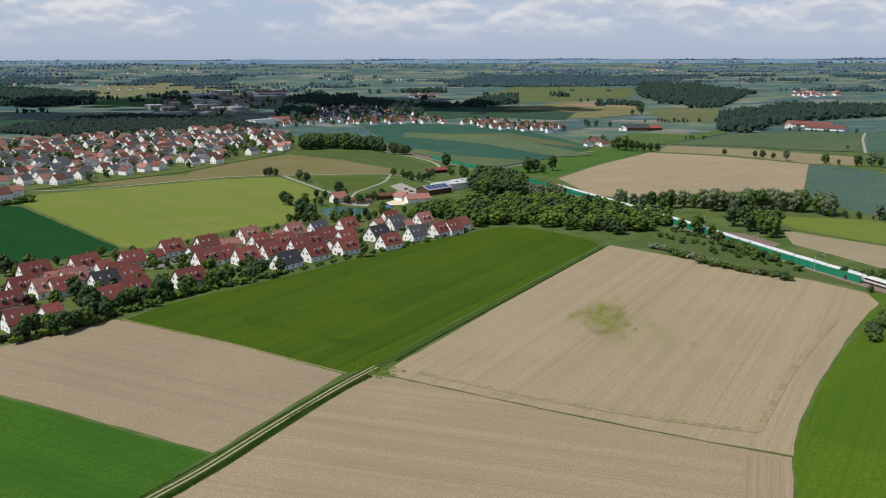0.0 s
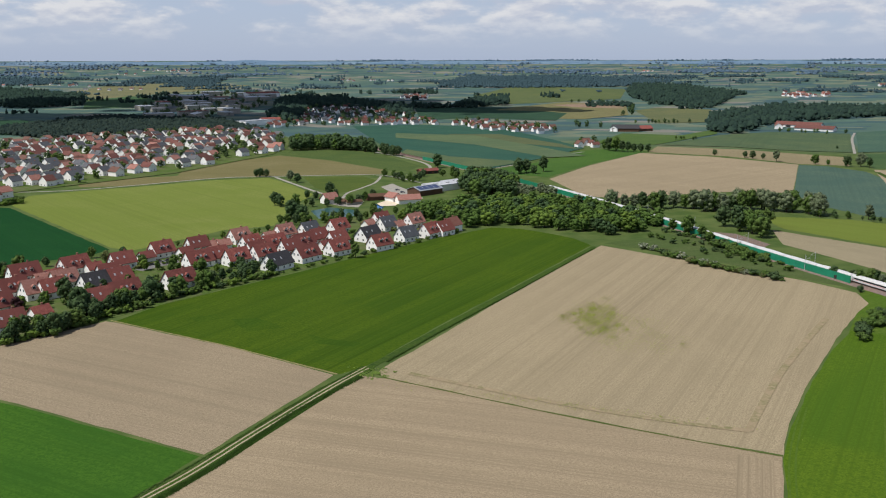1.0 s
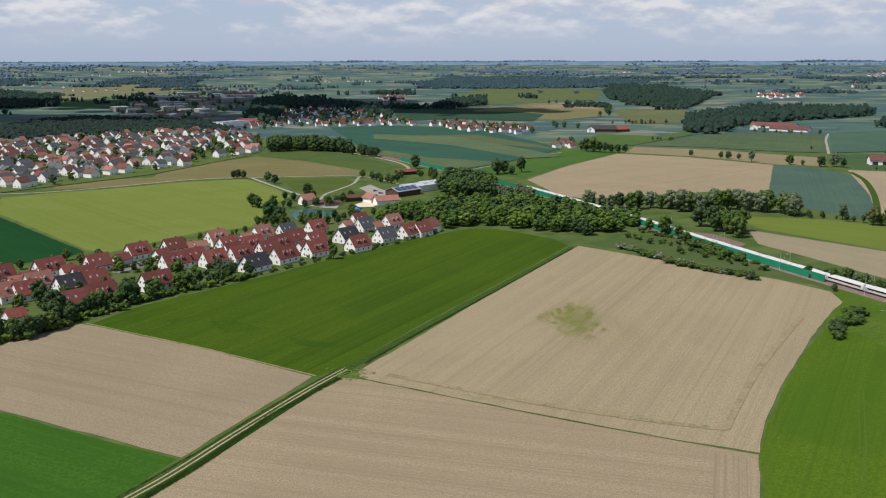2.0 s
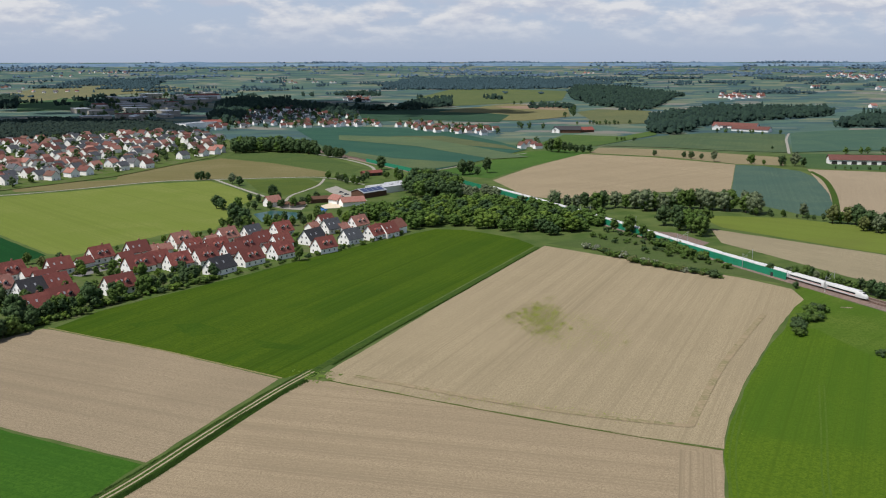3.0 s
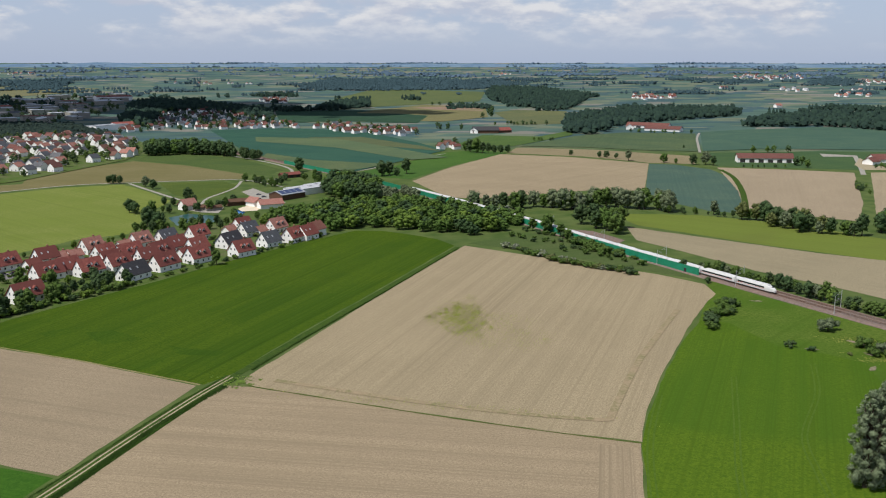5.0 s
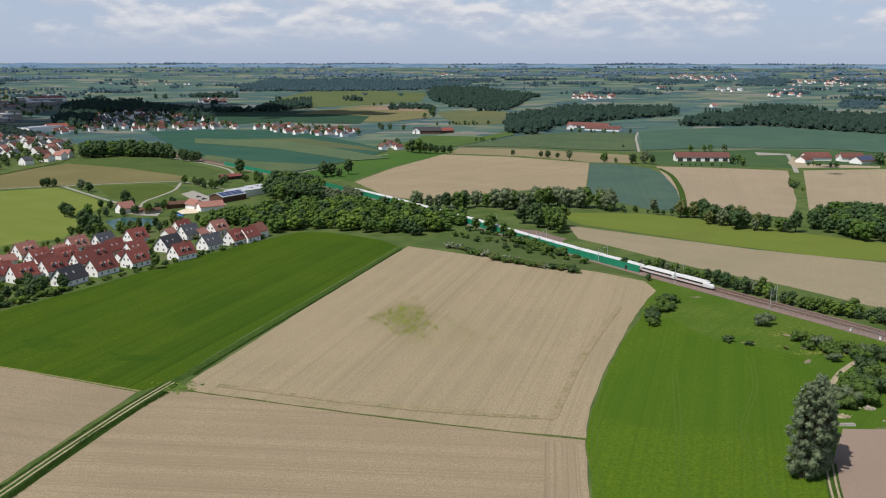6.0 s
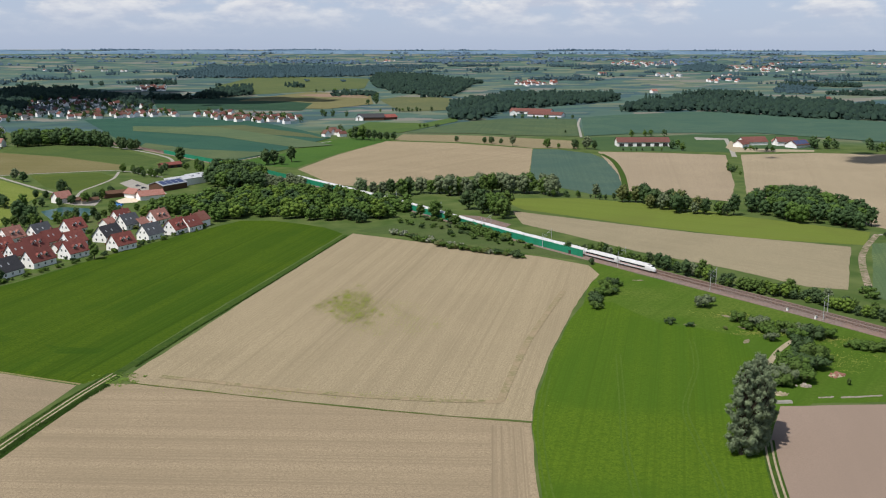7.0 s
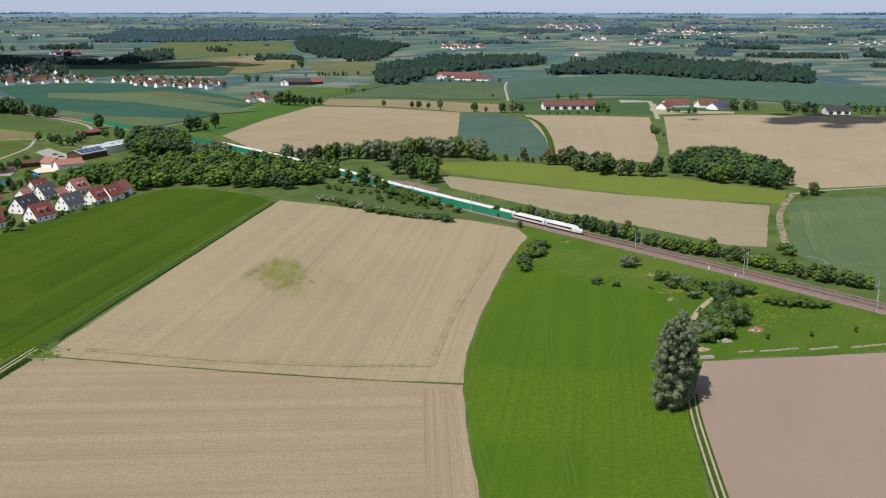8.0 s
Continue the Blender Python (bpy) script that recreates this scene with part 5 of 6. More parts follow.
def place_house(x, y, yaw, kind, group, grow=1.0, **more):
    """A house of one of the kinds below; the first of a kind is built, the others are copied."""
    m = pose(x, y, height(x, y) - 0.02, 0, 0, yaw) @ Matrix.Diagonal((grow, grow, 1.0, 1))
    if kind not in PROTO:
        PROTO[kind] = gable_house(*KINDS[kind])
        PROTO[kind].matrix_basis = m
        return tagged(PROTO[kind], group=group)
    ob = copy_thing(PROTO[kind], pose(0, 0, 0))
    ob.matrix_basis = m
    return tagged(ob, group=group)


KINDS = {
    "A": (13, 9.5, 3.6, 9.2, "red", "plaster", 2), "B": (12, 9.5, 3.6, 9.0, "red", "plaster", 0), "C": (12.5, 9.5, 3.6, 9.2, "rose", "plaster", 2),
    "D": (12.5, 9.5, 3.6, 9.2, "slate", "plaster", 0), "E": (15, 10, 3.4, 9.0, "dark", "plaster", 0), "F": (8, 7, 2.6, 5.6, "red", "plaster", 0, False),
    "G": (15, 9.5, 3.6, 9.2, "red", "plaster", 2), "H": (8, 7, 2.6, 5.6, "rose", "plaster", 0, False), "K": (12, 9.5, 3.6, 9.0, "red", "cream", 0),
    "T": (12, 10, 5.4, 9.6, "maroon", "plaster", 0, "few"), "U": (12, 10, 5.4, 9.4, "slate", "plaster", 0, "few"), "V": (11, 9.5, 5.2, 9.0, "rose", "plaster", 0, "few"),
    "W": (13, 10.5, 5.6, 9.8, "orange", "cream", 0, "few"), "X": (11, 9.5, 4.6, 9.0, "orange", "plaster", 0, "few"), "Y": (12, 9.5, 5.2, 9.0, "brown", "plaster", 0, "few"),
}
near_rng = random.Random(11)
RIDGE = 50
for row_of_houses in (
    [(-207.7, 457.7, "G", 0), (-193.4, 460.1, "F", 0), (-189.1, 475.3, "G", 0), (-178.9, 475.2, "F", 0), (-199.2, 425.6, "A", 0), (-187.6, 423.4, "C", 0), (-195.2, 450.4, "H", 0), (-181.9, 443.2, "C", 0),
     (-180.4, 425.5, "B", 0), (-164.6, 438.5, "E", 0), (-152.3, 406.8, "B", 0), (-164.5, 457.3, "B", 0), (-167.5, 485.9, "B", 0), (-156.6, 447.7, "B", 0), (-144.8, 419.9, "G", 0), (-175.7, 369.4, "B", 0),
     (-194.0, 395.7, "G", 0), (-170.8, 388.2, "F", 0)],
    [(-154.8, 514.8, "A", 0), (-159.9, 502.9, "F", 0), (-138.1, 528.8, "B", 0), (-130.6, 533.7, "H", 0), (-118.8, 554.0, "C", 0), (-124.7, 536.9, "H", 0), (-127.3, 488.3, "G", 0), (-120.1, 499.6, "B", 0),
     (-107.9, 493.7, "A", 0), (-101.0, 514.3, "B", 0), (-125.2, 442.7, "G", 0), (-107.9, 533.4, "B", 0), (-141.3, 514.7, "F", 0)],
    [(-93.4, 568.2, "C", 0), (-102.0, 561.0, "H", 0), (-79.2, 575.6, "D", 0), (-94.5, 533.3, "G", 0), (-95.5, 505.2, "A", 0), (-83.8, 482.4, "E", 0), (-78.3, 536.4, "G", 0), (-71.1, 553.5, "B", 0),
     (-71.0, 502.0, "G", 0), (-62.0, 587.0, "A", 0), (-58.3, 546.4, "B", 0), (-55.4, 518.4, "A", 0), (-82.6, 520.3, "B", 0), (-63.9, 532.9, "F", 0)],
    [(-35.8, 613.6, "B", 0), (-43.4, 603.1, "H", 0), (-13.5, 606.9, "C", 0), (-23.8, 598.7, "H", 0), (-40.5, 560.3, "E", 0), (-31.9, 532.6, "A", 0), (-17.0, 558.2, "D", 0), (-2.8, 570.9, "A", 0),
     (5.8, 578.4, "B", 0), (11.4, 590.2, "X", 0), (-31.0, 594.7, "D", 0)],
):
    for x, y, kind, turn in row_of_houses:
        place_house(x, y, RIDGE + turn + near_rng.uniform(-5, 5), kind, "houses of the village")

for (x, y), kind in zip([(-349.0, 724.6), (-348.9, 746.0)], "TV"):
    place_house(x, y, 62, kind, "houses of the old town")

# cars on the turning place
def car(x, y, yaw):
    c = new("car")
    c.matrix_basis = pose(x, y, .06, 0, 0, yaw)
    s = Shape()
    s.solid([(-2.1, -.85, .3), (2.1, -.85, .3), (2.1, .85, .3), (-2.1, .85, .3)], [(-2.05, -.8, .85), (2.0, -.78, .8), (2.0, .78, .8), (-2.05, .8, .85)])
    part("body", s, M["car_paint"], c)
    s = Shape()
    s.solid([(-1.7, -.76, .85), (1.0, -.76, .82), (1.0, .76, .82), (-1.7, .76, .85)], [(-1.3, -.6, 1.42), (.3, -.6, 1.42), (.3, .6, 1.42), (-1.3, .6, 1.42)])
    part("cabin", s, M["train_dark"], c, "dark glazed cabin")
    for wx in (-1.3, 1.3):
        for wy in (-.86, .68):
            s = Shape()
            s.tube((wx, wy, .32), (wx, wy + .18, .32), .32, .32, 10)
            part("wheel", s, M["tyre"], c)
    return tagged(c, "parked family car on the village street", "car", "parked cars")


for x, y, yaw in ((-154.3, 492.7, 30), (-151.5, 499.9, 30), (-147.3, 502.7, 40), (-19.3, 749.5, 20), (-26.3, 765.8, 20), (-31.1, 779.4, 24)):
    car(x, y, yaw)

# the old town behind the fields
town = random.Random(23)


def far_houses(name, label, spots):
    """Far houses as one mesh: white walls and pitched roofs; spots of (x, y, yaw, length, depth, eave, rise, roof slot)."""
    s = Shape()
    for x, y, yaw, long, deep, eave, rise, slot in spots:
        m = pose(x, y, height(x, y), 0, 0, yaw)
        a, b = long / 2, deep / 2

        def at(px, py, pz):
            return tuple(m @ Vector((px, py, pz)))

        s.slot = 0
        s.solid([at(-a, -b, -1), at(-a, b, -1), at(-a, b, eave), at(-a, 0, eave + rise - .1), at(-a, -b, eave)], [at(a, -b, -1), at(a, b, -1), at(a, b, eave), at(a, 0, eave + rise - .1), at(a, -b, eave)])
        s.slot = slot
        for sy in (-1, 1):
            s.solid([at(-a - .4, sy * (b + .4), eave - .2), at(a + .4, sy * (b + .4), eave - .2), at(a + .4, 0, eave + rise), at(-a - .4, 0, eave + rise)], [at(-a - .4, sy * (b + .4), eave + .1), at(a + .4, sy * (b + .4), eave + .1), at(a + .4, 0, eave + rise + .3), at(-a - .4, 0, eave + rise + .3)])
    return tagged(new(name, s.mesh(name, [M["plaster"], M["maroon"], M["brown"], M["slate"], M["rose"], M["metal_roof"]])), label, "houses", kind="stuff")


def settle(ring, gap, kinds, yaw, group, trees=0.25):
    spots, rest = [], []
    for x, y in scatter(ring, gap, town):
        if town.random() < trees:
            spots.append((x, y, town.uniform(7, 13), 1.25))
        elif math.hypot(x, y) > 1120:
            rest.append((x, y, yaw + town.choice((0, 0, 0, 90)) + town.uniform(-8, 8), 12, 10, 5.2, 4.2, town.choice((1, 1, 2, 3, 3, 4))))
        else:
            place_house(x, y, yaw + town.choice((0, 0, 0, 90)) + town.uniform(-8, 8), town.choice(kinds), group, town.uniform(.9, 1.12))
    stand("garden_trees", "green trees in the gardens of the old town", spots, ("dim", "leaf", "dim"), FAR)
    far_houses("town_houses", "white houses with red and grey roofs in the back of the old town", rest)


settle([(-409.9, 788.7), (-355.8, 798.4), (-326.9, 812.5), (-298.1, 893.1), (-258.6, 929.4), (-225.4, 1012.4), (-189.2, 1111.3), (-189.3, 1249.2), (-238.7, 1383.4), (-356.4, 1452.6), (-446.1, 1348.1), (-523.9, 1257.4), (-598.9, 1163.1)],
       19.5, "TVUUYUVTUUYU", 62, "houses of the old town", 0.36)


def hamlet(ring, gap, yaw, keep=1.0, slots=(1, 1, 1, 2, 3, 2)):
    return [(x, y, yaw + town.choice((0, 0, 90)) + town.uniform(-10, 10), town.uniform(8, 11.5), town.uniform(7, 8.5), town.uniform(3.4, 4.4), town.uniform(3.2, 4.2), town.choice(slots))
            for x, y in scatter(ring, gap, town) if town.random() < keep]


far_houses("far_village", "row of white houses with red roofs in the far village",
           hamlet([(-172.4, 1546.5), (-144.1, 1654.1), (-24.0, 1680.2), (16.2, 1620.2), (6.2, 1566.1), (-79.7, 1570.1)], 22, 30, .85) + hamlet([(15.7, 1566.1), (66.5, 1647.0), (129.6, 1562.8), (192.2, 1460.3), (179.4, 1361.8), (100.4, 1417.2)], 24, 30, .8)
           + hamlet([(175.3, 1151.9), (193.7, 1213.5), (217.5, 1210.4), (205.0, 1140.5)], 18, 20, .9) + hamlet([(-88.2, 2394.1), (-72.4, 2597.1), (-10.8, 2538.0), (-10.2, 2339.7)], 24, 20))
far_houses("dark_town", "white houses under trees in the wooded town quarter", hamlet([(-267.3, 1498.4), (-323.0, 1950.5), (-186.3, 2147.3), (-39.4, 1944.6), (-44.3, 1679.8), (-161.4, 1626.3)], 30, 30, .75, (1, 3, 3, 1)))
stand("town_trees", "dark trees between the houses of the wooded quarter", [(x, y, town.uniform(8, 14), 1.2) for x, y in scatter([(-267.7, 1450.1), (-341.6, 2026.6), (-197.6, 2279.1), (-34.8, 2020.8), (-38.6, 1651.9), (-156.2, 1572.4)], 30, town)], ("dim", "pine", "dim"), FAR)
stand("village_trees", "dark green trees between the houses of the far village", [(x, y, town.uniform(6, 12), 1.2) for ring in (
    [(-172.4, 1546.5), (-144.1, 1664.1), (-24.0, 1690.2), (16.2, 1630.2), (6.2, 1566.1), (-79.7, 1570.1)], [(15.7, 1576.1), (66.5, 1657.0), (129.6, 1572.8), (192.2, 1470.3), (179.4, 1371.8), (100.4, 1427.2)],
    [(175.3, 1156.9), (193.7, 1223.5), (222.5, 1220.4), (205.0, 1150.5)]) for x, y in scatter(ring, 21, town) if town.random() < .75], ("dim", "leaf", "dim"), FAR)
far_houses("far_town", "pale town of red roofs on the far hills",
           hamlet([(1684.7, 3425.6), (1794.9, 3596.6), (2007.6, 3496.2), (1878.1, 3252.0), (1715.6, 3243.6)], 34, 20, .6, (1, 2, 4, 4)) + hamlet([(1924.0, 3018.1), (2023.3, 3135.2), (2167.4, 3012.7), (2041.8, 2836.7)], 34, 20, .5, (1, 2, 4, 4))
           + hamlet([(1425.1, 2654.2), (1517.9, 2788.5), (1620.4, 2744.1), (1523.0, 2578.4)], 40, 20, .5, (5, 5, 4)) + hamlet([(1455.2, 2352.6), (1554.7, 2498.3), (1634.7, 2461.1), (1535.1, 2315.7)], 30, 20, .5, (1, 4, 4))
           + hamlet([(885.8, 2401.9), (977.6, 2602.8), (1094.7, 2560.1), (1008.2, 2357.5)], 30, 20, .4, (1, 2, 4)) + hamlet([(878.7, 2359.7), (949.3, 2506.4), (1047.2, 2484.5), (986.2, 2338.6)], 30, 20, .4, (1, 2, 4)))
spots = []
for k in range(14):
    u, r = radians(town.uniform(40, 116)), town.uniform(2900, 4600)
    for j in range(town.randint(3, 13)):
        spots.append((r * math.cos(u) + town.gauss(0, 70), r * math.sin(u) + town.gauss(0, 30), town.uniform(0, 180), town.uniform(8, 12), 8, 3, 3.4, town.choice((1, 2, 2, 4, 3))))
far_houses("distant_hamlets", "tiny white and red hamlets on the far hills", spots)


# ---------------------------------------------------------------- halls and farms
def hall(x, y, yaw, long, deep, eave, rise, roof, label, category="barn", wall="plaster", gates=0, solar=False):
    """A long farm or works building; rise 0 gives a flat roof with a low parapet. Gates are dark panels on one long
    side, for the shade inside open bays.
    """
    h = new("barn" if category == "barn" else "hall")
    a, b = long / 2, deep / 2
    s = Shape()
    if rise:
        s.solid([(-a, -b, 0), (-a, b, 0), (-a, b, eave), (-a, 0, eave + rise - .1), (-a, -b, eave)], [(a, -b, 0), (a, b, 0), (a, b, eave), (a, 0, eave + rise - .1), (a, -b, eave)])
    else:
        s.box(-a, a, -b, b, 0, eave)
    part("wall", s, M[wall], h)
    s = Shape()
    if rise:
        for sy in (-1, 1):
            k = rise / b
            s.solid([(-a - .7, sy * (b + .8), eave - .8 * k), (a + .7, sy * (b + .8), eave - .8 * k), (a + .7, 0, eave + rise), (-a - .7, 0, eave + rise)],
                    [(-a - .7, sy * (b + .8), eave - .8 * k + .3), (a + .7, sy * (b + .8), eave - .8 * k + .3), (a + .7, 0, eave + rise + .3), (-a - .7, 0, eave + rise + .3)])
    else:
        s.box(-a - .2, a + .2, -b - .2, b + .2, eave, eave + .5)
        for k in range(int(long / 14)):
            s.box(-a + 6 + k * 14, -a + 9 + k * 14, -1.5, 1.5, eave + .5, eave + 1.3)
    part("roof", s, M[roof], h)
    if solar:
        k = rise / b
        for j in range(int(long // 6)):
            s = Shape()
            x0 = -a + 1 + j * 6
            s.solid([(x0, -b + .6, eave + .6 * k + .34), (x0 + 5.4, -b + .6, eave + .6 * k + .34), (x0 + 5.4, -.8, eave + rise - .8 * k + .34), (x0, -.8, eave + rise - .8 * k + .34)],
                    [(x0, -b + .6, eave + .6 * k + .42), (x0 + 5.4, -b + .6, eave + .6 * k + .42), (x0 + 5.4, -.8, eave + rise - .8 * k + .42), (x0, -.8, eave + rise - .8 * k + .42)])
            part("solar_panel", s, M["solar"], h, "dark blue solar panel field")
    for j in range(gates):
        s = Shape()
        w = long / gates * .55
        s.box(-w / 2, w / 2, -.06, .06, .2, eave * .72)
        part("gate", s, M["bogie"], h, "dark panel for the shade inside a barn bay", pose(-a + long * (j + .5) / gates, -b, 0))
    h.matrix_basis = pose(x, y, height(x, y) - .02, 0, 0, yaw)
    return tagged(h, label, category)


hall(513.9, 956.9, -14, 60, 15, 5.2, 4.5, "maroon", "long white cattle barn with dark red tiled roof and dark bays", gates=6)
hall(645.4, 936.6, -4, 30, 17, 4, 5, "maroon", "farmhouse block with broad red tiled roof")
hall(618.6, 918.7, 30, 16, 12, 3.6, 4, "maroon", "small farm shed with red tiled roof")
hall(677.3, 917.9, -13, 24, 13, 5, 4.5, "maroon", "farm barn with red tiled roof")
hall(677.8, 897.1, 19, 26, 15, 3.6, 4.6, "maroon", "farm barn with solar panels on a red roof", solar=True)
hall(671.3, 927.2, 60, 12, 10, 4.5, 4, "rose", "small white farmhouse with red roof")
hall(765.9, 806.9, -20, 26, 14, 5, 4, "dark", "white barn with dark roof beside dark trees", gates=3)
hall(587.0, 1488.7, -41, 72, 18, 4.2, 4.5, "maroon", "long dairy barn with faded red roof", gates=5)
hall(585.8, 1420.0, -41, 58, 18, 3.6, 4.2, "maroon", "long low dairy barn with faded red roof")
hall(544.2, 1462.1, 70, 16, 12, 5, 4, "rose", "white farm building at the dairy farm")
hall(292.9, 1417.7, -7, 40, 16, 5, 5, "dark", "dark roofed farm barn beside trees", wall="wood")
hall(278.1, 1419.6, 60, 18, 12, 5, 4, "slate", "white farm building with slate roof")
hall(321.6, 1425.6, 20, 26, 14, 4, 4, "red", "old farm barn with dark red roof", wall="wood")
hall(1372.2, 2851.8, 10, 26, 13, 4.5, 4, "orange", "far farmstead with red roof")
hall(1102.9, 2008.8, 15, 16, 11, 5, 4, "rose", "far chapel-like farm building with red roof")
for x, y, l in ((941.0, 2438.8, 44), (1035.2, 2461.4, 30), (1313.5, 1658.1, 26)):
    hall(x, y, 12, l * .7, 12, 3.6, 4, "maroon", "distant farm building with red roof", wall="plaster")
# bathing place
hall(-32.0, 722.1, 130, 11, 9, 3.6, 3, "rose", "pool house with faded red tiled roof", "hall")
hall(-20.1, 710.3, 20, 18, 10, 3.6, 3, "rose", "low pool house with faded red roof", "hall")
hall(-45.8, 728.3, 20, 16, 9, 3.2, 1.6, "wood", "brown wooden pool shed", "hall", "wood")
hall(-81.2, 711.2, 40, 11, 9, 4, 4, "rose", "small kiosk house with red roof", "hall")
hall(-7.4, 759.0, 45, 26, 15, 4.5, 2.5, "metal_roof", "grey hall with solar panels on its roof", "hall", "wood", 0, True)
hall(7.9, 785.7, 43, 34, 18, 5, 0, "metal_roof", "white flat-roofed hall by the lane", "hall")
hall(18.0, 807.0, 43, 20, 14, 4.5, 0, "metal_roof", "small white flat-roofed hall", "hall")
hall(-5.9, 896.9, 30, 20, 8, 3.2, 1.8, "red", "low dark red shed beside the lane", "hall", "wood", 3)
for x, y, turn in [(-64.2, 701.5, 20), (-59.2, 704.3, 25), (-70.8, 707.1, -15)]:
    hall(x, y, turn, 6, 4, 2.6, 1.2, "wood", "small wooden kiosk hut beside the bathing pond", "hall", "pale")
# works quarter behind the old town; greyer walls and sheet roofs stand in for cloud shade
works = random.Random(8)
for k, (x, y) in enumerate(scatter([(-529.2, 1750.5), (-641.9, 2066.0), (-689.8, 2465.3), (-607.2, 2624.9), (-475.1, 2684.5), (-388.8, 2191.3), (-391.4, 1880.6), (-413.4, 1688.7)], 80, works)):
    hall(x, y, 28 + works.choice((0, 90)) + works.uniform(-4, 4), works.uniform(35, 65), works.uniform(18, 30), works.uniform(6, 10), works.choice((0, 0, 0, 3)), works.choice(("metal_roof", "metal_roof", "metal_roof", "red", "slate")),
         works.choice(("large flat-roofed grey works hall", "grey industrial hall with sheet roof", "pale storage hall with flat roof")), "hall", "pale")
stand("works_trees", "dark trees between the works halls", [(x, y, works.uniform(9, 15), 1.3) for x, y in scatter([(-517.8, 1661.7), (-664.1, 2105.2), (-703.6, 2515.5), (-619.7, 2679.6), (-477.1, 2743.2), (-374.9, 2149.0), (-377.7, 1813.9), (-399.8, 1632.2)], 44, works)], ("dim", "pine", "dim"), FAR)
hall(-300.1, 1575.9, 55, 70, 24, 8, 0, "metal_roof", "long white works hall at the town edge", "hall")
hall(-280.6, 1601.9, 30, 34, 18, 7, 4, "red", "works building with red roof", "hall")
hall(-462.3, 2524.0, 25, 90, 40, 10, 3, "red", "large works hall with red roof", "hall")

# ---------------------------------------------------------------- railway
LINE = [(300.0, 172.0), (275.5, 253.8), (250.5, 331.0), (216.8, 426.0), (196.5, 485.0), (179.1, 540.0), (158.0, 612.0), (124.0, 711.0), (72.0, 852.0), (17.0, 968.0), (-28.0, 1062.0), (-90.0, 1190.0)]


def along(d, side=0.0):
    """The point d metres along the railway from its near end, side metres to its left, and the heading in degrees."""
    for a, b in zip(LINE, LINE[1:]):
        leg = math.dist(a, b)
        if d <= leg or b == LINE[-1]:
            break
        d -= leg
    u = Vector((b[0] - a[0], b[1] - a[1])).normalized()
    p = Vector(a) + u * d
    return p.x - u.y * side, p.y + u.x * side, math.degrees(math.atan2(u.y, u.x))


LONG = sum(math.dist(a, b) for a, b in zip(LINE, LINE[1:]))


def ribbon(name, profile, mat, parent=None, label="", start=0.0, end=None, step=20.0):
    """A profile of (side, z) drawn along the railway."""
    s, ds = Shape(), []
    d = start
    while d < (end or LONG):
        ds.append(d)
        d += step
    ds.append(end or LONG)
    rings = []
    for d in ds:
        rings.append([(*along(d, side)[:2], z) for side, z in profile])
    for a, b in zip(rings, rings[1:]):
        for k in range(len(profile) - 1):
            s.face(a[k], a[k + 1], b[k + 1], b[k])
    return part(name, s, mat, parent, label)


bed = ribbon("railway_bed", [(7.2, 0.06), (5.2, 0.75), (-5.2, 0.75), (-7.2, 0.06)], M["ballast"])
tagged(bed, "brown ballast bed of a two-track railway", "railway", kind="structure")
for k, side in enumerate((-2.2, 2.2)):
    tr = tagged(new("track"), "railway track of steel rails on sleepers in ballast", "railway", "tracks", "structure")
    for rail in (-0.72, 0.72):
        ribbon("rail", [(side + rail + .04, 0.76), (side + rail + .04, 1.0), (side + rail - .04, 1.0), (side + rail - .04, 0.76)], M["rail"], tr)
    s = Shape()
    s.box(-.13, .13, -1.3, 1.3, 0.7, 0.84)
    sleeper = s.mesh("sleeper", M["sleeper"])
    for j in range(140):
        x, y, a = along(20 + j * 1.3, side)
        part("sleeper", sleeper, None, tr, m=pose(x, y, 0.0, 0, 0, a))


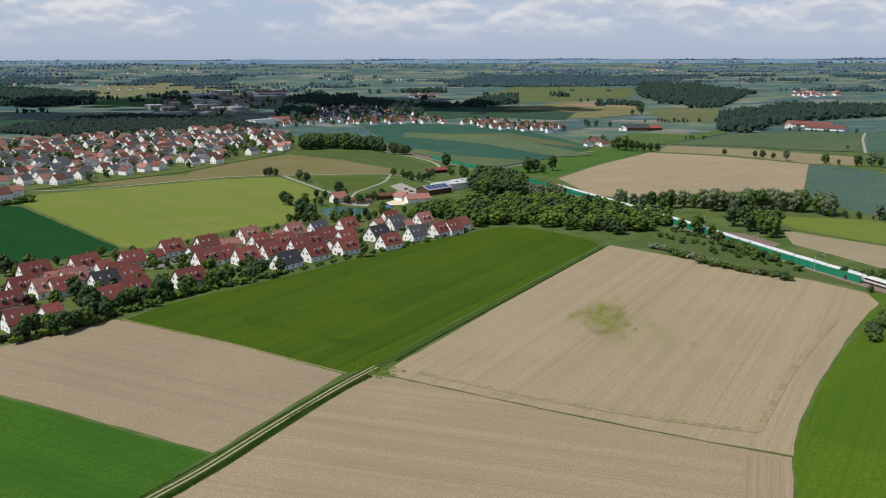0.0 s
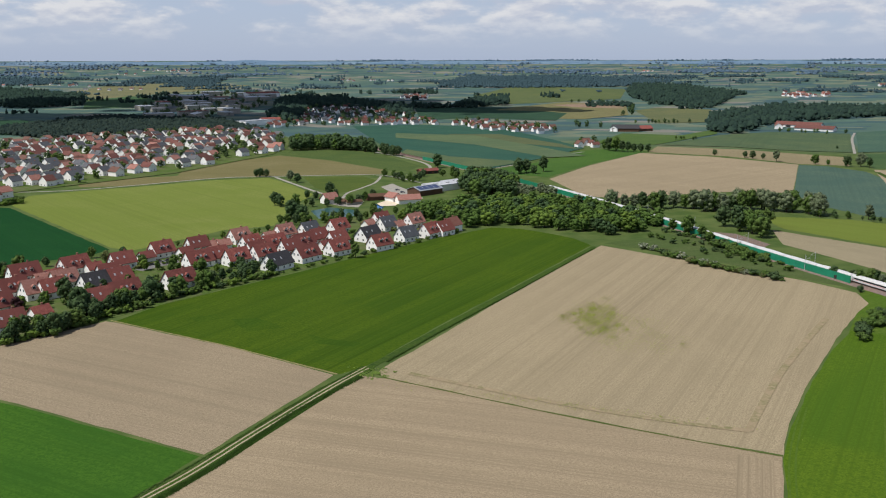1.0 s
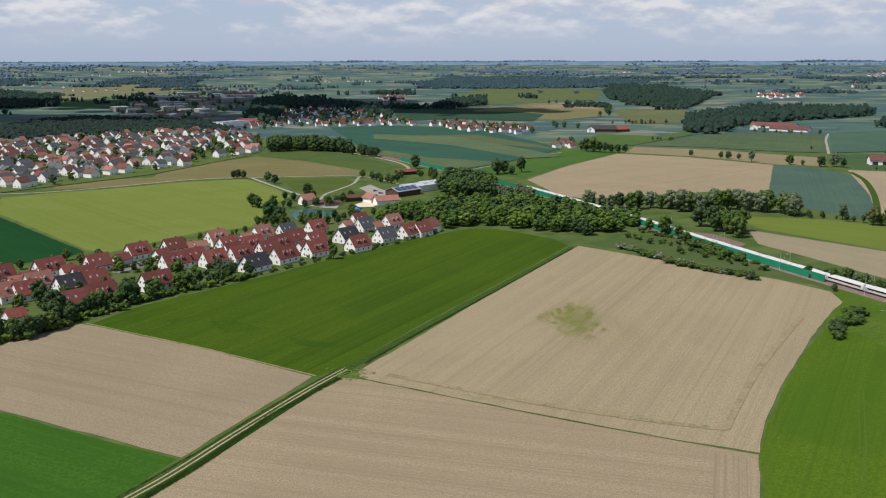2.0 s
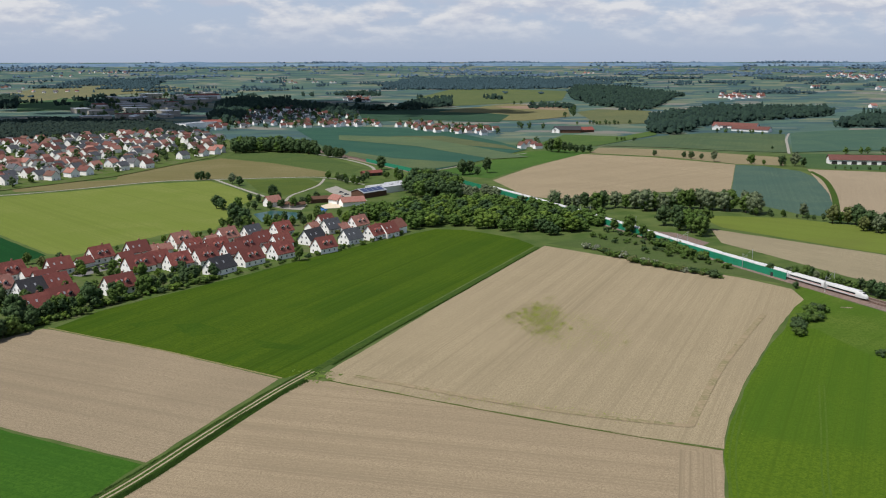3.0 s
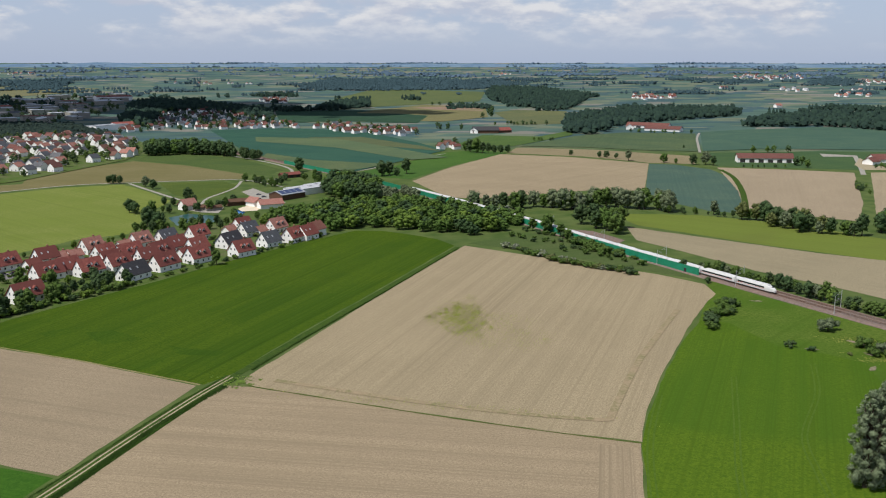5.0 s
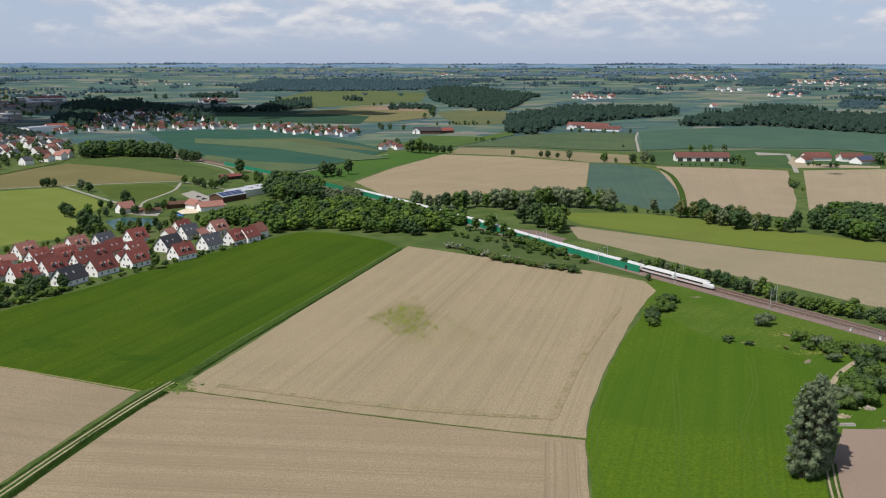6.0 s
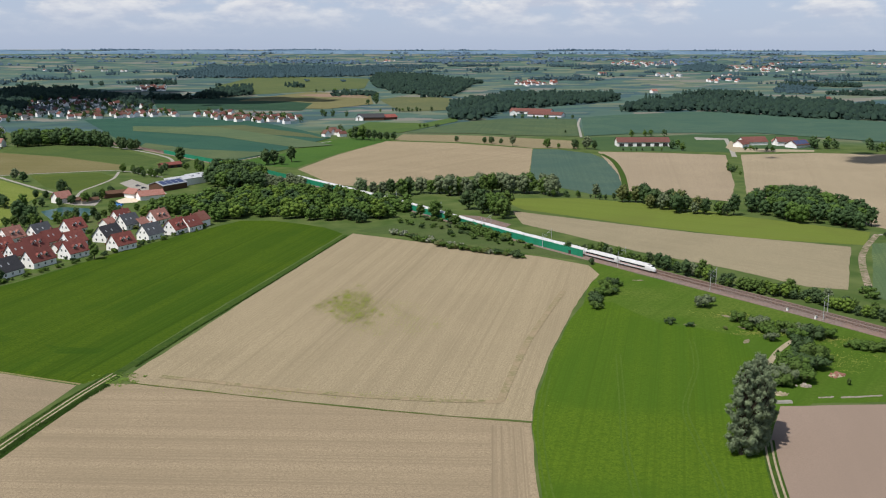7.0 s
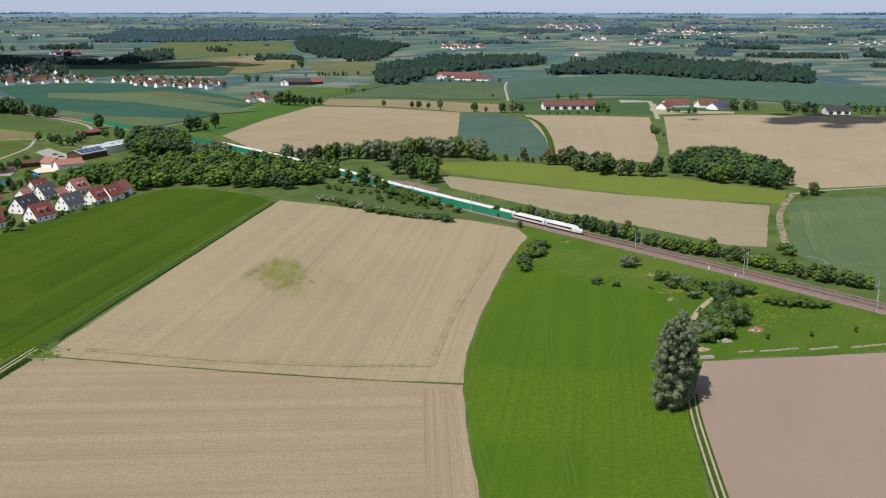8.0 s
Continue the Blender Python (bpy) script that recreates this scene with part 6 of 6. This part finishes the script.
# train
def train_car(nose):
    """Car body along x from 0 to 24.6; nose: the front car, tapered at x = 0."""
    L = 24.6
    ring = [(-1.4, 0.9), (-1.47, 1.6), (-1.47, 2.6), (-1.25, 3.45), (-.75, 3.82), (.75, 3.82), (1.25, 3.45), (1.47, 2.6), (1.47, 1.6), (1.4, 0.9)]
    stations = [(0, .28, .32), (.5, .55, .5), (1.5, .8, .68), (3.2, .95, .86), (5.5, 1, 1)] if nose else [(0, 1, 1)]
    stations.append((L, 1, 1))
    car = new("train_car")
    s = Shape()
    loops = [[(x, y * w, 0.9 + (z - 0.9) * h) for y, z in ring] for x, w, h in stations]
    for a, b in zip(loops, loops[1:]):
        for k in range(len(ring)):
            s.face(a[k], b[k], b[(k + 1) % len(ring)], a[(k + 1) % len(ring)])
    s.face(*loops[0])
    s.face(*loops[-1][::-1])
    part("body", s, M["train"], car)
    x0 = 6.0 if nose else 1.8
    for sy in (-1, 1):
        s = Shape()
        s.box(x0, L - 1.8, sy * 1.475 - .03, sy * 1.475 + .03, 1.98, 2.74)
        part("window_band", s, M["train_dark"], car, "dark tinted window band")
        s = Shape()
        s.box(x0, L - .3, sy * 1.46 - .02, sy * 1.46 + .02, 1.62, 1.74)
        part("stripe", s, M["train_red"], car, "thin red stripe")
        s = Shape()
        s.box(L - 1.5, L - .6, sy * 1.45 - .03, sy * 1.45 + .03, 1.1, 3.0)
        part("door", s, M["train_door"], car, "grey sliding door")
    for bx in (3.5, L - 3.5):
        s = Shape()
        s.box(bx - 1.6, bx + 1.6, -1.15, 1.15, 0.28, 0.9)
        bogie = part("bogie", s, M["bogie"], car)
        for wx in (-1.25, 1.25):
            for wy in (-.78, .70):
                s = Shape()
                s.tube((bx + wx, wy, .46), (bx + wx, wy + .08, .46), .46, .46, 10)
                part("wheel", s, M["rail"], bogie)
    s = Shape()
    s.box(4, L - 4, -.8, .8, 3.8, 3.95)
    part("roof_unit", s, M["train"], car)
    if nose:
        s = Shape()
        s.solid([(.9, -.55, 2.35), (.9, .55, 2.35), (2.6, .8, 3.1), (2.6, -.8, 3.1)], [(.8, -.5, 2.5), (.8, .5, 2.5), (2.4, .7, 3.35), (2.4, -.7, 3.35)])
        part("windscreen", s, M["train_dark"], car, "dark sloping windscreen")
    return tagged(car, "white high-speed train end car with long nose" if nose else "white high-speed train car with dark window band", "train", "cars of the train")


NOSE = 238.0
first, second = train_car(True), train_car(False)
for k in range(16):
    d = NOSE + k * 25.0
    x, y, _ = along(d, 2.2)
    x2, y2, _ = along(d + 24.6, 2.2)
    a = math.degrees(math.atan2(y2 - y, x2 - x))
    m = pose(x, y, 0.76, 0, 0, a)
    if k == 0:
        first.matrix_basis = m
    elif k == 1:
        second.matrix_basis = m
    else:
        copy_thing(second, m)

# green noise barrier along the near side
barrier = tagged(new("noise_barrier"), "bright green panelled noise barrier along the railway", "barrier", kind="structure")
s = Shape()
s.box(0.06, 3.94, -.06, .06, 0.1, 4.3)
panel = s.mesh("panel", M["barrier"])
s = Shape()
s.box(-.09, .09, -.1, .1, 0, 4.35)
post = s.mesh("post", M["barrier"])
d = 286.0
while d < 900:
    x, y, a = along(d, 5.6)
    part("panel", panel, None, barrier, m=pose(x, y, 0, 0, 0, a))
    part("post", post, None, barrier, m=pose(x, y, 0, 0, 0, a))
    d += 4.0
s = Shape()
s.box(-.02, .08, -.9, .9, 0.1, 2.6)
part("door", s, M["bogie"], barrier, "dark service door", pose(*along(296, 5.75)[:2], 0, 0, 0, along(296)[2] + 90))


ribbon("plinth", [(5.95, 0.05), (5.95, .5), (5.7, .5)], M["pale"], barrier, "pale concrete plinth", 286.0, 900.0)


# catenary masts
def mast(side):
    m = new("catenary_mast")
    s = Shape()
    s.tube((0, 0, 0), (0, 0, 8.2), .16, .1, 8)
    part("pole", s, M["steel"], m)
    s = Shape()
    s.tube((0, 0, 7.6), (3.2, 0, 6.4), .05, .05, 5)
    s.tube((0, 0, 6.0), (3.2, 0, 6.4), .05, .05, 5)
    s.tube((3.2, 0, 6.4), (3.2, 0, 5.6), .03, .03, 5)
    part("bracket", s, M["steel"], m)
    s = Shape()
    s.box(-.35, .35, -.35, .35, -.2, .35)
    part("footing", s, M["pale"], m)
    return tagged(m, "grey steel catenary mast with bracket beside the track", "mast", "catenary masts")


proto_mast = mast(1)
for k in range(9):
    d = 28 + k * 58.0
    for side, turn in ((5.9, -90), (-5.9, 90)):
        x, y, a = along(d + (6 if side < 0 else 0), side)
        m = pose(x, y, 0.3, 0, 0, a + turn)
        if k == 0 and side > 0:
            proto_mast.matrix_basis = m
        else:
            copy_thing(proto_mast, m)

# ---------------------------------------------------------------- meadow by the railway, details
sheet("meadow", "rough yellowish meadow between railway and ploughed field", [(157.8, 212.1), (150.5, 238.7), (157.5, 290.3), (160.9, 345.6), (184.5, 388.7), (203.3, 426.0), (209.8, 430.6), (216.1, 401.3), (232.6, 359.5), (244.6, 324.0), (259.5, 287.8), (271.8, 250.7), (287.0, 208.8), (240.9, 220.2), (188.7, 231.9)], crop("meadow_rough", (0.060, 0.114, 0.014), 40, 3.0, 0.25, (0.098, 0.138, 0.026)), 0.016)
sheet("slope", "grassy slope with shrubs above the field", [(102.0, 548.4), (142.3, 568.8), (162.4, 587.3), (186.5, 520.9), (204.5, 444.2), (204.2, 432.7), (183.6, 457.9), (156.1, 493.4), (130.6, 523.3)], crop("slope_grass", (0.065, 0.100, 0.032), 20, 6.0, 0.3, (0.09, 0.11, 0.045)), 0.017)
sheet("bare_bank", "bare brown earth bank above the cutting", [(178.1, 584.6), (192.1, 576.2), (202.0, 542.1), (192.1, 529.4), (181.0, 554.1)], M["ballast"], category="bank")
sheet("pond", "turquoise bathing pond", [(-90.8, 673.2), (-78.3, 688.9), (-60.4, 678.0), (-54.5, 657.6), (-60.9, 638.6), (-80.8, 638.8)], M["water"], category="pond")
sheet("paddling_pool", "small bright blue paddling pool", [(-45.0, 679.8), (-38.7, 679.8), (-40.0, 696.0), (-45.6, 696.0)], M["slide"], category="pool")
for x, y, a, b, turn in [(210.7, 389.9, 3.2, 1.2, -20), (218.5, 322.9, 4.5, 1.6, -60), (214.8, 307.9, 3.0, 1.6, -70), (205.5, 292.6, 3.5, 1.3, 40), (196.4, 318.0, 3.0, 0.8, -30)]:
    c, d = math.cos(radians(turn)), math.sin(radians(turn))
    ring = [(x + a * u * c - b * w * d, y + a * u * d + b * w * c) for u, w in ((-1, -.2), (-.4, -1), (.5, -.7), (1, .1), (.4, .8), (-.5, .6))]
    sheet("worn_patch", "worn dry earth patch in the meadow", ring, M["churned"], None, .7, "meadow")
sheet("sand_court", "pale sand court", [(-44.1, 707.8), (-37.4, 722.2), (-27.2, 713.3), (-29.2, 696.4), (-40.3, 693.8)], M["sand"], category="court")
sheet("car_park", "pale gravel car park", [(-46.2, 800.7), (-37.3, 822.8), (-18.5, 772.4), (-8.5, 733.8), (-15.0, 716.0), (-29.5, 749.7)], M["pale"], category="yard")
sheet("pool_yard", "pale paved yard by the kiosk", [(-80.1, 705.5), (-71.4, 728.6), (-54.8, 716.6), (-57.0, 688.6), (-70.3, 694.2)], M["pale"], category="yard")
sheet("village_street", "grey asphalt turning place in the village", [(-159.4, 480.4), (-153.7, 497.0), (-144.5, 508.7), (-139.7, 496.9), (-148.2, 488.5), (-154.0, 477.7)], M["asphalt"], category="road")
sheet("farm_yard", "pale concrete farm yard", [(595.6, 913.7), (645.2, 980.8), (610.3, 901.7), (675.3, 865.1), (664.0, 850.3), (577.9, 869.5)], M["gravel"], category="yard")
sheet("far_yard", "pale works yard", [(627.4, 1034.7), (656.3, 1008.0), (648.0, 995.2), (611.1, 1000.9)], M["pale"], category="yard")
for pts in ([(-9.0, 313.5), (39.6, 284.0), (72.3, 268.1), (94.4, 260.1)], [(94.4, 260.1), (105.3, 280.2), (123.6, 312.6), (144.6, 345.5), (168.2, 381.1)]):
    strip("headland_line", "darker tractor line along the field's headland", pts, 2.6, M["soil_dark"], category="field")


def tufts(name, label, cx, cy, sx, sy, turn, n, size, leaf, seed):
    """Weeds in a loose patch: low sprays on the soil."""
    rng = random.Random(seed)
    v, f = [], []
    c, s = math.cos(radians(turn)), math.sin(radians(turn))
    hearts = [(rng.gauss(0, sx), rng.gauss(0, sy), rng.uniform(.12, .4)) for _ in range(26)]
    for k in range(n):
        if k % 3:
            u, w, t = rng.choice(hearts)
            a, b = rng.gauss(u, sx * t), rng.gauss(w, sy * t)
        else:
            a, b = rng.gauss(0, sx), rng.gauss(0, sy)
        x, y, w = cx + a * c - b * s, cy + a * s + b * c, size * rng.uniform(.5, 1.3)
        for j in range(2):
            t = rng.uniform(0, 6.28)
            i = len(v)
            v.extend([(x - w * math.cos(t), y - w * math.sin(t), .1), (x + w * math.sin(t), y - w * math.cos(t), .12), (x + w * math.cos(t), y + w * math.sin(t), .1 + w * .4), (x - w * math.sin(t), y + w * math.cos(t), .12)])
            f.append((i, i + 1, i + 2, i + 3))
    me = bpy.data.meshes.new(name)
    me.from_pydata(v, [], f)
    me.materials.append(LEAF[leaf])
    return tagged(new(name, me), label, "weeds", kind="stuff")


tufts("weeds", "patch of yellow-green weeds on the bare field", 68.1, 389.9, 5.0, 10, -12, 9000, 0.115, "weed", 1)
tufts("weeds", "second patch of yellow-green weeds on the bare field", 71.5, 374.2, 5.0, 12, -12, 6000, 0.115, "weed", 11)
tufts("weeds", "thin olive weeds on the bare field", 78.7, 359.5, 9, 16, -12, 4500, 0.105, "weed", 2)
tufts("weeds", "thin weeds along the field's headland", 39.5, 283.5, 30, 2, -22, 500, 0.16, "weed", 7)
for k, (x, y, a, b) in enumerate(((219.0, 325.5, 5, 2.5), (216.5, 300.2, 6, 3), (228.8, 302.9, 5, 4), (239.7, 284.6, 5, 4), (227.6, 263.5, 9, 6))):
    tufts("dry_grass", "tufts of dry yellowish grass in the meadow", x, y, a, b, -20, 500, 0.2, "weed", 20 + k)
tufts("weeds", "weeds at the field corner by the track", -22.7, 314.8, 2.5, 3, 60, 160, 0.4, "fresh", 3)


def weed_line(name, label, points, wide, per_metre, tall, leaf, seed):
    """Rank weeds standing along a line, uneven in height and width."""
    rng = random.Random(seed)
    v, f = [], []
    for a, b in zip(points, points[1:]):
        d = math.dist(a, b)
        nx, ny = -(b[1] - a[1]) / d, (b[0] - a[0]) / d
        for k in range(int(d * per_metre)):
            t, off = rng.random(), rng.triangular(-.5, .5, 0) * wide * (1 + .3 * math.sin(k * .002))
            x, y, w, h = a[0] + (b[0] - a[0]) * t + nx * off, a[1] + (b[1] - a[1]) * t + ny * off, rng.uniform(.08, .2), tall * rng.uniform(.3, 1)
            u, i = rng.uniform(0, 6.28), len(v)
            c, s = w * math.cos(u), w * math.sin(u)
            v.extend([(x - c, y - s, .02), (x + c, y + s, .02), (x + c * .7 + s, y + s * .7 - c, h), (x - c * .7 + s, y - s * .7 - c, h * .9)])
            f.append((i, i + 1, i + 2, i + 3))
    me = bpy.data.meshes.new(name)
    me.from_pydata(v, [], f)
    me.materials.append(LEAF[leaf])
    return tagged(new(name, me), label, "weeds", kind="stuff")


weed_line("track_weeds", "rank dark weeds beside the farm track", [(-25.8, 310.0), (-30.6, 302.0), (-44.0, 277.7), (-52.7, 256.7), (-59.1, 240.7), (-68.3, 222.5), (-79.0, 202.8)], 2.6, 80, .45, "verge_leaf", 4)
weed_line("track_weeds", "low weeds along the farm track's other side", [(-29.2, 314.8), (-39.2, 297.6), (-50.6, 273.9), (-58.9, 254.7), (-65.4, 241.8), (-78.2, 216.9)], 1.4, 24, .3, "verge_leaf", 5)
weed_line("track_weeds", "rank grass along the edge of the bare field", [(-17.6, 326.1), (3.7, 366.4), (41.3, 434.4), (94.5, 532.9)], 1.4, 30, .4, "verge_leaf", 6)


def water_slide(x, y, yaw):
    """A blue slide with posts, ladder and landing."""
    t = new("water_slide")
    t.matrix_basis = pose(x, y, height(x, y), 0, 0, yaw)
    s = Shape()
    for k in range(6):
        x0, x1 = -3.5 + k * 1.2, -2.3 + k * 1.2
        z0, z1 = 3.0 * (1 - k / 6) ** 1.3 + .2, 3.0 * (1 - (k + 1) / 6) ** 1.3 + .2
        for y0, y1, up in ((-.8, .8, 0), (-.95, -.8, .45), (.8, .95, .45)):
            s.solid([(x0, y0, z0 - .1), (x1, y0, z1 - .1), (x1, y1, z1 - .1), (x0, y1, z0 - .1)], [(x0, y0, z0 + .05 + up), (x1, y0, z1 + .05 + up), (x1, y1, z1 + .05 + up), (x0, y1, z0 + .05 + up)])
    part("chute", s, M["slide"], t)
    s = Shape()
    s.box(-5.2, -3.5, -1, 1, 3.05, 3.2)
    part("platform", s, M["slide"], t)
    for px, py in ((-5.1, -.9), (-5.1, .9), (-3.6, -.9), (-3.6, .9)):
        s = Shape()
        s.box(px - .08, px + .08, py - .08, py + .08, 0, 3.05)
        part("post", s, M["steel"], t)
    for k in range(8):
        s = Shape()
        s.box(-5.35, -5.2, -.5, .5, .3 + k * .36, .36 + k * .36)
        part("rung", s, M["steel"], t)
    return tagged(t, "blue plastic water slide beside the pond", "slide")


water_slide(-41.5, 685.7, 20)


def rubble(x, y, n, spread, size, mat, label):
    """A heap of broken stones."""
    rng = random.Random(int(x * 7 + y))
    heap = new("rubble_heap")
    heap.matrix_basis = pose(x, y, 0)
    s = Shape()
    for k in range(7):
        a = 2 * math.pi * k / 7
        s.v.append((math.cos(a) * spread * 1.1, math.sin(a) * spread * .7, -.05))
    s.v.append((0, 0, spread * .3))
    for k in range(7):
        s.f.append((k, (k + 1) % 7, 7))
        s.s.append(0)
    part("earth_mound", s, M["gravel"], heap)
    for k in range(n):
        s = Shape()
        q = size * rng.uniform(.5, 1.2)
        s.solid([(-q, -q * .7, -q * .5), (q, -q * .8, -q * .5), (q * .9, q * .7, -q * .5), (-q * .8, q * .8, -q * .5)], [(-q * .6, -q * .5, q * .5), (q * .7, -q * .4, q * .6), (q * .5, q * .5, q * .4), (-q * .6, q * .4, q * .55)])
        a, b = rng.gauss(0, spread * .5), rng.gauss(0, spread * .33)
        part("stone", s, M[mat], heap, m=pose(a, b, max(.1, spread * .28 - .25 * math.hypot(a, b)), rng.uniform(0, 40), rng.uniform(0, 40), rng.uniform(0, 360)))
    return tagged(heap, label, "rubble")


rubble(213.5, 251.5, 30, 3.2, .55, "brick", "heap of reddish rubble and earth in the meadow")
rubble(196.4, 245.5, 24, 2.0, .6, "stone", "heap of pale grey stones in the meadow")
rubble(184.2, 241.3, 20, 2.4, .5, "gravel", "low heap of brown earth and stones")


def dry_wall(points, high, label, mat):
    """A low bank wall of loose stones along a line."""
    rng = random.Random(len(label))
    w = new("stone_wall")
    for a, b in zip(points, points[1:]):
        d = math.dist(a, b)
        for k in range(int(d / 1.1)):
            f = k * 1.1 / d
            s = Shape()
            q = rng.uniform(.4, .6)
            s.solid([(-q, -.4, -.1), (q, -.4, -.1), (q, .4, -.1), (-q, .4, -.1)], [(-q * .85, -.3, high * rng.uniform(.6, 1)), (q * .8, -.3, high * rng.uniform(.6, 1)), (q * .8, .3, high * rng.uniform(.6, 1)), (-q * .85, .3, high * rng.uniform(.6, 1))])
            part("stone", s, M[mat], w, m=pose(a[0] + (b[0] - a[0]) * f, a[1] + (b[1] - a[1]) * f + rng.uniform(-.15, .15), 0, 0, 0, math.degrees(math.atan2(b[1] - a[1], b[0] - a[0])) + rng.uniform(-8, 8)))
    return tagged(w, label, "wall")


dry_wall([(194.1, 235.4), (199.8, 234.4)], .3, "low row of pale stones beside the field", "stone")
dry_wall([(201.2, 233.3), (216.3, 231.1)], .4, "low wall of pale stone blocks beside the field", "stone")
dry_wall([(217.6, 228.9), (229.0, 227.5)], .45, "low wall of stone blocks beside the field", "stone")
dry_wall([(232.2, 225.7), (244.7, 224.0), (259.9, 221.3)], .5, "low wall of brownish blocks beside the field", "gravel")
s = Shape()
s.solid([(-2.7, -.8, 0), (2.7, -.8, 0), (2.7, .8, 0), (-2.7, .8, 0)], [(-2.5, -.6, .6), (2.6, -.5, .7), (2.5, .6, .65), (-2.6, .6, .6)])
slab = part("concrete_slab", s, M["pale"], None, m=pose(180.4, 235.0, 0, 0, 0, -12))
tagged(slab, "weathered pale concrete slab at the field corner", "slab")
for x, y in ((211.0, 242.5), (227.3, 239.4), (244.8, 237.3), (166.8, 237.9)):
    tree(x, y, 2.6, "leaf", "young trees", "newly planted in the meadow", .8)

# signal boxes beside the track
for x, y in ((246.6, 323.9), (250.5, 310.6)):
    s = Shape()
    s.box(-.45, .45, -.35, .35, 0, 1.5)
    b = new("signal_cabinet")
    b.matrix_basis = pose(x, y, 0, 0, 0, 20)
    part("cabinet", s, M["frame"], b)
    s = Shape()
    s.box(-.55, .55, -.45, .45, 1.5, 1.62)
    part("lid", s, M["pale"], b)
    tagged(b, "small white signal cabinet beside the railway", "cabinet", "signal cabinets")


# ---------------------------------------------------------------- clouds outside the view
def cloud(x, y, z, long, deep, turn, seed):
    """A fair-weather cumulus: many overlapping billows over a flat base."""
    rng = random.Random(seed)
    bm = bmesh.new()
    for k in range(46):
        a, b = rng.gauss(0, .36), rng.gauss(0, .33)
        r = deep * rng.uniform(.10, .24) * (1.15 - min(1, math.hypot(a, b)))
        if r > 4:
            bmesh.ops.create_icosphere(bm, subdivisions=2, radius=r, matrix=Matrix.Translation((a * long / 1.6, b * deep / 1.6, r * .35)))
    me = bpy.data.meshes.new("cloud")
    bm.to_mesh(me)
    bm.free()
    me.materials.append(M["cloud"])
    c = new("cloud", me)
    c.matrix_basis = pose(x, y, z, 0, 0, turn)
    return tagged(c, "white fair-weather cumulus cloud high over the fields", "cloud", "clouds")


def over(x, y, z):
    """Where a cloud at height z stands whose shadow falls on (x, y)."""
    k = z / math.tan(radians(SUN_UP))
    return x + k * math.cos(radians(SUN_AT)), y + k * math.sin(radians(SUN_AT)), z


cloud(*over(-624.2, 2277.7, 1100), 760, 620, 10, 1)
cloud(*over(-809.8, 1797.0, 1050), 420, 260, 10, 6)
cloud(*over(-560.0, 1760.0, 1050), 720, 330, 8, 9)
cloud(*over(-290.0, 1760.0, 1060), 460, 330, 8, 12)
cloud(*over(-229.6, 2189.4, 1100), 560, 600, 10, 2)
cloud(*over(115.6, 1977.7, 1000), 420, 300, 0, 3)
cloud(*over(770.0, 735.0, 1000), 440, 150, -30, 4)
